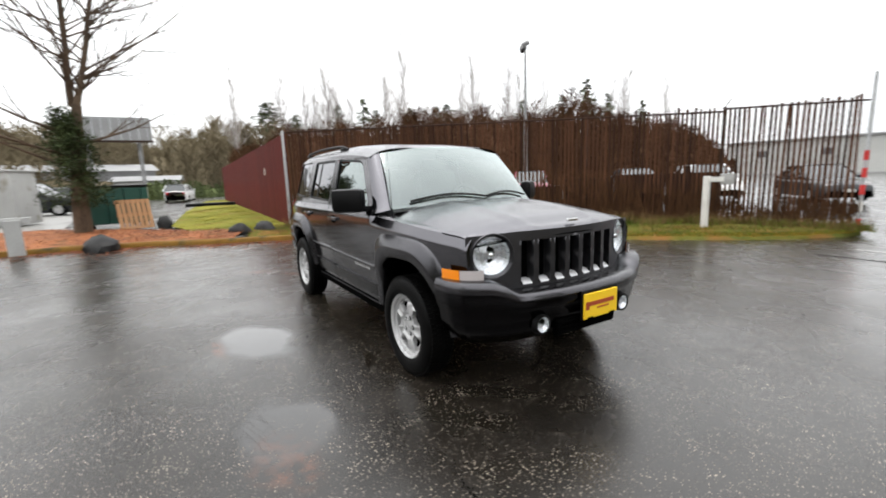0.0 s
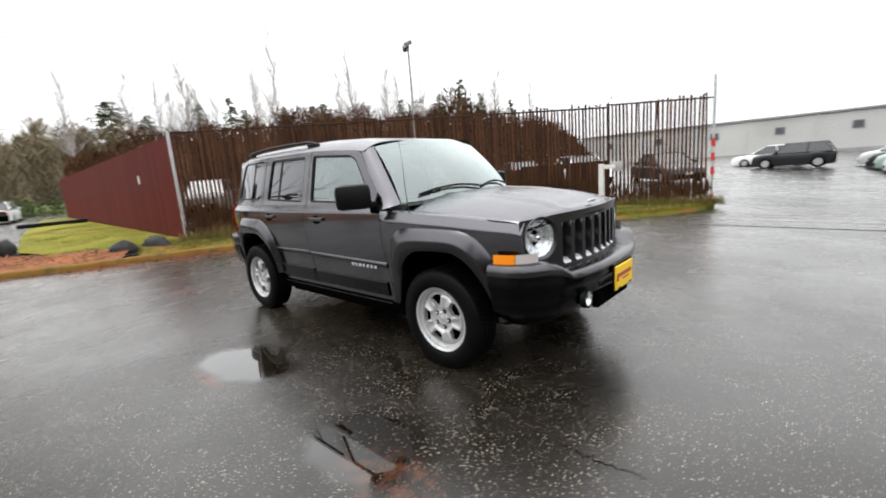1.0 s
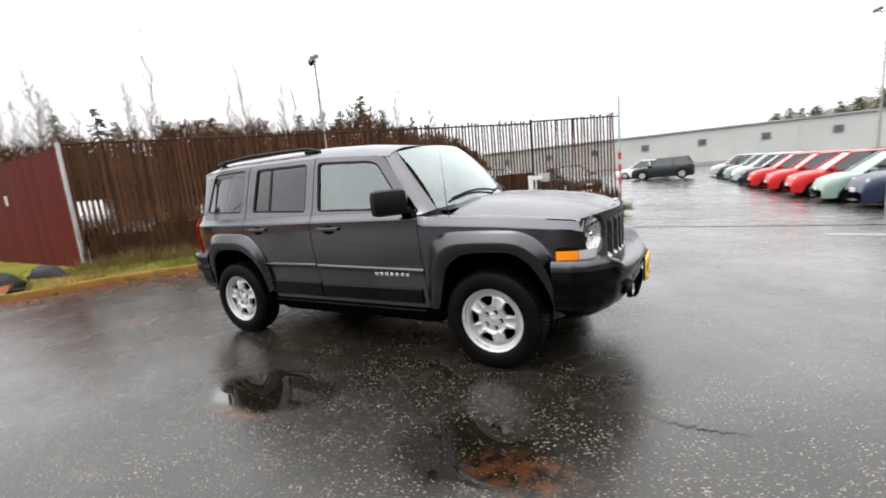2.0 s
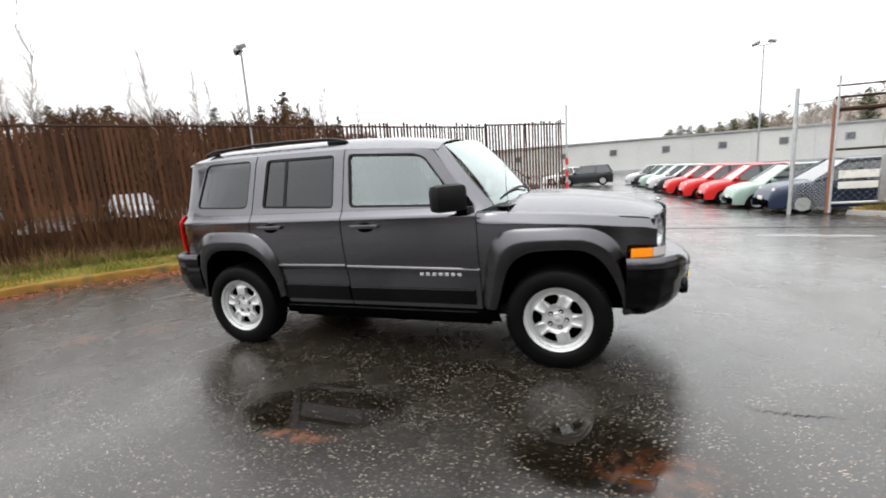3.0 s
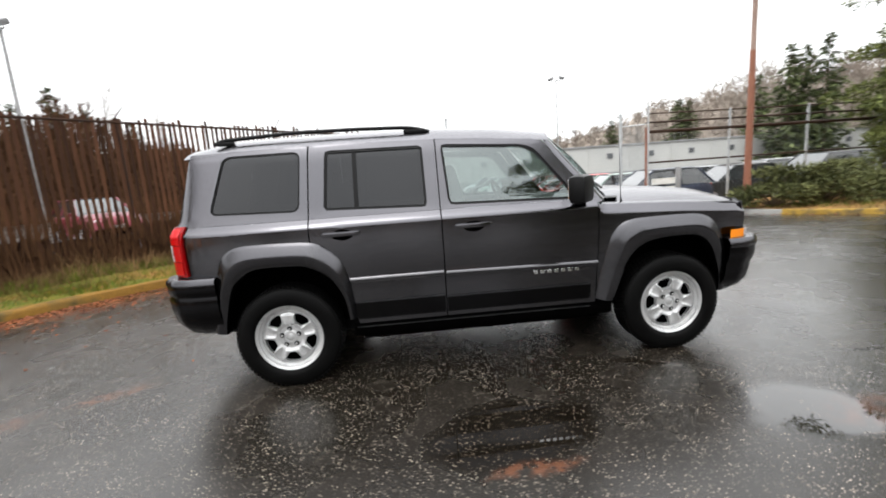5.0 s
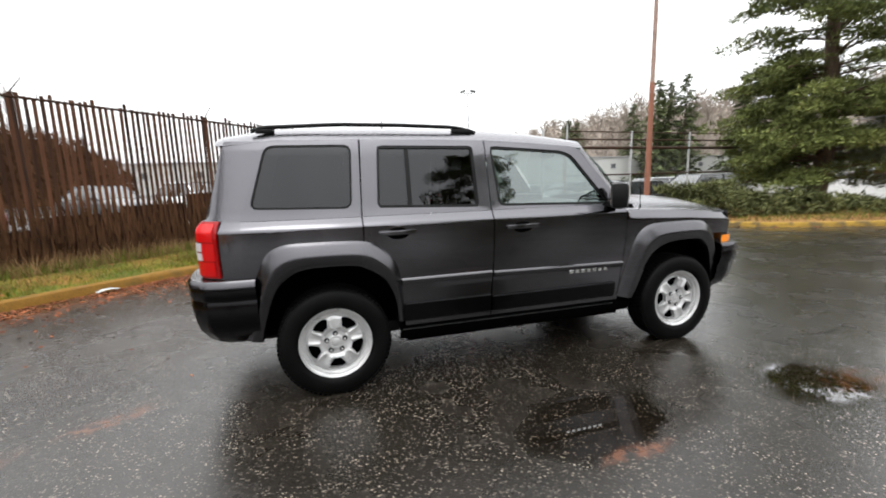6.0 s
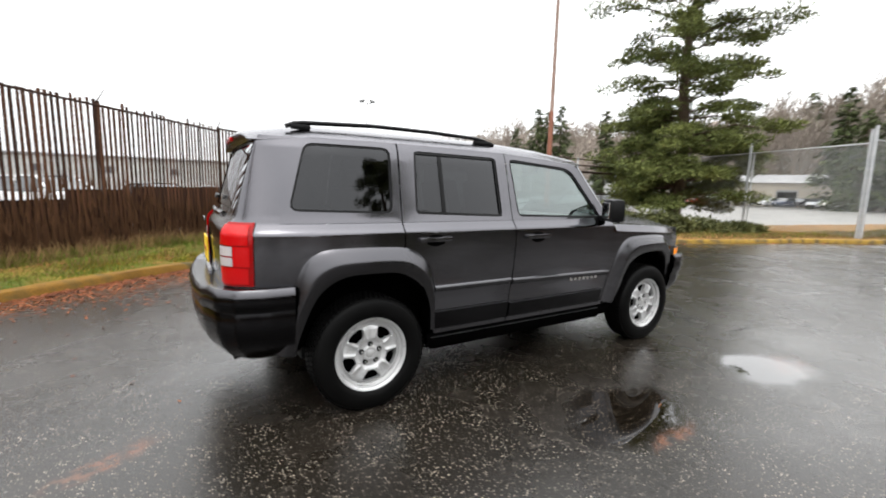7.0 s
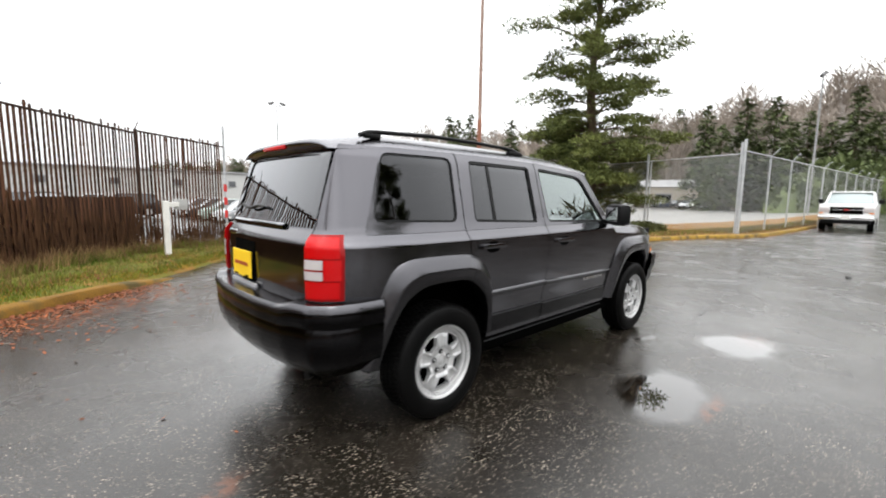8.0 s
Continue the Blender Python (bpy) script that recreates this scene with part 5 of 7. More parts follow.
    part("bumper_cover", bumper([(1.735, 0.830), (1.86, 0.824), (1.95, 0.787), (2.04, 0.692), (2.10, 0.582), (2.146, 0.432), (2.180, 0.242), (2.192, 0.0)], prof_t, 1, rise), M_FLARE, fb, "paint-coloured upper bumper cover")
    g = Geo()
    g.box((2.140, 0, 0.435), (0.05, 0.52, 0.10), 0.015)
    for k in range(3):
        g.box((2.168, 0, 0.405 + k * 0.03), (0.012, 0.48, 0.008), 0.002)
    part("lower_intake", g, M_BLACK, fb, smooth=False)
    plate = part("number_plate", Geo().box((2.212, 0.055, 0.545), (0.012, 0.305, 0.155), 0.004), M_YELLOW, car, "yellow dealer plate with dark red print", smooth=False)
    part("plate_mount", Geo().box((2.202, 0.055, 0.552), (0.012, 0.33, 0.18), 0.006), M_PLASTIC, plate, smooth=False)
    for k, (y, w, z, h) in enumerate([(0.02, 0.235, 0.562, 0.026), (0.035, 0.11, 0.530, 0.010), (-0.105, 0.03, 0.552, 0.05)]):
        part("print_bar", Geo().box((2.2195, y + 0.035, z - 0.003), (0.003, w, h), 0.001), M_PLATETEXT, plate, smooth=False)
    for s in (-1, 1):
        part("plate_clip", Geo().box((2.220, 0.055 + s * 0.10, 0.473), (0.004, 0.05, 0.010), 0.001), M_BLACK, plate, smooth=False)

    # Rear bumper colour is darkened for the shade on its down-turned faces.
    prof = [(0.752, -0.17), (0.760, -0.07), (0.756, -0.015), (0.738, 0.0), (0.700, 0.004), (0.665, 0.003), (0.655, -0.006), (0.645, -0.006), (0.635, 0.000), (0.560, -0.006), (0.520, -0.014), (0.470, -0.030), (0.400, -0.085), (0.360, -0.17)]
    flat = lambda y: 0.02 * min(1.0, max(0.0, (abs(y) - 0.50) / 0.08))
    g = bumper([(-1.745, 0.826), (-1.90, 0.822), (-2.02, 0.79), (-2.11, 0.70), (-2.165, 0.52), (-2.195, 0.28), (-2.205, 0.0)], prof, -1, flat)
    rb = part("rear_bumper", g, M_BUMPER, car, "moulded rear bumper with a step pad, shade darkened into its faces")
    prof_t = [(0.754, -0.17), (0.763, -0.07), (0.760, -0.013), (0.744, 0.004), (0.722, 0.008), (0.716, 0.002)]
    part("bumper_cover", bumper([(-1.745, 0.827), (-1.90, 0.823), (-2.02, 0.791), (-2.11, 0.701), (-2.165, 0.521), (-2.195, 0.281), (-2.205, 0.0)], prof_t, -1, flat), M_FLARE, rb, "paint-coloured top of the bumper")

    # tailgate
    t = tail_face()
    g = Geo()
    g.grid(lambda u, v: t(lerp(-0.592, 0.592, u), lerp(0.70, 1.145, v)), 24, 64)
    hole = rounded([(-0.535, 1.185), (0.535, 1.185), (0.505, 1.530), (-0.505, 1.530)], 0.06)
    a = resample([(-0.592, 1.145), (0.592, 1.145), (0.575, 1.565), (-0.575, 1.565)], 64, True)
    b = resample(hole, 64, True)
    ib = min(range(64), key=lambda i: b[i][0] + b[i][1])
    b = b[ib:] + b[:ib]
    gate = part("tailgate", g, M_PAINT, car)
    g = Geo()
    g.ring(a, b, t)
    part("window_surround", g, M_TINT, gate, "black glass border")
    part("rear_window", Geo().fan(b, tail_face(-0.008), 6), M_TINT, gate, "dark rear window")
    g = Geo().grid(lambda u, v: tuple(Vector(t(lerp(-0.30, 0.52, v), 1.135)) + Vector((-[0.0, 0.016, 0.018, 0.0][round(u * 3)], 0, [-0.012, -0.008, 0.012, 0.022][round(u * 3)]))), 3, 16)
    part("handle_bar", g, M_PAINT, gate)
    # Flat black patch painting the shade of a recess round the plate.
    part("number_recess_shade", Geo().grid(lambda u, v: tail_face(0.003)(lerp(0.02, 0.38, u), lerp(0.785, 1.03, v)), 4, 4), M_BLACK, gate)
    rp = part("number_plate", Geo().box((-2.098, 0.20, 0.885), (0.010, 0.305, 0.165), 0.004), M_YELLOW, car, "yellow dealer plate with dark red print", smooth=False)
    part("print_bar", Geo().box((-2.105, 0.20, 0.885), (0.003, 0.22, 0.022), 0.001), M_PLATETEXT, rp, smooth=False)
    for s in (-1, 1):
        part("plate_clip", Geo().box((-2.105, 0.20 + s * 0.09, 0.812), (0.004, 0.05, 0.010), 0.001), M_BLACK, rp, smooth=False)
    part("badge", Geo().box((-2.098, 0.33, 1.075), (0.008, 0.13, 0.028), 0.004), M_CHROME, gate, smooth=False)
    part("gate_trim", Geo().box((-2.092, 0.19, 0.765), (0.02, 0.40, 0.030), 0.008), M_SATIN, gate)
    q = [Vector(tail_face(0.02)(lerp(0.02, 0.42, k / 8), 1.235 + 0.01 * math.sin(k))) for k in range(9)]
    part("rear_wiper", Geo().path(q, 0.009, 6), M_PLASTIC, gate, "black rear wiper")
    def lip(u, v):
        y = v * 2 - 1
        p, q = Vector(roof(1.0, v)), Vector(tail_face(0.004)(y * 0.575, 1.548))
        c = Vector((min(p.x, q.x) - 0.075, lerp(p.y, q.y, 0.5), lerp(q.z, p.z, 0.72)))
        r = p * (1 - u) ** 2 + c * (2 * u * (1 - u)) + q * u * u
        return (r.x, r.y, r.z)

    part("roof_lip", Geo().grid(lip, 12, 40), M_WETLITPAINT, car)
    m = Vector(lip(0.60, 0.5))
    part("high_brake_lamp", Geo().box((m.x + 0.006, 0, m.z), (0.030, 0.30, 0.024), 0.008), M_RED, car, "red high-level brake lamp")

    # antenna
    g = Geo().path([(1.005, -0.735, 1.06), (1.0, -0.737, 1.10), (0.99, -0.742, 1.40), (0.955, -0.75, 1.86)], [0.010, 0.003, 0.0011, 0.0008], 6)
    part("antenna", g, M_PLASTIC, car, "thin black mast antenna")

    # cabin
    for y in (-0.36, 0.36):
        g = Geo().box((-0.12, y, 1.10), (0.14, 0.48, 0.62), 0.06, Matrix.Rotation(radians(-14), 3, "Y"))
        g.box((-0.23, y, 1.45), (0.09, 0.26, 0.17), 0.04)
        g.tube((-0.21, y - 0.06, 1.30), (-0.22, y - 0.06, 1.42), 0.007, n=6)
        g.tube((-0.21, y + 0.06, 1.30), (-0.22, y + 0.06, 1.42), 0.007, n=6)
        part("seat", g, M_SEAT, car, "grey cloth front seat")
    g = Geo().box((-1.02, 0, 1.06), (0.16, 1.30, 0.55), 0.06, Matrix.Rotation(radians(-14), 3, "Y"))
    for y in (-0.40, 0.0, 0.40):
        g.box((-1.12, y, 1.38), (0.08, 0.24, 0.13), 0.03)
    part("rear_bench", g, M_SEAT, car, "grey cloth rear bench")
    g = Geo().box((0.72, 0, 1.03), (0.42, 1.36, 0.16), 0.05)
    g.box((0.60, 0.36, 1.12), (0.20, 0.34, 0.08), 0.03)
    part("dashboard", g, M_TRIM, car)
    wheel_m = Matrix.Translation((0.40, 0.36, 1.08)) @ Matrix.Rotation(radians(-25), 4, "Y")
    ring = [wheel_m @ Vector((0, 0.18 * math.cos(2 * math.pi * k / 28), 0.18 * math.sin(2 * math.pi * k / 28))) for k in range(29)]
    g = Geo().path(ring, 0.014, 8)
    g.tube(wheel_m @ Vector((0.06, 0, 0)), wheel_m @ Vector((0.0, 0, 0)), 0.05, 0.06, 12)
    for a in (0, 2.2, 4.1):
        g.tube(wheel_m @ Vector((0, 0, 0)), wheel_m @ Vector((0, 0.17 * math.cos(a), 0.17 * math.sin(a))), 0.014, n=6)
    part("steering_wheel", g, M_TRIM, car)
    g = Geo().box((0.62, 0.0, 1.515), (0.03, 0.22, 0.06), 0.012)
    part("rear_view_mirror", g, M_PLASTIC, car)
    part("cabin_floor", Geo().box((-0.4, 0, 0.98), (2.6, 1.30, 0.04)), M_TRIM, car, smooth=False)
    return car


build_suv()


# ---- planting ----
def tuft(g, c, r, flat, n, size, rnd, droop=0.0):
    """A loose clump of n needle blades round c."""
    for _ in range(n):
        while True:
            q = Vector((rnd.uniform(-1, 1), rnd.uniform(-1, 1), rnd.uniform(-1, 1)))
            if q.length < 1:
                break
        p = Vector(c) + Vector((q.x * r, q.y * r, q.z * r * flat))
        d = Vector((q.x + rnd.gauss(0, 0.5), q.y + rnd.gauss(0, 0.5), q.z * 0.6 + rnd.gauss(0.15, 0.4) - droop)).normalized()
        s = size * rnd.uniform(0.6, 1.3)
        w = d.orthogonal().normalized() * s * 0.16
        w = Matrix.Rotation(rnd.uniform(0, 6.28), 3, d) @ w
        g.add([p - w, p + w, p + d * s], [(0, 1, 2)])


def limbs(g, tips, p, d, length, r, depth, rnd, spread=0.5, up=0.15, n=5):
    """Branches that divide and thin out; collects the tips."""
    q = p
    steps = 3
    for k in range(steps):
        d = (d + Vector((rnd.gauss(0, 0.12), rnd.gauss(0, 0.12), rnd.gauss(up * 0.3, 0.08)))).normalized()
        e = q + d * (length / steps)
        g.tube(q, e, r * (1 - 0.22 * k), r * (1 - 0.22 * (k + 1)), n if r > 0.03 else 4 if r > 0.012 else 3, caps=False)
        if depth > 0 and k > 0 or depth > 2:
            for _ in range(rnd.choice((1, 2, 2))):
                side = Matrix.Rotation(rnd.uniform(0, 6.28), 3, d) @ d.orthogonal().normalized()
                nd = (d + side * rnd.uniform(spread * 0.6, spread * 1.5) + Vector((0, 0, up))).normalized()
                limbs(g, tips, e, nd, length * rnd.uniform(0.50, 0.72), r * (1 - 0.22 * (k + 1)) * 0.62, depth - 1, rnd, spread, up, n)
        q = e
    tips.append(q)


def birch_tree(name, at, h, seed, label, mat):
    """A slender far tree: one leader with short steep twigs."""
    rnd = random.Random(seed)
    tree = thing(name, at, label, "tree", "bare trees behind the fence")
    g = Geo()
    pts = [Vector((rnd.gauss(0, 0.045) * k, rnd.gauss(0, 0.045) * k, h * k / 8)) for k in range(9)]
    rs = [0.055 * (1 - k / 8.6) + 0.024 for k in range(9)]
    part("trunk", g.path(pts, rs, 6), mat, tree)
    g, tips = Geo(), []
    for k in range(58):
        t = 0.28 + 0.70 * rnd.random() ** 0.9
        i = min(int(t * 8), 7)
        p = pts[i].lerp(pts[i + 1], t * 8 - i)
        a = rnd.uniform(0, 6.28)
        limbs(g, tips, p, Vector((math.cos(a) * 0.62, math.sin(a) * 0.62, 1.0)).normalized(), h * rnd.uniform(0.14, 0.27) * (1.2 - t), 0.047 * (1.3 - t), 3, rnd, 0.55, 0.22, 3)
    part("crown", g, mat, tree, raw=True)
    return tree


def conifer(name, at, h, seed, label, mat, slim=0.2, blunt=1.0, gap=0.0):
    """A fir built from whorls of drooping boughs; blunt below 1 fills out the shoulders, gap thins single boughs."""
    rnd = random.Random(seed)
    tree = thing(name, at, label, "tree", "dark conifers behind the yard")
    part("trunk", Geo().tube((0, 0, -0.3), (0, 0, h), 0.16, 0.02, 7), M_BARK, tree)
    g = Geo()
    z = h * 0.05
    while z < h * 0.985:
        t = z / h
        reach = h * slim * (1 - t) ** blunt + 0.10
        for _ in range(rnd.choice((5, 6, 7))):
            if rnd.random() < gap:
                continue
            a, length = rnd.uniform(0, 6.28), reach * rnd.uniform(0.55, 1.12)
            out = Vector((math.cos(a), math.sin(a), rnd.uniform(-0.38, 0.02)))
            for k in range(int(7 + length * 9)):
                f = rnd.random() ** 0.7
                p = Vector((0, 0, z)) + out * (length * f) + Vector((rnd.gauss(0, 0.10), rnd.gauss(0, 0.10), rnd.gauss(0, 0.10))) * (0.4 + length * 0.3)
                d = (out + Vector((rnd.gauss(0, 0.6), rnd.gauss(0, 0.6), rnd.gauss(-0.05, 0.35)))).normalized()
                s = h * 0.040 * rnd.uniform(0.6, 1.4) * (1.15 - 0.55 * t)
                w = Vector((-d.y, d.x, rnd.gauss(0, 0.4))).normalized() * s * 0.32
                g.add([p - w, p + w, p + d * s], [(0, 1, 2)])
        z += h * rnd.uniform(0.018, 0.034)
    part("crown", g, mat, tree, raw=True)
    return tree


def big_pine():
    """The tall pine on the island: dense skirts, open layered upper crown."""
    rnd = random.Random(21)
    tree = thing("pine_tree", (17.0, 8.1, 0.0), "tall old pine with dense lower boughs and an open layered crown", "tree")
    h = 14.0
    pts = [Vector((0.12 * math.sin(k * 0.9), 0.08 * math.cos(k), h * k / 12)) for k in range(13)]
    part("trunk", Geo().path([Vector((0, 0, -0.3))] + pts, [0.34] + [0.30 * (1 - k / 13.5) + 0.015 for k in range(13)], 10), M_BARK, tree)
    wood, green = Geo(), Geo()
    z = 0.9
    while z < h - 0.3:
        t = z / h
        reach = curve([(0, 2.8), (0.10, 3.5), (0.28, 3.5), (0.38, 2.8), (0.46, 3.3), (0.60, 3.4), (0.75, 3.1), (0.88, 2.3), (1.0, 0.6)], t)
        count = 6 if t < 0.36 else rnd.choice((3, 4, 4))
        for _ in range(count):
            a = rnd.uniform(0, 6.28)
            length = reach * rnd.uniform(0.55, 1.08)
            i = min(int(t * 12), 11)
            p = pts[i].lerp(pts[i + 1], t * 12 - i)
            rise = rnd.uniform(-0.20, 0.08) if t < 0.36 else rnd.uniform(-0.04, 0.24)
            e = p + Vector((math.cos(a) * length, math.sin(a) * length, rise * length))
            mid = p.lerp(e, 0.55) + Vector((0, 0, 0.10 * length))
            wood.path([p, mid, e], [0.055 * (1.1 - t), 0.035, 0.012], 5)
            for k in range(int(2 + length * 1.3)):
                f = rnd.uniform(0.40, 1.06)
                c = p.lerp(mid, f / 0.55) if f < 0.55 else mid.lerp(e, (f - 0.55) / 0.45)
                c = c + Vector((rnd.gauss(0, 0.26), rnd.gauss(0, 0.26), rnd.gauss(0.05, 0.07)))
                tuft(green, c, rnd.uniform(0.40, 0.78), 0.32, 170, 0.18, rnd, -0.1)
        z += rnd.uniform(0.26, 0.42) if t < 0.36 else rnd.uniform(0.42, 0.70)
    tagged(part("bough_work", wood, M_BARK, tree, raw=True), kind="stuff")
    tagged(part("crown", green, M_PINE, tree, "dull green needle clumps", raw=True), kind="stuff")
    return tree


pine = big_pine()
for x, y, k, turn in ((11.5, -27.0, 1.35, 40), (24.0, -31.0, 0.95, 150), (5.5, -48.0, 1.0, 260)):
    copy_thing(pine, Matrix.Translation((x, y, 0)) @ Matrix.Rotation(radians(turn), 4, "Z") @ Matrix.Diagonal((k, k, k, 1)))

YARD = Vector((1.2, -3.2))


def by_bearing(az, dist):
    return (YARD.x + math.cos(radians(az)) * dist, YARD.y + math.sin(radians(az)) * dist)


FIR = "dark green fir standing beyond the yard"
firs = [conifer("conifer_tree", (0, 0, 0), 12.0, 3, FIR, M_NEEDLE, 0.30, 0.62), conifer("conifer_tree", (0, 0, 0), 12.0, 5, FIR, M_NEEDLE, 0.26, 0.9, 0.08), conifer("conifer_tree", (0, 0, 0), 12.0, 9, FIR, M_NEEDLE, 0.29, 0.8, 0.18)]
# bearing, distance, height of the tip at 80 m, build, width
FIRS = [(167.7, 78, 15.5, 0, 1.45), (127.7, 84, 17.4, 1, 1.0), (159.4, 82, 14.9, 2, 1.0), (164.5, 76, 13.4, 0, 0.9), (156.1, 80, 16.0, 2, 0.9), (154.6, 82, 14.2, 0, 0.8), (150.2, 82, 14.4, 0, 0.9), (146.8, 84, 14.2, 2, 1.0), (145.2, 82, 14.8, 0, 1.1), (135.5, 84, 14.7, 1, 1.1), (130.5, 82, 14.9, 2, 1.1), (125.3, 86, 14.7, 1, 0.9), (121.5, 88, 13.0, 1, 0.9), (48.1, 95, 16.6, 2, 1.0), (46.9, 97, 16.2, 0, 0.8), (45.2, 96, 17.0, 2, 0.9), (39.6, 105, 16.0, 1, 1.0), (19.4, 128, 16.6, 2, 0.9), (16.8, 98, 17.2, 1, 1.0), (15.3, 90, 13.9, 0, 0.9), (13.1, 92, 17.7, 1, 1.1), (10.4, 94, 17.6, 0, 0.9), (8.9, 88, 13.6, 0, 1.0), (7.6, 90, 15.0, 0, 0.8), (5.8, 88, 13.2, 0, 1.0), (4.0, 92, 17.6, 2, 1.0), (2.4, 88, 14.0, 0, 1.0), (0.6, 90, 15.5, 2, 1.0), (81.2, 225, 6.2, 0, 1.5), (80.2, 222, 6.7, 0, 1.3), (79.2, 226, 6.4, 2, 1.5), (78.0, 224, 6.5, 0, 1.5), (76.4, 226, 6.6, 2, 1.4), (75.2, 224, 6.8, 0, 1.4), (73.5, 222, 7.4, 0, 1.3), (72.7, 225, 7.2, 2, 1.3), (64.8, 220, 8.9, 2, 1.2), (57.6, 215, 11.0, 0, 1.1), (56.6, 218, 10.6, 2, 1.1), (50.5, 120, 13.0, 2, 1.0), (315, 45, 24.0, 0, 1.0), (262, 60, 16.0, 0, 1.0)]
def by_tip(az, dist, tip, base, wide, k):
    """The pose of a far tree whose tip, seen from the yard, is as high as one of that height at 80 m."""
    h = (1.9 + (tip - 1.3) * dist / 80) / base
    return Matrix.Translation((*by_bearing(az, dist), -0.6)) @ Matrix.Rotation(k * 1.3, 4, "Z") @ Matrix.Diagonal((h * wide, h * wide, h, 1))


# the copies first, then the three that they were taken from
for k, (az, dist, tip, build, wide) in enumerate(FIRS[3:]):
    copy_thing(firs[build], by_tip(az, dist, tip, 12.0, wide, k))
for az, dist, tip, build, wide in FIRS[:3]:
    firs[build].matrix_basis = by_tip(az, dist, tip, 12.0, wide, 0)

BARE = "slender bare pale tree beyond the fence"
birches = [birch_tree("bare_tree", (0, 0, 0), 16.0, seed, BARE, M_PALEBARK) for seed in (11, 17, 23)]
BIRCHES = [(151.0, 76, 27.2, 0), (141.7, 80, 24.6, 1), (160.8, 78, 24.4, 2), (171.5, 66, 21.5, 0), (166.2, 76, 21.0, 1), (163.4, 80, 20.4, 0), (162.3, 84, 18.0, 1), (159.5, 82, 19.6, 1), (157.9, 80, 17.8, 0), (153.2, 80, 23.0, 2), (143.2, 84, 20.0, 0), (137.2, 82, 22.8, 2), (136.0, 84, 21.0, 0), (133.0, 84, 19.2, 0), (123.5, 84, 19.2, 1), (125.0, 88, 16.5, 2), (118.9, 86, 16.3, 0), (17.5, 126, 12.5, 2), (14.0, 104, 13.0, 0), (8.0, 104, 14.0, 1), (5.0, 102, 15.0, 2), (20.5, 128, 12.5, 0), (22.5, 130, 11.5, 1), (10.5, 108, 13.0, 2), (1.5, 100, 14.0, 0)]
for k, (az, dist, tip, build) in enumerate(BIRCHES[3:]):
    copy_thing(birches[build], by_tip(az, dist, tip, 16.0, 1.0, k))
for az, dist, tip, build in BIRCHES[:3]:
    birches[build].matrix_basis = by_tip(az, dist, tip, 16.0, 1.0, 0)


def far_woods(name, az0, az1, near, far, height, n, mat, label, seed, wide=0.08, base=-0.6, fill=0.80, twigs=90, lump=0.10):
    """A belt of leafless woods: a lumpy mass of fine twigs with single crowns standing out of it."""
    rnd = random.Random(seed)
    g = Geo()

    def core(u, v):
        az, d = lerp(az0, az1, u), lerp(near + 2, far, v)
        x, y = by_bearing(az, d)
        bumpy = 0.85 + 0.40 * noise.noise(Vector((x * lump, y * lump, seed))) + 0.22 * noise.noise(Vector((x * lump * 6, y * lump * 6, seed)))
        return (x, y, base + max(height(az) * fill * math.sin(min(1.0, v * 4.0 + 0.05) * 1.57) * bumpy, 0))

    g.grid(core, 200, 10)
    for _ in range(n):
        az = rnd.uniform(az0, az1)
        d = rnd.uniform(near, far)
        x, y = by_bearing(az, d)
        top = height(az) * (0.82 + 0.34 * noise.noise(Vector((x * lump, y * lump, seed)))) * rnd.uniform(0.80, 1.04)
        r = top * rnd.uniform(0.12, 0.22)
        stem = Vector((x, y, base))
        side = Vector((-math.sin(radians(az)), math.cos(radians(az)), 0))
        g.add([stem - side * 0.010 * top, stem + side * 0.010 * top, stem + side * (rnd.gauss(0, 0.03) * top) + Vector((0, 0, top * 0.98))], [(0, 1, 2)])
        for _ in range(twigs):
            h = rnd.uniform(0.12, 0.92)
            a, t = rnd.uniform(0, 6.28), rnd.uniform(0.0, 0.9) * (1.25 - h)
            p = stem + Vector((math.cos(a) * r * t, math.sin(a) * r * t, top * h))
            e = Vector((math.cos(a) * 0.55, math.sin(a) * 0.55, rnd.uniform(0.4, 1.2))).normalized() * r * rnd.uniform(0.35, 0.95)
            q = p + e
            q.z = min(q.z, base + top * rnd.uniform(0.90, 1.02))
            w = (side + Vector((0, 0, rnd.gauss(0, 0.4)))).normalized() * wide * rnd.uniform(0.4, 1.2)
            g.add([p - w, p + w, q], [(0, 1, 2)])
    return tagged(part(name, g, mat, smooth=False, raw=True), label, "woods", kind="stuff")


far_woods("brush_belt", 111.5, 172, 46, 70, lambda az: curve([(111, 2.5), (113, 5.6), (117, 9.6), (125, 11.2), (150, 11.6), (165, 10.6), (168, 8.4), (172, 7.0)], az), 820, M_TWIG, "thick leafless brown woods beyond the fence", 5, 0.055, -0.6, 0.64, 150)
far_woods("scrub_belt", 166, 196, 68, 98, lambda az: curve([(166, 13.0), (172, 14.5), (176, 13.0), (182, 13.0), (188, 14.0), (196, 14.0)], az), 460, M_OLIVETWIG, "olive brown scrub beyond the far lot", 12, 0.09, -0.6, 0.56, 130)
far_woods("hedge_row", 172, 181, 50, 55, lambda az: 2.6, 60, M_NEEDLE, "low dark hedge along the far road", 14, 0.07, -0.3, 0.7, 70)
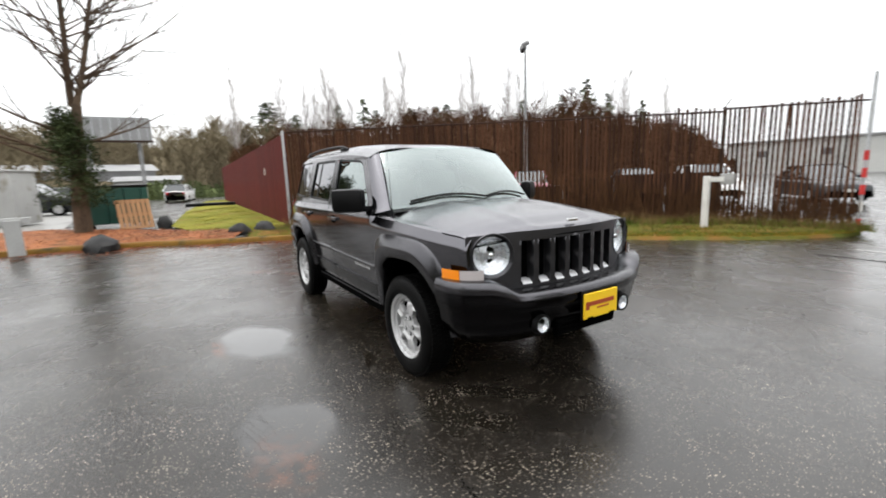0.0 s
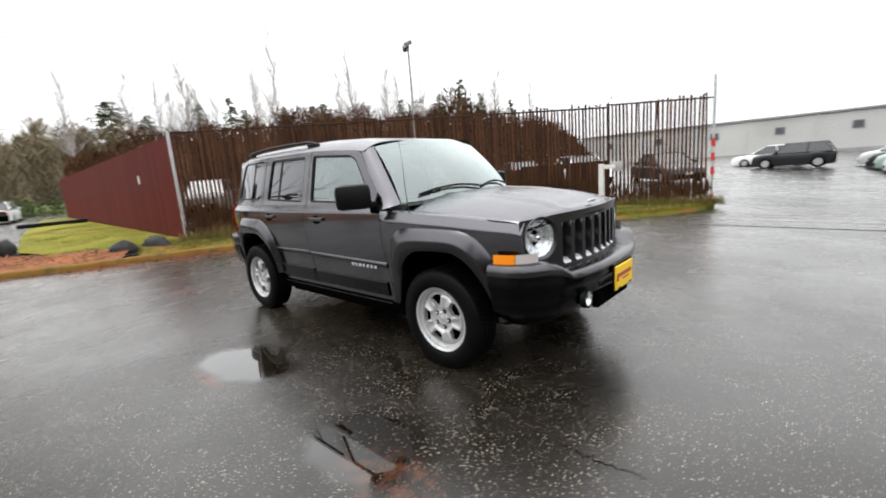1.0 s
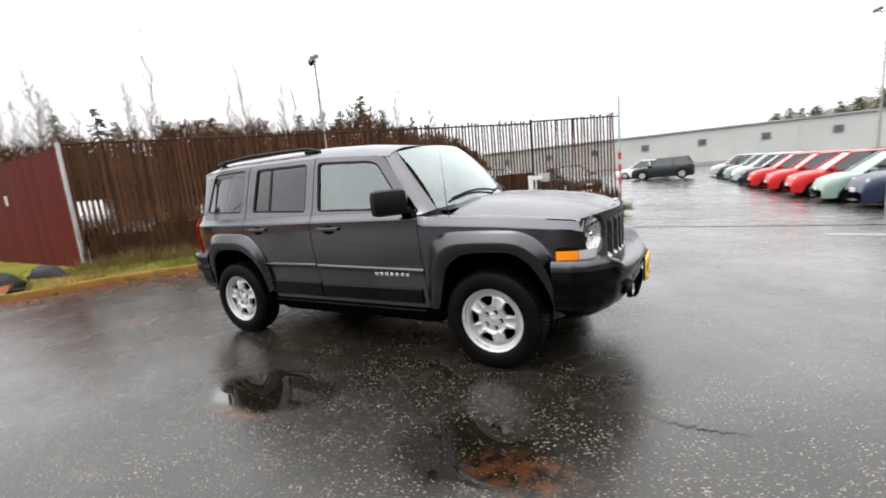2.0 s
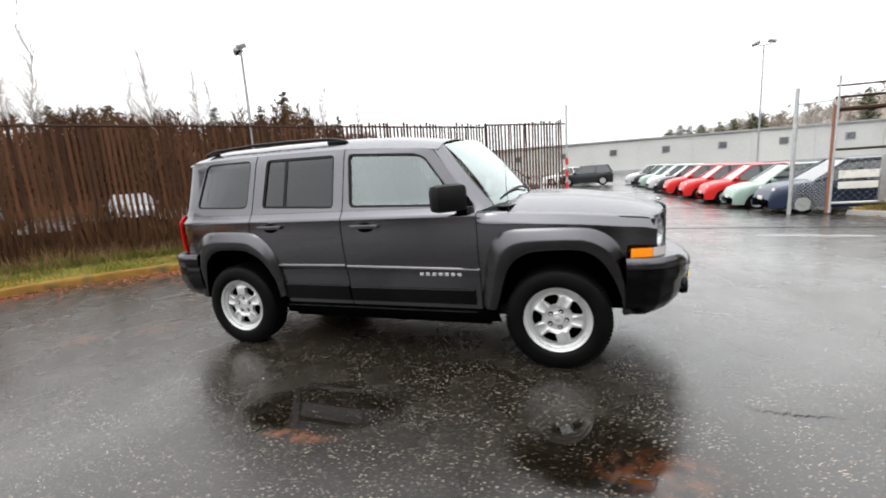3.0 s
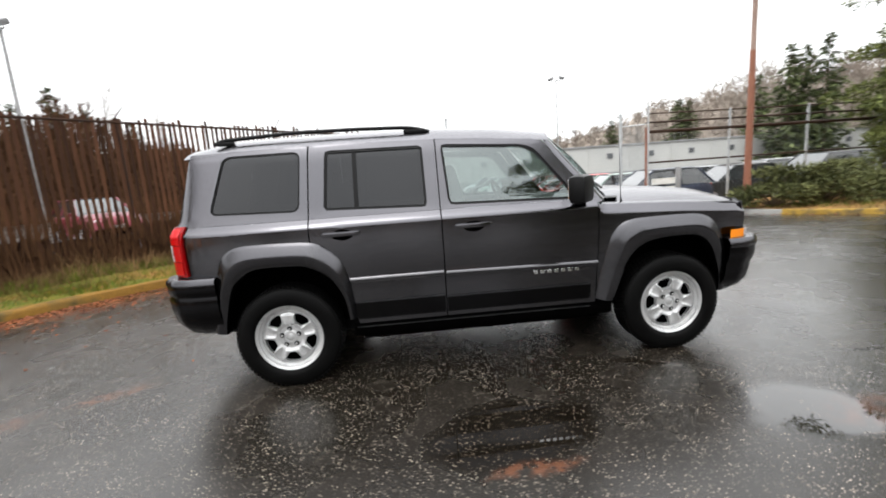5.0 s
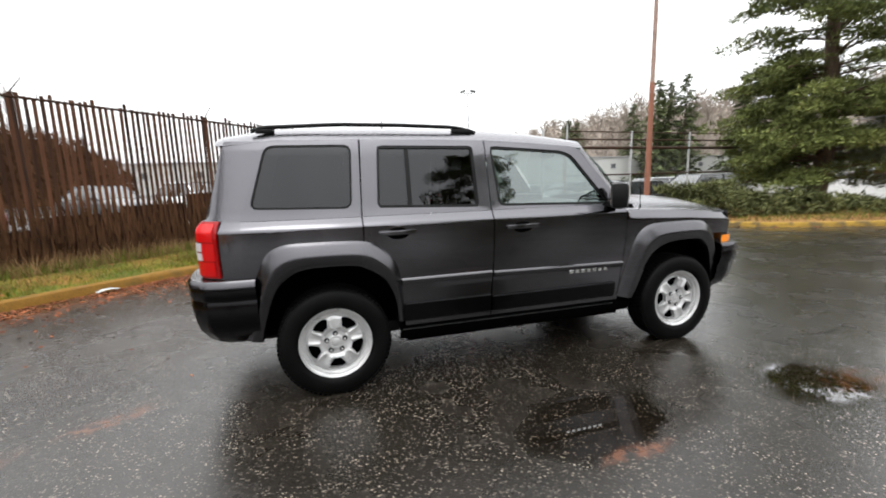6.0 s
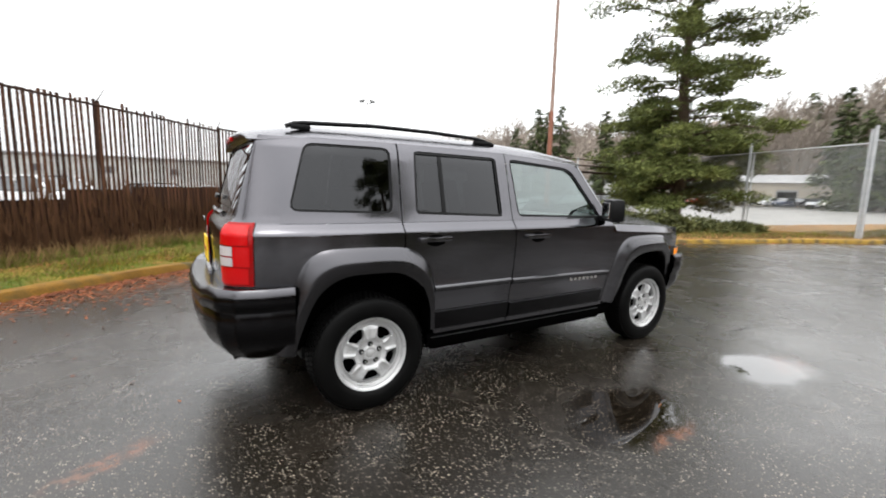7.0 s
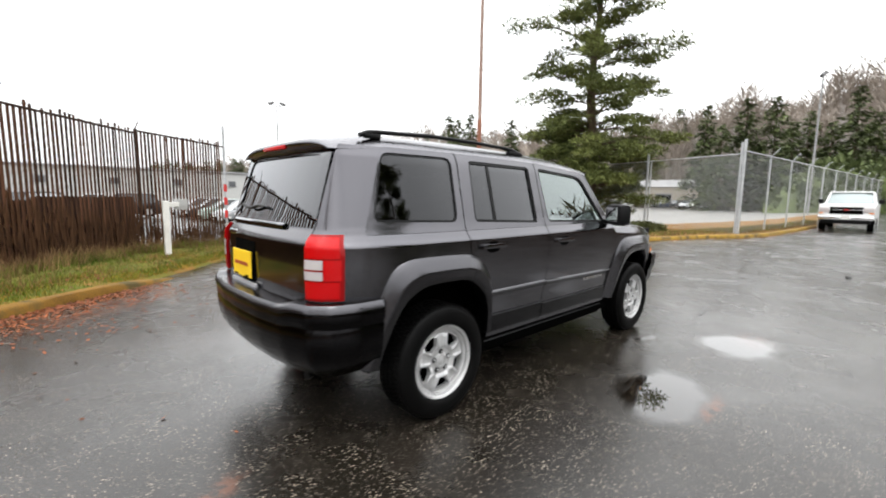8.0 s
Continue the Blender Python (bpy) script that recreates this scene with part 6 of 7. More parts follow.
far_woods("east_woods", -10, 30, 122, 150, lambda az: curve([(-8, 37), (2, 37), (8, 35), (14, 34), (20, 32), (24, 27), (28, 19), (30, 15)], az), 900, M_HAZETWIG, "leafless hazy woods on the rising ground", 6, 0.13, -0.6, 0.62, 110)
far_woods("east_undergrowth", -10, 11, 72, 84, lambda az: curve([(-8, 11.5), (5, 10.5), (9, 8.0), (11, 3.0)], az), 120, M_NEEDLE, "dark green thicket below the woods", 7, 0.30, -0.6, 0.6, 60)
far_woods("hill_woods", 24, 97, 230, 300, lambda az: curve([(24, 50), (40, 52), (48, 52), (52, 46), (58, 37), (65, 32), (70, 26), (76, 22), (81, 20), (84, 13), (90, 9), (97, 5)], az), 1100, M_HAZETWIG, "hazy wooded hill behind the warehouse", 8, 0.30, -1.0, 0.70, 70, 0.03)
far_woods("west_brush", 184, 215, 60, 85, lambda az: curve([(184, 6.0), (200, 6.5), (215, 6.5)], az), 160, M_OLIVETWIG, "low leafless brush beyond the far lot", 9, 0.12)
# South belt stays out of view; added to darken what the SUV's side reflects.
far_woods("unseen_south_woods", 215, 352, 34, 52, lambda az: curve([(215, 5.0), (255, 6.0), (285, 9.5), (320, 13.0), (352, 13.0)], az) + math.sin(az * 0.11), 420, M_TWIG, "unseen dark woods added to the south to darken the car's reflections", 10, 0.12, 0.0)


def spread_bush(at, r, h, seed):
    rnd = random.Random(seed)
    bush = thing("juniper_bush", at, "low spreading dark green juniper shrub", "shrub", "shrubs on the island")
    wood, g = Geo(), Geo()
    for _ in range(26):
        a, d = rnd.uniform(0, 6.28), r * math.sqrt(rnd.random())
        c = Vector((d * math.cos(a), d * math.sin(a), h * (1 - (d / r) ** 2 * 0.7) * rnd.uniform(0.45, 0.95)))
        wood.path([(0, 0, 0), c * 0.5 + Vector((0, 0, 0.08)), c], [0.02, 0.014, 0.006], 4)
        tuft(g, c, rnd.uniform(0.22, 0.42) * r, 0.55, 95, 0.17, rnd, 0.05)
    tagged(part("stem_cluster", wood, M_BARK, bush, raw=True), kind="stuff")
    tagged(part("foliage", g, M_BUSH, bush, raw=True), kind="stuff")


for k, (x, y, r, h) in enumerate([(9.3, 7.3, 0.85, 1.15), (10.4, 6.9, 0.95, 1.2), (11.6, 6.4, 0.85, 0.8), (12.8, 5.8, 0.8, 0.62), (14.0, 5.2, 0.85, 0.55), (15.1, 4.5, 0.7, 0.40), (12.2, 7.9, 1.1, 1.0), (14.6, 7.2, 1.0, 0.75)]):
    spread_bush((x, y, gz(x, y) + 0.12), r, h, 40 + k)


# ---- poles, posts and lamps ----
def utility_pole():
    pole = thing("utility_pole", (10.1, 9.25, -0.3), "tall red-brown timber utility pole on the island", "pole")
    part("shaft", Geo().path([(0, 0, -0.3), (0.005, 0, 2.0), (0.01, 0, 4.7)], [0.105, 0.096, 0.086], 14), M_POLE, pole)
    part("upper_shaft", Geo().path([(0.01, 0, 4.7), (0.012, 0, 4.74), (0.02, 0, 8.0), (0.03, 0.0, 13.0)], [0.086, 0.076, 0.068, 0.056], 14), M_OLDPOLE, pole, "bleached grey-brown upper length")


utility_pole()


def lamp_mast(at, h, label, turn=0.0, heads=2, r=0.11):
    mast = thing("floodlight_mast", at, label, "lamp", "floodlight masts", turn)
    part("mast", Geo().tube((0, 0, -0.5), (0, 0, h - 0.25), r, r * 0.68, 10), M_GREYMETAL, mast)
    part("cross_arm", Geo().tube((-0.5, 0, h - 0.25), (0.5, 0, h - 0.25), 0.045, n=8), M_GREYMETAL, mast)
    for k in range(heads):
        s = -1 if k == 0 else 1
        m = Matrix.Rotation(radians(28), 3, "X") @ Matrix.Rotation(radians(18 * s), 3, "Y")
        g = Geo().box((s * 0.55, -0.08, h - 0.02), (0.62, 0.42, 0.26), 0.05, m)
        head = part("flood_head", g, M_GREYMETAL, mast)
        part("flood_glass", Geo().box(Vector((s * 0.55, -0.08, h - 0.02)) + m @ Vector((0, 0, -0.135)), (0.50, 0.32, 0.012), 0.004, m), M_BLACK, head, smooth=False)


lamp_mast((-18.6, 18.9, -0.6), 10.3, "twin floodlight on a thin steel mast behind the fence", -35)
lamp_mast((15.5, 42.0, -0.6), 11.2, "twin floodlight on a thin steel mast in the car park", -20, r=0.085)
lamp_mast((60.0, 4.4, 0.0), 15.2, "floodlight on a tall mast beside the woods", 20)


def letter_post():
    post = thing("key_box_post", (-1.08, 7.85, -0.02), "white painted post with a small arm and box on the verge", "post")
    part("upright", Geo().box((0, 0, 0.55), (0.11, 0.11, 1.25), 0.008), M_WHITE, post, smooth=False)
    part("arm", Geo().box((0.16, 0.10, 1.10), (0.34, 0.07, 0.10), 0.006, Matrix.Rotation(radians(35), 3, "Z")), M_WHITE, post, smooth=False)
    part("box", Geo().box((0.32, 0.20, 1.10), (0.25, 0.10, 0.23), 0.012, Matrix.Rotation(radians(10), 3, "Z")), M_CABINET, post)


letter_post()


# ---- chain-link fences and the yard gate ----
def chain_panel(g, a, b, z0, z1, cell=0.046, w=0.0055):
    """Zigzag wires from a to b between two heights."""
    a, b = Vector((*a, 0)), Vector((*b, 0))
    d = (b - a).normalized()
    n = int((b - a).length / cell)
    rows = int((z1 - z0) / cell)
    for i in range(n):
        for k in range(rows):
            s = 1 if (i + k) % 2 else -1
            p0 = a + d * (cell * (i + (0.5 - 0.5 * s))) + Vector((0, 0, z0 + k * cell))
            p1 = a + d * (cell * (i + (0.5 + 0.5 * s))) + Vector((0, 0, z0 + (k + 1) * cell))
            t = d * w
            g.add([p0 - t, p0 + t, p1 + t, p1 - t], [(0, 1, 2, 3)])


def mesh_fence(name, line, top, label, spacing=3.0, arms=True, mesh_mat=None, post_mat=None):
    o = Vector((*line[0], 0))
    f = thing(name, (o.x, o.y, 0), label, "fence", kind="structure")
    wires, rails = Geo(), Geo()
    for a, b in zip(line, line[1:]):
        za, zb = gz(*a), gz(*b)
        chain_panel(wires, (a[0] - o.x, a[1] - o.y), (b[0] - o.x, b[1] - o.y), za + 0.12, top)
        rails.tube((a[0] - o.x, a[1] - o.y, top), (b[0] - o.x, b[1] - o.y, top), 0.022, n=7)
        length = (Vector(b) - Vector(a)).length
        for k in range(int(length / spacing) + 1):
            p = Vector(a).lerp(Vector(b), k * spacing / length)
            big = 0.05 if k == 0 else 0.032
            g = Geo().tube((p.x - o.x, p.y - o.y, gz(p.x, p.y) - 0.1), (p.x - o.x, p.y - o.y, top + (0.42 if k == 0 else 0.03)), big, n=10)
            if arms and k:
                g.tube((p.x - o.x, p.y - o.y, top), (p.x - o.x + 0.16, p.y - o.y - 0.26, top + 0.32), 0.014, n=6)
            part("fence_post", g, post_mat or M_GALV, f)
    part("top_rail", rails, post_mat or M_GALV, f)
    tagged(part("mesh_wires", wires, mesh_mat or M_GALV, f, "grey chain-link mesh", raw=True), kind="stuff")
    return f


mesh_fence("chain_fence", [(15.95, 1.45), (48.0, -1.5)], 3.15, "tall grey chain-link fence along the road")
mesh_fence("chain_fence", [(15.98, 1.55), (17.3, 5.4), (18.8, 10.5)], 3.05, "tall grey chain-link fence round the far lot", 3.9, False)
mesh_fence("chain_fence", [(6.75, 10.75), (7.4, 10.35)], 2.55, "short chain-link return at the gateway", 9, False)


def yard_gate():
    gate = thing("yard_gate", (7.42, 10.36, -0.32), "long rusty gate of bars and wire mesh", "gate")
    d = Vector((1, 0.075, 0)).normalized()
    m = Matrix.Rotation(math.atan2(d.y, d.x), 3, "Z")
    length = 9.4
    for name, z, r, mat in (("top_bar", 2.62, 0.055, M_BROWNSTEEL), ("upper_rail", 2.92, 0.03, M_BROWNSTEEL), ("crown_rail", 3.20, 0.022, M_BROWNSTEEL), ("middle_rail", 1.62, 0.030, M_BROWNSTEEL), ("bottom_rail", 0.24, 0.035, M_GALV)):
        part(name, Geo().tube(Vector((0, 0, z)), d * length + Vector((0, 0, z)), r, n=8), mat, gate)
    for k in range(4):
        p = d * (0.02 + k * 3.05)
        part("gate_stile", Geo().tube(p, p + Vector((0, 0, 3.25 if k else 2.75)), 0.04 if k else 0.05, n=10), M_GALV if k else M_POLE, gate)
    part("tall_pipe", Geo().tube((0.04, -0.06, 0), (0.04, -0.06, 3.45), 0.028, n=8), M_GALV, gate)
    g = Geo()
    chain_panel(g, (0, 0), (d.x * length, d.y * length), 0.25, 2.6, 0.085, 0.0028)
    tagged(part("mesh_wires", g, M_GALV, gate, raw=True), kind="stuff")
    part("sign_panel", Geo().box(d * 0.62 + Vector((0, -0.05, 0.98)), (0.86, 0.02, 0.20), 0.004, m), M_WHITE, gate, "blank weathered white sign board", smooth=False)
    part("sign_panel", Geo().box(d * 0.62 + Vector((0, -0.05, 0.70)), (0.86, 0.02, 0.18), 0.004, m), M_WHITE, gate, "blank weathered white sign board", smooth=False)
    part("lock_post", Geo().box(d * 1.15 + Vector((0, -0.06, 0.85)), (0.16, 0.08, 1.15), 0.01, m), M_GREYMETAL, gate)


yard_gate()


# ---- buildings ----
def warehouse():
    b = thing("warehouse", (-30, 72.0, -0.6), "long low pale warehouse with a few small dark windows", "building")
    length, h = 135.0, 5.25
    part("wall", Geo().box((length / 2, 9, h / 2), (length, 18, h)), M_CONCRETE, b, smooth=False)
    part("roof_edge", Geo().box((length / 2, 9, h + 0.10), (length + 0.5, 18.5, 0.24), 0.03), M_GREYMETAL, b, smooth=False)
    part("plinth", Geo().box((length / 2, -0.06, 0.35), (length, 0.12, 0.7)), M_GREYMETAL, b, smooth=False)
    for k in range(16):
        x = 4.6 + k * 7.6
        w = part("window", Geo().box((x, -0.04, 3.55), (1.15, 0.10, 1.0), 0.02), M_GREYMETAL, b, smooth=False)
        part("pane", Geo().box((x, -0.10, 3.55), (0.92, 0.04, 0.78)), M_FARPANE, w, smooth=False)
        part("pilaster", Geo().box((x + 3.8, -0.05, h / 2), (0.28, 0.12, h)), M_CONCRETE, b, smooth=False)


warehouse()


def shed(at, size, turn, mat, label, name="building", doors=2):
    b = thing(name, at, label, "building", turn=turn)
    w, d, h = size
    part("wall", Geo().box((0, 0, h / 2), (w, d, h)), mat, b, smooth=False)
    g = Geo().add([(-w / 2 - 0.4, -d / 2 - 0.4, h), (w / 2 + 0.4, -d / 2 - 0.4, h), (w / 2 + 0.4, d / 2 + 0.4, h), (-w / 2 - 0.4, d / 2 + 0.4, h), (-w / 2 - 0.4, 0, h + d * 0.12), (w / 2 + 0.4, 0, h + d * 0.12)], [(0, 1, 5, 4), (2, 3, 4, 5), (0, 4, 3), (1, 2, 5), (0, 3, 2, 1)])
    part("roof", g, M_GREYMETAL, b, smooth=False)
    for k in range(doors):
        x = -w / 2 + w * (k + 0.7) / (doors + 0.4)
        dr = part("door", Geo().box((x, -d / 2 - 0.05, 1.6), (3.4, 0.12, 3.2), 0.02), M_GREYMETAL, b, smooth=False)
        part("pane", Geo().box((x, -d / 2 - 0.12, 1.5), (3.0, 0.04, 2.7)), M_BLACK, dr, smooth=False)


shed((104.0, 44.0, -0.3), (34, 16, 4.6), -64, M_BEIGE, "beige metal workshop with dark roller doors beyond the lot")
shed((-62.0, -4.2, 0.0), (6.5, 5, 2.1), 84, M_CONCRETE, "low pale building across the far lot", doors=0)
shed((-66.0, -14.0, 0.0), (20, 8, 3.4), 100, M_GREYMETAL, "low grey building under the trees", doors=0)


def billboard():
    b = thing("billboard", (*by_bearing(183.6, 60), 0.0), "back of a large grey roadside billboard on posts", "billboard", turn=87)
    part("panel", Geo().box((0, 0, 8.0), (7.6, 0.4, 2.6), 0.04), M_GREYMETAL, b, smooth=False)
    part("catwalk", Geo().box((0, -0.7, 6.55), (7.8, 0.9, 0.16), 0.02), M_BROWNSTEEL, b, smooth=False)
    for x in (-2.4, 2.4):
        part("support", Geo().tube((x, 0.35, 0), (x, 0.35, 8.8), 0.20, n=10), M_GREYMETAL, b)
    for k in range(9):
        part("brace", Geo().box((-3.4 + k * 0.85, -0.26, 8.0), (0.08, 0.12, 2.5)), M_GALV, b, smooth=False)


billboard()


# ---- parked cars ----
def car_paint(name, colour):
    return surface(name, tuple(c * 0.92 for c in colour), colour, 1.2, 300, (0.25, 0.35), 0.0, 0.0, 0.2, spec=0.22)


P_RED = car_paint("red_car_paint", (0.46, 0.014, 0.014))
P_MINT = car_paint("mint_car_paint", (0.23, 0.305, 0.265))
P_NAVY = car_paint("navy_car_paint", (0.012, 0.020, 0.045))
P_SILVER = car_paint("silver_car_paint", (0.46, 0.47, 0.48))
P_WHITE = car_paint("white_car_paint", (0.76, 0.76, 0.75))
P_DARK = car_paint("black_car_paint", (0.012, 0.013, 0.015))
P_PEWTER = car_paint("pewter_car_paint", (0.085, 0.088, 0.092))
P_WINE = car_paint("wine_car_paint", (0.16, 0.018, 0.03))


def small_wheel(car, x, y, r, s, w=0.19):
    g = Geo().lathe([(r * 0.62, s * w * 0.5), (r * 0.9, s * w * 0.52), (r, s * w * 0.36), (r, -s * w * 0.4), (r * 0.9, -s * w * 0.5)], 28, "y", (x, y, r))
    hub = part("wheel", g, M_RUBBER, car)
    g = Geo().lathe([(r * 0.66, s * w * 0.48), (r * 0.60, s * w * 0.30), (r * 0.2, s * w * 0.34), (0.0, s * w * 0.36)], 28, "y", (x, y, r))
    for k in range(7):
        a = 2 * math.pi * k / 7
        m = Matrix.Rotation(-a, 3, "Y")
        g.box(Vector((x, y + s * w * 0.40, r)) + m @ Vector((r * 0.36, 0, 0)), (r * 0.5, 0.02, r * 0.15), 0, m)
    part("rim", g, M_RIM, hub)


def parked_car(at, turn, paint, label, dims=(3.55, 1.63, 1.49), style="hatch", group="cars parked in the lot"):
    """A closed car: x forwards. Body with arches, glasshouse, roof, lamps, mirrors, wheels."""
    length, width, height = dims
    car = thing("parked_car", at, label, "car", group, turn)
    hw, hl = width / 2, length / 2
    belt = height * 0.60
    wr = 0.30 if height < 1.6 else 0.35
    xf, xr = hl - length * 0.19, -hl + length * 0.175
    if style == "hatch":
        deck = [(-hl, belt * 0.88), (-hl * 0.94, belt * 1.03), (0, belt * 1.05), (hl * 0.42, belt * 1.04), (hl * 0.70, belt * 0.98), (hl * 0.88, belt * 0.88), (hl * 0.97, belt * 0.70), (hl, belt * 0.48)]
        cab = (-hl * 0.97, -hl * 0.70, hl * 0.10, hl * 0.50)
    elif style == "suv":
        deck = [(-hl, belt * 0.95), (-hl * 0.95, belt * 1.02), (hl * 0.4, belt * 1.03), (hl * 0.85, belt * 0.94), (hl * 0.97, belt * 0.85), (hl, belt * 0.6)]
        cab = (-hl * 0.97, -hl * 0.80, hl * 0.12, hl * 0.44)
    else:
        deck = [(-hl, belt * 0.80), (-hl * 0.94, belt * 1.02), (-hl * 0.6, belt * 1.04), (hl * 0.36, belt * 1.02), (hl * 0.85, belt * 0.84), (hl * 0.97, belt * 0.72), (hl, belt * 0.5)]
        cab = (-hl * 0.72, -hl * 0.34, hl * 0.10, hl * 0.46)

    def low(x):
        for c in (xf, xr):
            if abs(x - c) < wr * 1.18:
                return 0.20 + math.sqrt(max(0.0, (wr * 1.18) ** 2 - (x - c) ** 2)) * 0.98
        return 0.20

    ends = lambda x: (1 - max(0.0, abs(x) / hl - 0.62) ** 2.2 * 1.7)

    def shell(u, v):
        x = lerp(-hl, hl, u)
        top = curve(deck, x)
        bot = low(x)
        w = hw * ends(x)
        t = v * 2 - 1
        prof = [(1.0, bot - 0.02, 0.80), (0.9, bot, 0.985), (0.78, lerp(bot, top, 0.35), 1.0), (0.62, lerp(bot, top, 0.72), 0.985), (0.45, lerp(bot, top, 0.93), 0.93), (0.25, top, 0.72), (0.0, top + 0.025, 0.0)]
        a = abs(t)
        xs = [p[0] for p in reversed(prof)]
        return (x, math.copysign(w * float(np.interp(a, xs, [p[2] for p in reversed(prof)])), t), float(np.interp(a, xs, [p[1] for p in reversed(prof)])))

    part("body", Geo().grid(shell, 56, 20), paint, car, smooth=50)
    part("underside", Geo().box((0, 0, 0.32), (length * 0.9, width * 0.82, 0.28)), M_BLACK, car, smooth=False)
    x0, x1, x2, x3 = cab

    def house(u, v, d=0.0):
        a, b = lerp(x0, x3, u), lerp(x1, x2, u)
        t = v * 2 - 1
        rise = min(1.0, (1 - abs(t)) * 2.6) if abs(t) > 0.6 else 1.0
        z = lerp(belt * 1.0, height - 0.05, rise) + (0.03 * (1 - (t / 0.6) ** 2) if abs(t) < 0.6 else 0) + d
        w = lerp(hw * 0.93, hw * 0.72, rise) + d
        x = lerp(a, b, rise)
        return (x, math.copysign(w, t) if abs(t) > 0.6 else w * t / 0.6, z)

    g = Geo()
    g.grid(lambda u, v: house(u, v), 14, 20)
    for e in (0.0, 1.0):
        g.grid(lambda u, v: tuple(Vector(house(e, 0.5 - 0.5 * v)).lerp(Vector(house(e, 0.5 + 0.5 * v)), u)), 10, 10)
    part("glasshouse", g, M_TINTFAR, car, "dark windows")
    part("roof", Geo().grid(lambda u, v: house(lerp(0.0, 1.0, u), lerp(0.20, 0.80, v), 0.012), 12, 12), paint, car)
    for e in (0.0, 0.42, 1.0):
        for s in (0.0, 1.0):
            pts = [Vector(house(e, abs(s - k / 20), 0.008)) for k in range(5)]
            part("pillar", Geo().path(pts, 0.030, 6), paint, car)
    for s in (-1, 1):
        for x in (xf, xr):
            small_wheel(car, x, s * (hw - 0.10), wr, s)
        c = hl * 0.90
        part("head_lamp", Geo().lathe([(0.0, 0.03), (0.07, 0.02), (0.10, -0.02)], 16, "x", (hl * 0.93, s * hw * 0.68 * ends(hl * 0.9), belt * 0.74)), M_WHITELENS, car)
        part("tail_lamp", Geo().box((-hl * 0.965, s * hw * 0.74 * ends(hl * 0.93), belt * 0.86), (0.08, 0.16, 0.20), 0.03), M_RED, car)
        part("door_mirror", Geo().box((x3 - 0.18, s * (hw + 0.06), belt * 1.08), (0.12, 0.17, 0.12), 0.03), paint, car)
    part("front_grille", Geo().box((hl * 0.985, 0, belt * 0.42), (0.05, width * 0.55, 0.14), 0.02), M_BLACK, car)
    part("number_plate", Geo().box((hl * 1.0, 0, belt * 0.52), (0.03, 0.34, 0.11), 0.004), M_WHITE, car, smooth=False)
    return car



lot = [(7.85, 14.0, P_MINT, "pale mint green small hatchback in the lot", "hatch"), (7.55, 16.5, P_RED, "bright red small hatchback in the lot", "hatch"), (7.25, 19.0, P_RED, "bright red small hatchback in the lot", "hatch"), (6.95, 21.5, P_RED, "bright red small hatchback in the lot", "hatch"), (6.85, 24.0, P_DARK, "black hatchback with wet roof", "hatch"), (6.7, 26.6, P_SILVER, "silver grey hatchback in the lot", "hatch"), (6.5, 29.2, P_MINT, "pale green hatchback in the lot", "hatch"), (6.3, 31.8, P_DARK, "dark grey hatchback in the lot", "hatch"), (6.0, 34.4, P_SILVER, "silver grey hatchback in the lot", "hatch")]
parked_car((8.25, 11.55, gz(8.25, 11.55)), 180, P_NAVY, "navy blue small hatchback with bright wheels", (3.9, 1.66, 1.5))
for x, y, paint, label, style in lot:
    parked_car((x, y, gz(x, y)), 180, paint, label, style=style)
for k, (x, y, paint, label, style, dims, turn) in enumerate([
    (12.6, 13.3, P_DARK, "black compact car behind the gate mesh", "hatch", (3.9, 1.7, 1.5), 180),
    (12.9, 16.4, P_SILVER, "silver compact car behind the gate mesh", "hatch", (3.9, 1.7, 1.5), 180),
    (13.4, 19.4, P_WHITE, "white saloon behind the gate mesh", "saloon", (4.5, 1.78, 1.45), 180),
    (16.9, 13.6, P_DARK, "large black SUV behind the gate mesh", "suv", (4.9, 1.95, 1.75), 180),
    (17.6, 17.5, P_SILVER, "grey estate behind the gate mesh", "suv", (4.5, 1.8, 1.6), 180),
    (1.15, 33.0, P_DARK, "black estate car standing across the lot", "suv", (4.1, 1.75, 1.6), 176),
    (-0.3, 36.6, P_WHITE, "white saloon standing across the lot", "saloon", (4.6, 1.8, 1.45), 178),
    (-18.6, 10.6, P_PEWTER, "pewter grey saloon seen through the fence slats", "saloon", (4.6, 1.8, 1.45), -35),
    (-12.0, 13.0, P_WINE, "wine red hatchback seen through the fence slats", "hatch", (4.2, 1.75, 1.5), -40),
    (-9.8, 18.2, P_PEWTER, "pewter grey saloon seen through the fence slats", "saloon", (4.6, 1.8, 1.45), -40),
    (-6.2, 18.0, P_WHITE, "white hatchback seen through the fence slats", "hatch", (4.2, 1.75, 1.5), -45),
    (-3.0, 20.5, P_DARK, "black saloon seen through the fence slats", "saloon", (4.6, 1.8, 1.45), -50),
    (-20.0, 5.4, P_PEWTER, "grey van-like car seen through the fence slats", "suv", (4.6, 1.85, 1.75), -30),
    (-27.0, -8.3, P_DARK, "black SUV parked by the trees", "suv", (4.7, 1.9, 1.75), 75),
    (-33.0, -7.7, P_SILVER, "silver car parked by the trees", "hatch", (4.3, 1.8, 1.5), 100),
    (-40.0, -1.4, P_WHITE, "white estate car on the far road", "suv", (4.6, 1.8, 1.5), 170),
]):
    parked_car((x, y, gz(x, y)), turn, paint, label, dims, style)
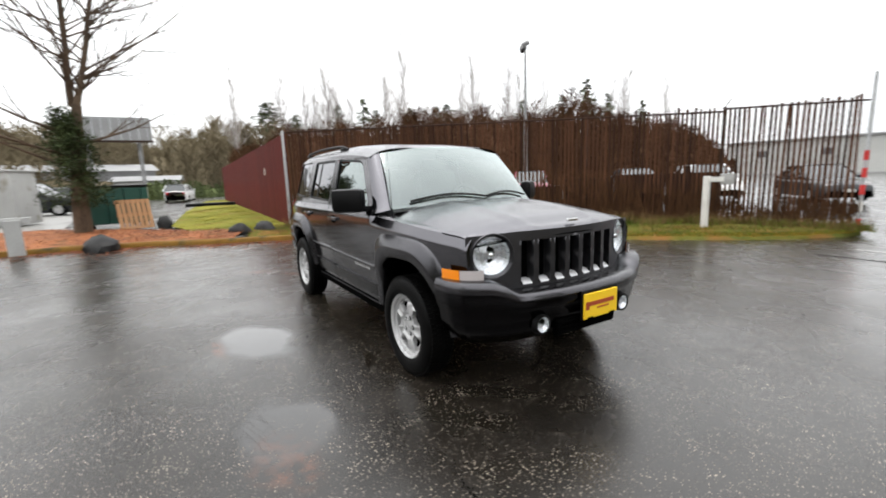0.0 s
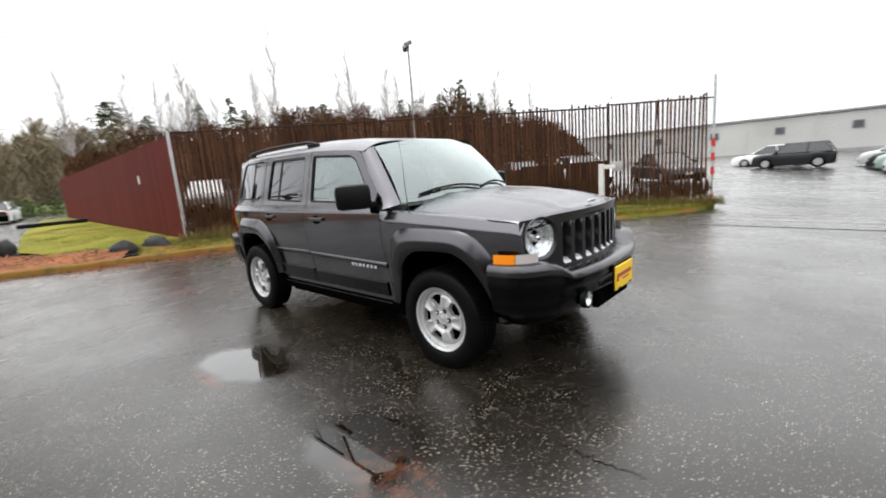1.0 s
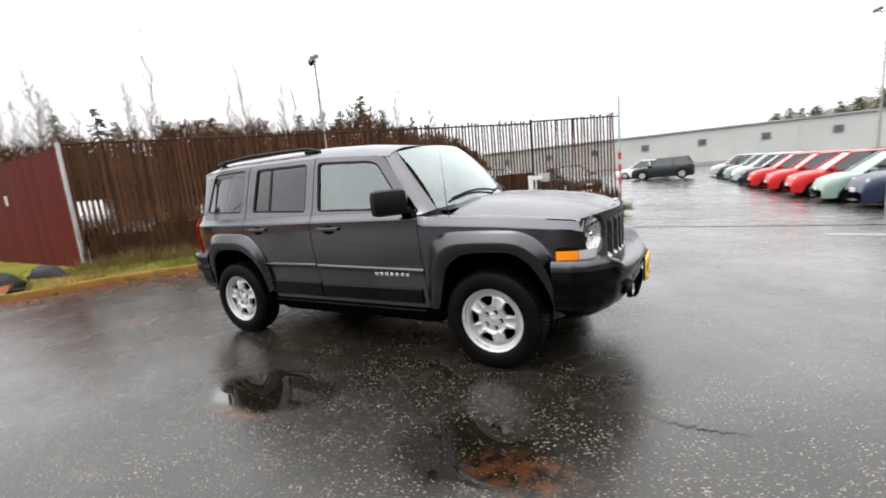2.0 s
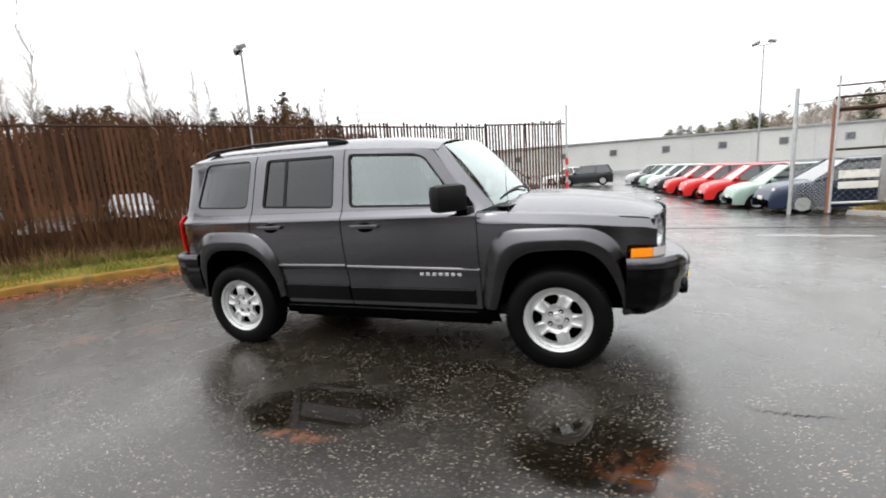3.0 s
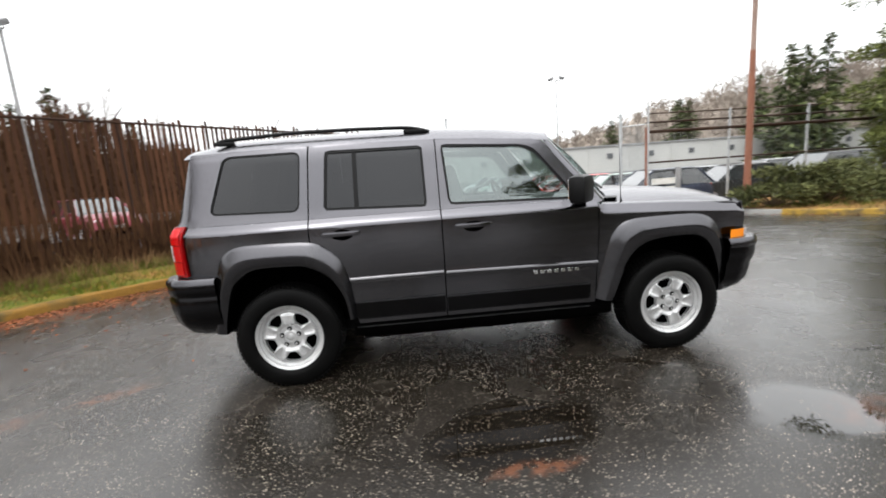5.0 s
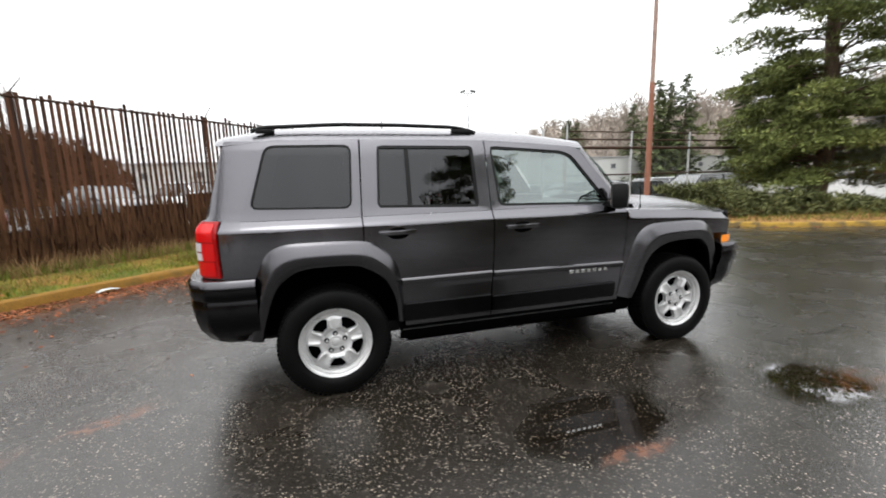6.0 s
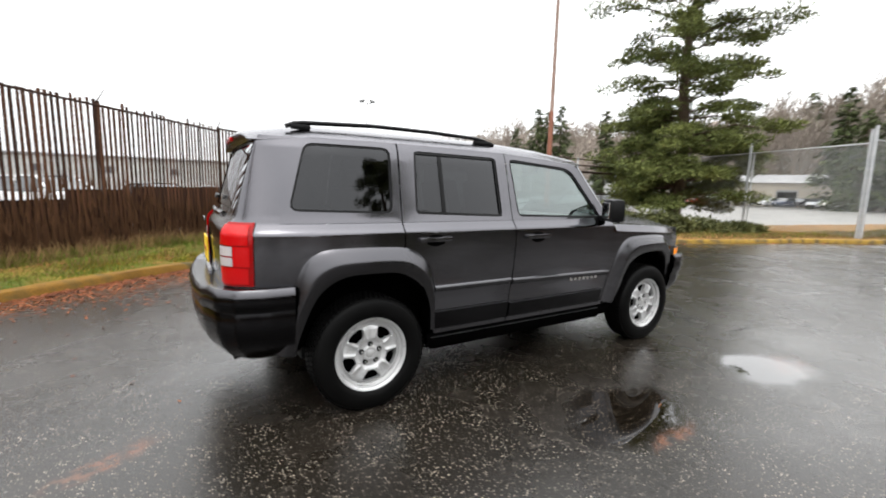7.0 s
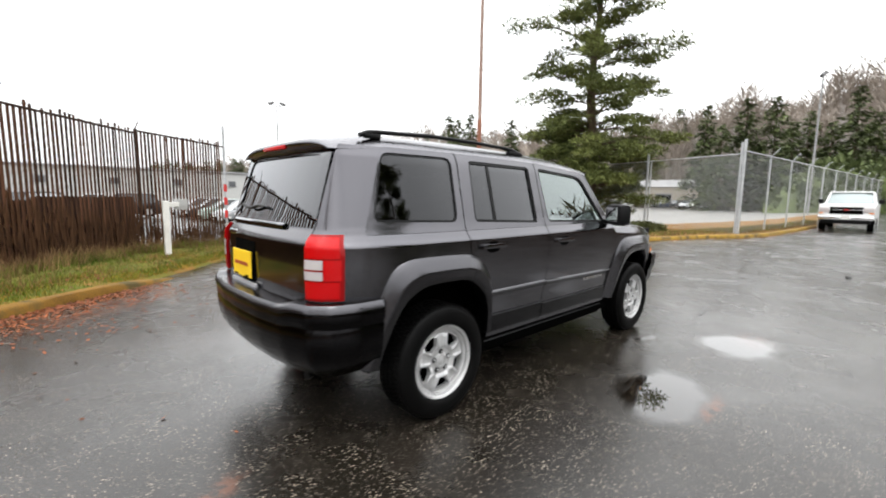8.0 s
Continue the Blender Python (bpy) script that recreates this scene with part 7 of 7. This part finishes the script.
for k in range(11):
    az = 16.8 + k * 1.35
    x, y = by_bearing(az, 92 + (k % 3))
    parked_car((x, y, -0.1), 155 + (k * 37) % 20, (P_WHITE, P_SILVER, P_DARK, P_NAVY, P_SILVER, P_DARK, P_WHITE, P_DARK, P_SILVER, P_RED, P_WHITE)[k], ("white", "silver", "black", "navy", "silver", "black", "white", "black", "silver", "red", "white")[k] + " car parked in front of the beige workshop", (4.6, 1.8, 1.5), ("saloon", "hatch", "suv")[k % 3])


def pickup():
    t = thing("pickup_truck", (26.6, -0.95, 0.0), "white full-size pickup truck parked facing the yard", "truck", turn=180)
    g = Geo()
    g.box((1.75, 0, 0.95), (1.75, 1.94, 0.62), 0.10)
    g.box((-0.1, 0, 0.92), (2.1, 1.94, 0.75), 0.06)
    g.box((-1.95, 0, 0.98), (1.9, 1.94, 0.72), 0.05)
    part("body", g, P_WHITE, t)
    part("cab_glass", Geo().grid(lambda u, v: (lerp(1.02, 0.42, v) if u in (0.25, 0.5, 0.75) else lerp(0.95, 0.36, v), lerp(-0.86, 0.86, u) * lerp(1.0, 0.86, v), lerp(1.28, 1.80, v)), 4, 4), M_SCREENFAR, t, "sky-lit windscreen")
    g = Geo().box((-0.18, 0, 1.55), (1.2, 1.52, 0.52), 0.08)
    part("cab_side_glass", g, M_TINTFAR, t)
    part("cab_roof", Geo().box((-0.20, 0, 1.84), (1.35, 1.56, 0.07), 0.03), P_WHITE, t)
    for s in (-1, 1):
        part("pillar", Geo().path([(1.0, s * 0.88, 1.26), (0.40, s * 0.77, 1.82)], 0.035, 6), P_WHITE, t)
        part("pillar", Geo().path([(-0.78, s * 0.88, 1.26), (-0.80, s * 0.77, 1.82)], 0.04, 6), P_WHITE, t)
        part("door_mirror", Geo().box((0.82, s * 1.08, 1.38), (0.12, 0.22, 0.22), 0.03), M_PLASTIC, t)
        part("head_lamp", Geo().box((2.63, s * 0.76, 0.98), (0.06, 0.34, 0.20), 0.02), M_WHITELENS, t)
        part("marker_lamp", Geo().box((2.63, s * 0.86, 0.84), (0.06, 0.14, 0.05), 0.01), M_AMBER, t)
        for x in (1.75, -1.85):
            small_wheel(t, x, s * 0.84, 0.38, s, 0.25)
            part("wheel_arch", Geo().lathe([(0.40, s * 0.975), (0.47, s * 0.985), (0.50, s * 0.97)], 28, "y", (x, 0, 0.38)), P_WHITE, t)
    part("grille", Geo().box((2.635, 0, 0.96), (0.06, 1.14, 0.32), 0.02), M_BLACK, t)
    part("grille_bar", Geo().box((2.66, 0, 0.99), (0.03, 1.14, 0.02), 0.006), M_CHROME, t)
    part("badge", Geo().box((2.68, 0, 0.99), (0.02, 0.16, 0.05), 0.01), M_REDPAINT, t, smooth=False)
    part("front_bumper", Geo().box((2.68, 0, 0.62), (0.20, 1.92, 0.20), 0.05), M_CHROME, t)
    part("valance", Geo().box((2.58, 0, 0.44), (0.16, 1.7, 0.18), 0.04), M_PLASTIC, t)
    part("number_plate", Geo().box((2.79, 0, 0.64), (0.015, 0.31, 0.155), 0.003), M_WHITE, t, smooth=False)


pickup()


# ---- the planting bed and lawn to the west ----
def rock(at, size, seed, label):
    rnd = random.Random(seed)
    bm = bmesh.new()
    bmesh.ops.create_icosphere(bm, subdivisions=3, radius=1.0)
    for q in bm.verts:
        k = 0.92 + 0.34 * abs(noise.noise(q.co * 1.5 + Vector((seed, 0, 0)))) + 0.10 * noise.noise(q.co * 4 + Vector((0, seed, 0)))
        q.co = Vector((q.co.x * size[0] / 2 * k, q.co.y * size[1] / 2 * k, max(-0.25, q.co.z) * size[2] * k))
    g = Geo()
    bm.verts.index_update()
    g.add([q.co.copy() for q in bm.verts], [tuple(v.index for v in fc.verts) for fc in bm.faces])
    bm.free()
    ob = part("boulder", g, M_ROCK, None, smooth=50)
    ob.matrix_basis = pose(*at, 0, 0, rnd.uniform(0, 90))
    tagged(ob, label, "rock", "boulders on the verge")


rock((-7.95, -3.5, 0.07), (1.0, 0.62, 0.27), 1, "large dark wet boulder on the red leaf bed")
rock((-8.15, -0.72, 0.12), (0.55, 0.42, 0.22), 2, "dark grey boulder at the edge of the lawn")
rock((-8.05, -0.12, 0.12), (0.68, 0.45, 0.24), 3, "dark grey flat boulder beside the red wall")
rock((-12.6, -2.35, 0.10), (0.55, 0.45, 0.30), 4, "dark rounded boulder by the plywood sheet")


def ivy_tree():
    """Twin leaders from a short bole, long thin side limbs, fine twigs, ivy low down."""
    at = (-11.6, -4.28, 0.10)
    tree = thing("bare_tree", at, "large leafless street tree with ivy climbing its trunk", "tree")
    rnd = random.Random(8)
    side, away = Vector((0.42, -0.91, 0)), Vector((-0.91, -0.42, 0))
    bole = [Vector((0, 0, -0.2)), side * -0.06 + Vector((0, 0, 1.2)), side * -0.20 + Vector((0, 0, 2.5)), side * -0.33 + Vector((0, 0, 3.5))]
    part("trunk", Geo().path(bole, [0.23, 0.18, 0.15, 0.115], 12), M_BARK, tree)
    g, tips = Geo(), []
    for lean_to, r0, h in ((-0.02, 0.085, 6.8), (-0.26, 0.075, 6.5)):
        pts = [bole[-1] + side * (lean_to * h * (k / 8) ** 1.1 + rnd.gauss(0, 0.06)) + away * rnd.gauss(0, 0.12) + Vector((0, 0, h * k / 8)) for k in range(9)]
        g.path(pts, [r0 * (1 - k / 8.6) + 0.008 for k in range(9)], 8)
        for k in range(40):
            t = rnd.uniform(0.02, 0.97)
            i = min(int(t * 8), 7)
            p = pts[i].lerp(pts[i + 1], t * 8 - i)
            a = rnd.uniform(0, 6.28)
            d = Vector((math.cos(a), math.sin(a), rnd.uniform(0.25, 1.1))).normalized()
            limbs(g, tips, p, d, rnd.uniform(1.2, 2.9) * (1.25 - t * 0.8), 0.027 * (1.3 - t), 3, rnd, 0.55, 0.10, 5)
    for z, s, length in ((2.1, 1, 2.7), (2.4, -1, 2.4), (1.8, 1, 2.1), (2.7, 1, 2.6)):
        limbs(g, tips, side * -0.12 + Vector((0, 0, z)), (side * s + Vector((0, 0, 0.35))).normalized(), length, 0.045, 3, rnd, 0.5, 0.16, 6)
    tagged(part("crown", g, M_BARK, tree, "bare brown limbs and twigs", raw=True), kind="stuff")
    rnd = random.Random(4)
    g = Geo()
    for _ in range(120):
        z = rnd.uniform(0.9, 3.3)
        a = rnd.uniform(0, 6.28)
        d = rnd.uniform(0.05, 0.80) * curve([(0.9, 0.9), (1.6, 1.0), (2.4, 0.6), (3.3, 0.25)], z)
        tuft(g, (d * math.cos(a), d * math.sin(a), z), 0.28, 0.9, 60, 0.11, rnd, 0.2)
    tagged(part("ivy", g, M_IVY, tree, "dark evergreen ivy", raw=True), kind="stuff")


ivy_tree()


def dumpster():
    d = thing("dumpster", (-13.3, -3.95, 0.1), "dark green steel waste container with a plastic lid", "container", turn=18)
    part("body", Geo().box((0, 0.25, 0.70), (1.2, 1.7, 1.10), 0.03), M_GREENSTEEL, d, smooth=False)
    part("lid", Geo().box((0, 0.25, 1.29), (1.28, 1.76, 0.08), 0.03), M_PLASTIC, d)
    for k in range(4):
        part("rib", Geo().box((0.62, -0.42 + k * 0.45, 0.70), (0.06, 0.08, 1.05), 0.01), M_GREENSTEEL, d, smooth=False)
    for y in (-0.4, 0.9):
        part("caster", Geo().tube((0.45, y - 0.04, 0.09), (0.45, y + 0.04, 0.09), 0.09, n=12), M_RUBBER, d)
        part("caster", Geo().tube((-0.45, y - 0.04, 0.09), (-0.45, y + 0.04, 0.09), 0.09, n=12), M_RUBBER, d)


dumpster()


def pallet():
    """A timber pallet leaning on the container: spaced deck boards over three bearers."""
    p = thing("timber_pallet", (-11.95, -3.2, 0.10), "weathered timber pallet leaning against the waste container", "pallet")
    p.matrix_basis = pose(-11.95, -3.2, 0.10, 0, -14, 20)
    for k in range(7):
        part("deck_board", Geo().box((0.0, -0.22 + k * 0.13, 0.46), (0.022, 0.100, 0.90), 0.003), M_PLY, p, smooth=False)
    for z in (0.06, 0.46, 0.86):
        part("bearer", Geo().box((-0.06, 0.17, z), (0.09, 0.88, 0.07), 0.004), M_PLY, p, smooth=False)


pallet()


def utility_cabinet():
    c = thing("utility_cabinet", (-19.3, -8.2, 0.05), "large white metal utility cabinet with a louvre slot", "cabinet", turn=-18)
    part("body", Geo().box((0, 0, 1.03), (1.5, 2.9, 2.0), 0.05), M_CABINET, c)
    part("top", Geo().box((0, 0, 2.06), (1.6, 3.0, 0.08), 0.03), M_CABINET, c)
    part("louvre", Geo().box((0.76, 0.6, 1.45), (0.03, 1.0, 0.05), 0.01), M_BLACK, c, smooth=False)
    part("seam", Geo().box((0.755, 0.0, 1.15), (0.012, 0.015, 2.1)), M_GREYMETAL, c, smooth=False)


utility_cabinet()


def barrier():
    b = thing("barrier", (-7.95, -4.85, 0.08), "white painted low timber barrier at the kerb", "barrier", turn=12)
    part("post", Geo().box((0, 0, 0.34), (0.26, 0.26, 0.72), 0.015), M_CABINET, b, smooth=False)
    part("post", Geo().box((-0.1, -1.9, 0.34), (0.26, 0.26, 0.72), 0.015), M_CABINET, b, smooth=False)
    part("beam", Geo().box((-0.05, -0.95, 0.66), (0.14, 2.5, 0.16), 0.012, Matrix.Rotation(radians(-3), 3, "Z")), M_CABINET, b, smooth=False)


barrier()
g = Geo().box((0, 0, 0.10), (2.6, 0.34, 0.20), 0.05)
log = part("timber_log", g, M_PLASTIC, None)
log.matrix_basis = pose(-24.5, -0.2, 0.12, 0, 0, 75)
tagged(log, "black wet timber beam lying on the lawn", "log")
g = Geo().grid(lambda u, v: (lerp(-14.2, -40.0, u), lerp(-5.2, -9.5, v) - 2.5 * u, 0.012), 10, 3)
tagged(part("pale_apron", g, M_APRON), "pale concrete apron beyond the planting bed", "pavement", kind="structure")


# Sheet laid over the asphalt; its pale colour paints the wet lot's sheen.
g = Geo().grid(lambda u, v: (lerp(24, 100, u), lerp(curve([(24, 7.2), (30, 4.4), (60, 3.4), (100, 3.0)], lerp(24, 100, u)), lerp(15, 62, u), v), gz(lerp(24, 100, u), lerp(curve([(24, 7.2), (30, 4.4), (60, 3.4), (100, 3.0)], lerp(24, 100, u)), lerp(15, 62, u), v)) + 0.02), 60, 40)
tagged(part("pale_apron", g, M_APRON), "pale sheet over the far car park, the sky's sheen put into its colour", "pavement", kind="structure")


# ---- grass, weeds and leaves ----
def scatter(front, back, n, rnd, v0=0.0, v1=1.0, power=1.0):
    a, b = resample(front, 200), resample(back, 200)
    for _ in range(n):
        i, v = rnd.randrange(200), v0 + (v1 - v0) * rnd.random() ** power
        yield lerp(a[i][0], b[i][0], v) + rnd.gauss(0, 0.03), lerp(a[i][1], b[i][1], v) + rnd.gauss(0, 0.03), v


def blades(name, spots, hmin, hmax, w, mat, label, rnd, z0=0.10, rise=0.05):
    g = Geo()
    for x, y, v in spots:
        z = gz(x, y) + z0 + rise * math.sin(min(v * 2.2, 1.57)) - 0.02
        dense = 0.6 + 0.9 * max(0, noise.noise(Vector((x * 1.1, y * 1.1, 7))))
        h = rnd.uniform(hmin, hmax) * dense
        a = rnd.uniform(0, 6.28)
        s = Vector((math.cos(a), math.sin(a), 0)) * w
        lean_to = Vector((rnd.gauss(0, 0.35), rnd.gauss(0, 0.35), 1)) * h
        p = Vector((x, y, z))
        g.add([p - s, p + s, p + lean_to], [(0, 1, 2)])
    return tagged(part(name, g, mat, smooth=False, raw=True), label, "grass", kind="stuff")


rnd = random.Random(77)
blades("verge_grass", scatter(strip_front, VERGE_BACK, 42000, rnd, 0.02, 1.0), 0.03, 0.12, 0.0045, M_BLADE, "short damp grass on the verge", rnd)
blades("verge_moss", scatter(strip_front, VERGE_BACK, 22000, rnd, 0.0, 0.40), 0.015, 0.05, 0.008, M_MOSS, "yellow moss and dead grass near the kerb", rnd)
blades("verge_straw", scatter(strip_front, VERGE_BACK, 9000, rnd, 0.15, 1.0), 0.05, 0.20, 0.004, M_DRY, "straw-coloured dead grass among the green", rnd)
fence_front = [(p[0] * 0.999 + 0.42, p[1] - 0.36) for p in FENCE]
fence_back = [(p[0] + 0.03, p[1] - 0.03) for p in FENCE]
blades("fence_weeds", scatter(fence_front, fence_back, 6000, rnd, 0.0, 1.0), 0.12, 0.55, 0.006, M_DRY, "tall dry weeds along the foot of the fence", rnd, 0.12)
blades("fence_grass", scatter(fence_front, fence_back, 10000, rnd, 0.0, 1.0), 0.10, 0.30, 0.005, M_BLADE, "rank grass along the foot of the fence", rnd, 0.12)
LAWN_F, LAWN_B = [(-8.55, -0.30), (-9.7, -1.75), (-12.0, -2.2), (-20.0, -1.6)], [(-8.5, 0.6), (-10.5, 0.65), (-15.0, 0.8), (-22.0, 0.95)]
blades("lawn_grass", scatter(LAWN_F, LAWN_B, 14000, rnd), 0.03, 0.08, 0.008, M_LAWNBLADE, "mossy yellow-green lawn grass", rnd, 0.11, 0.03)
ISL_BACK = [(8.2, 10.2), (10.4, 8.6), (12.0, 6.0), (15.0, 4.0), (18.0, 2.6), (24.0, 1.6), (32.0, 1.2)]
isl_short = [p for p in isl_front if p[0] < 32]
blades("island_grass", scatter(isl_short, ISL_BACK, 12000, rnd), 0.05, 0.22, 0.008, M_DRY, "dry grass and litter on the island", rnd)
blades("island_green", scatter(isl_short, ISL_BACK, 7000, rnd, 0.2, 1.0), 0.05, 0.25, 0.008, M_BLADE, "green weeds on the island", rnd)


def leaves(name, spots, size, mat, label, rnd, lift=0.006):
    g = Geo()
    for x, y, z in spots:
        a, s = rnd.uniform(0, 6.28), size * rnd.uniform(0.5, 1.4)
        u = Vector((math.cos(a), math.sin(a), rnd.gauss(0, 0.18))) * s
        v = Vector((-math.sin(a), math.cos(a), rnd.gauss(0, 0.18))) * s * 0.55
        p = Vector((x, y, z + lift + abs(u.z) + abs(v.z)))
        g.add([p - u, p - v * 0.9, p + u, p + v], [(0, 1, 2), (0, 2, 3)])
    return tagged(part(name, g, mat, smooth=False, raw=True), label, "leaves", kind="stuff")


def gutter(line, n, rnd, reach, inside=1):
    steps = side_steps(line, 300)
    for _ in range(n):
        p, k = steps[rnd.randrange(300)]
        if noise.noise(Vector((p.x * 0.9, p.y * 0.9, 1.5))) < rnd.uniform(-0.5, 0.25):
            continue
        q = p - k * inside * (0.02 + rnd.expovariate(1 / reach)) + Vector((rnd.gauss(0, 0.03), rnd.gauss(0, 0.03)))
        yield q.x, q.y, gz(q.x, q.y)


leaves("gutter_leaves", gutter(KERB, 17000, rnd, 0.28), 0.021, M_LEAF, "wet rust-red leaves swept along the kerb", rnd, 0.003)
leaves("yard_leaves", gutter(KERB, 420, rnd, 1.1), 0.020, M_LEAF, "scattered wet leaves on the asphalt", rnd, 0.003)
leaves("island_leaves", gutter(ISLAND, 1600, rnd, 0.14), 0.035, M_LEAF, "leaves along the island kerb", rnd, 0.003)
leaves("verge_leaves", ((x, y, gz(x, y) + 0.10 + 0.05 * math.sin(min(v * 2.2, 1.57))) for x, y, v in scatter(strip_front, VERGE_BACK, 1500, rnd, 0.0, 0.5)), 0.020, M_LEAF, "fallen leaves on the verge", rnd, 0.02)
leaves("bed_leaves", ((x, y, 0.10 + 0.05 * math.sin(min(v * 2.2, 1.57))) for x, y, v in scatter(mulch_front, [(-15.5, -13.0), (-14.6, -8.5), (-13.4, -5.0), (-11.2, -3.0), (-9.6, -1.9), (-8.55, -0.45)], 9000, rnd)), 0.030, M_LEAF, "thick rusty leaves over the planting bed", rnd, 0.02)

# crumpled pale packet in the gutter
g = Geo().grid(lambda u, v: ((u - 0.5) * 0.24, (v - 0.5) * 0.10, 0.012 + 0.018 * noise.noise(Vector((u * 5, v * 4, 1))) + 0.02 * math.sin(u * 3.1)), 10, 6)
litter = part("litter", g, M_CABINET, None)
litter.matrix_basis = pose(-4.0, 2.95, 0.012, 0, 0, 38)
tagged(litter, "crumpled pale packet lying in the gutter", "litter")


# thin open cracks in the old asphalt and a scrap of black rubber
def crack(points, seed):
    rnd = random.Random(seed)
    pts = resample(points, 40)
    g = Geo()
    vs = []
    for k, (x, y) in enumerate(pts):
        w = 0.003 * (1 - abs(k / 39 * 2 - 1)) + 0.001
        dy = rnd.gauss(0, 0.012)
        vs += [(x, y + dy - w, gz(x, y) + 0.003), (x, y + dy + w, gz(x, y) + 0.003)]
    g.add(vs, [(2 * k, 2 * k + 2, 2 * k + 3, 2 * k + 1) for k in range(39)])
    tagged(part("asphalt_crack", g, M_BLACK, None, smooth=False), "thin open crack in the wet asphalt", "crack", kind="structure")


crack([(2.31, -1.12), (2.52, -1.16), (2.73, -1.13)], 1)
scrap = part("rubber_scrap", Geo().box((0, 0, 0.012), (0.11, 0.05, 0.024), 0.008), M_PLASTIC, None)
scrap.matrix_basis = pose(7.23, -2.11, 0.0, 0, 0, 25)
tagged(scrap, "small black scrap of rubber on the asphalt", "litter")
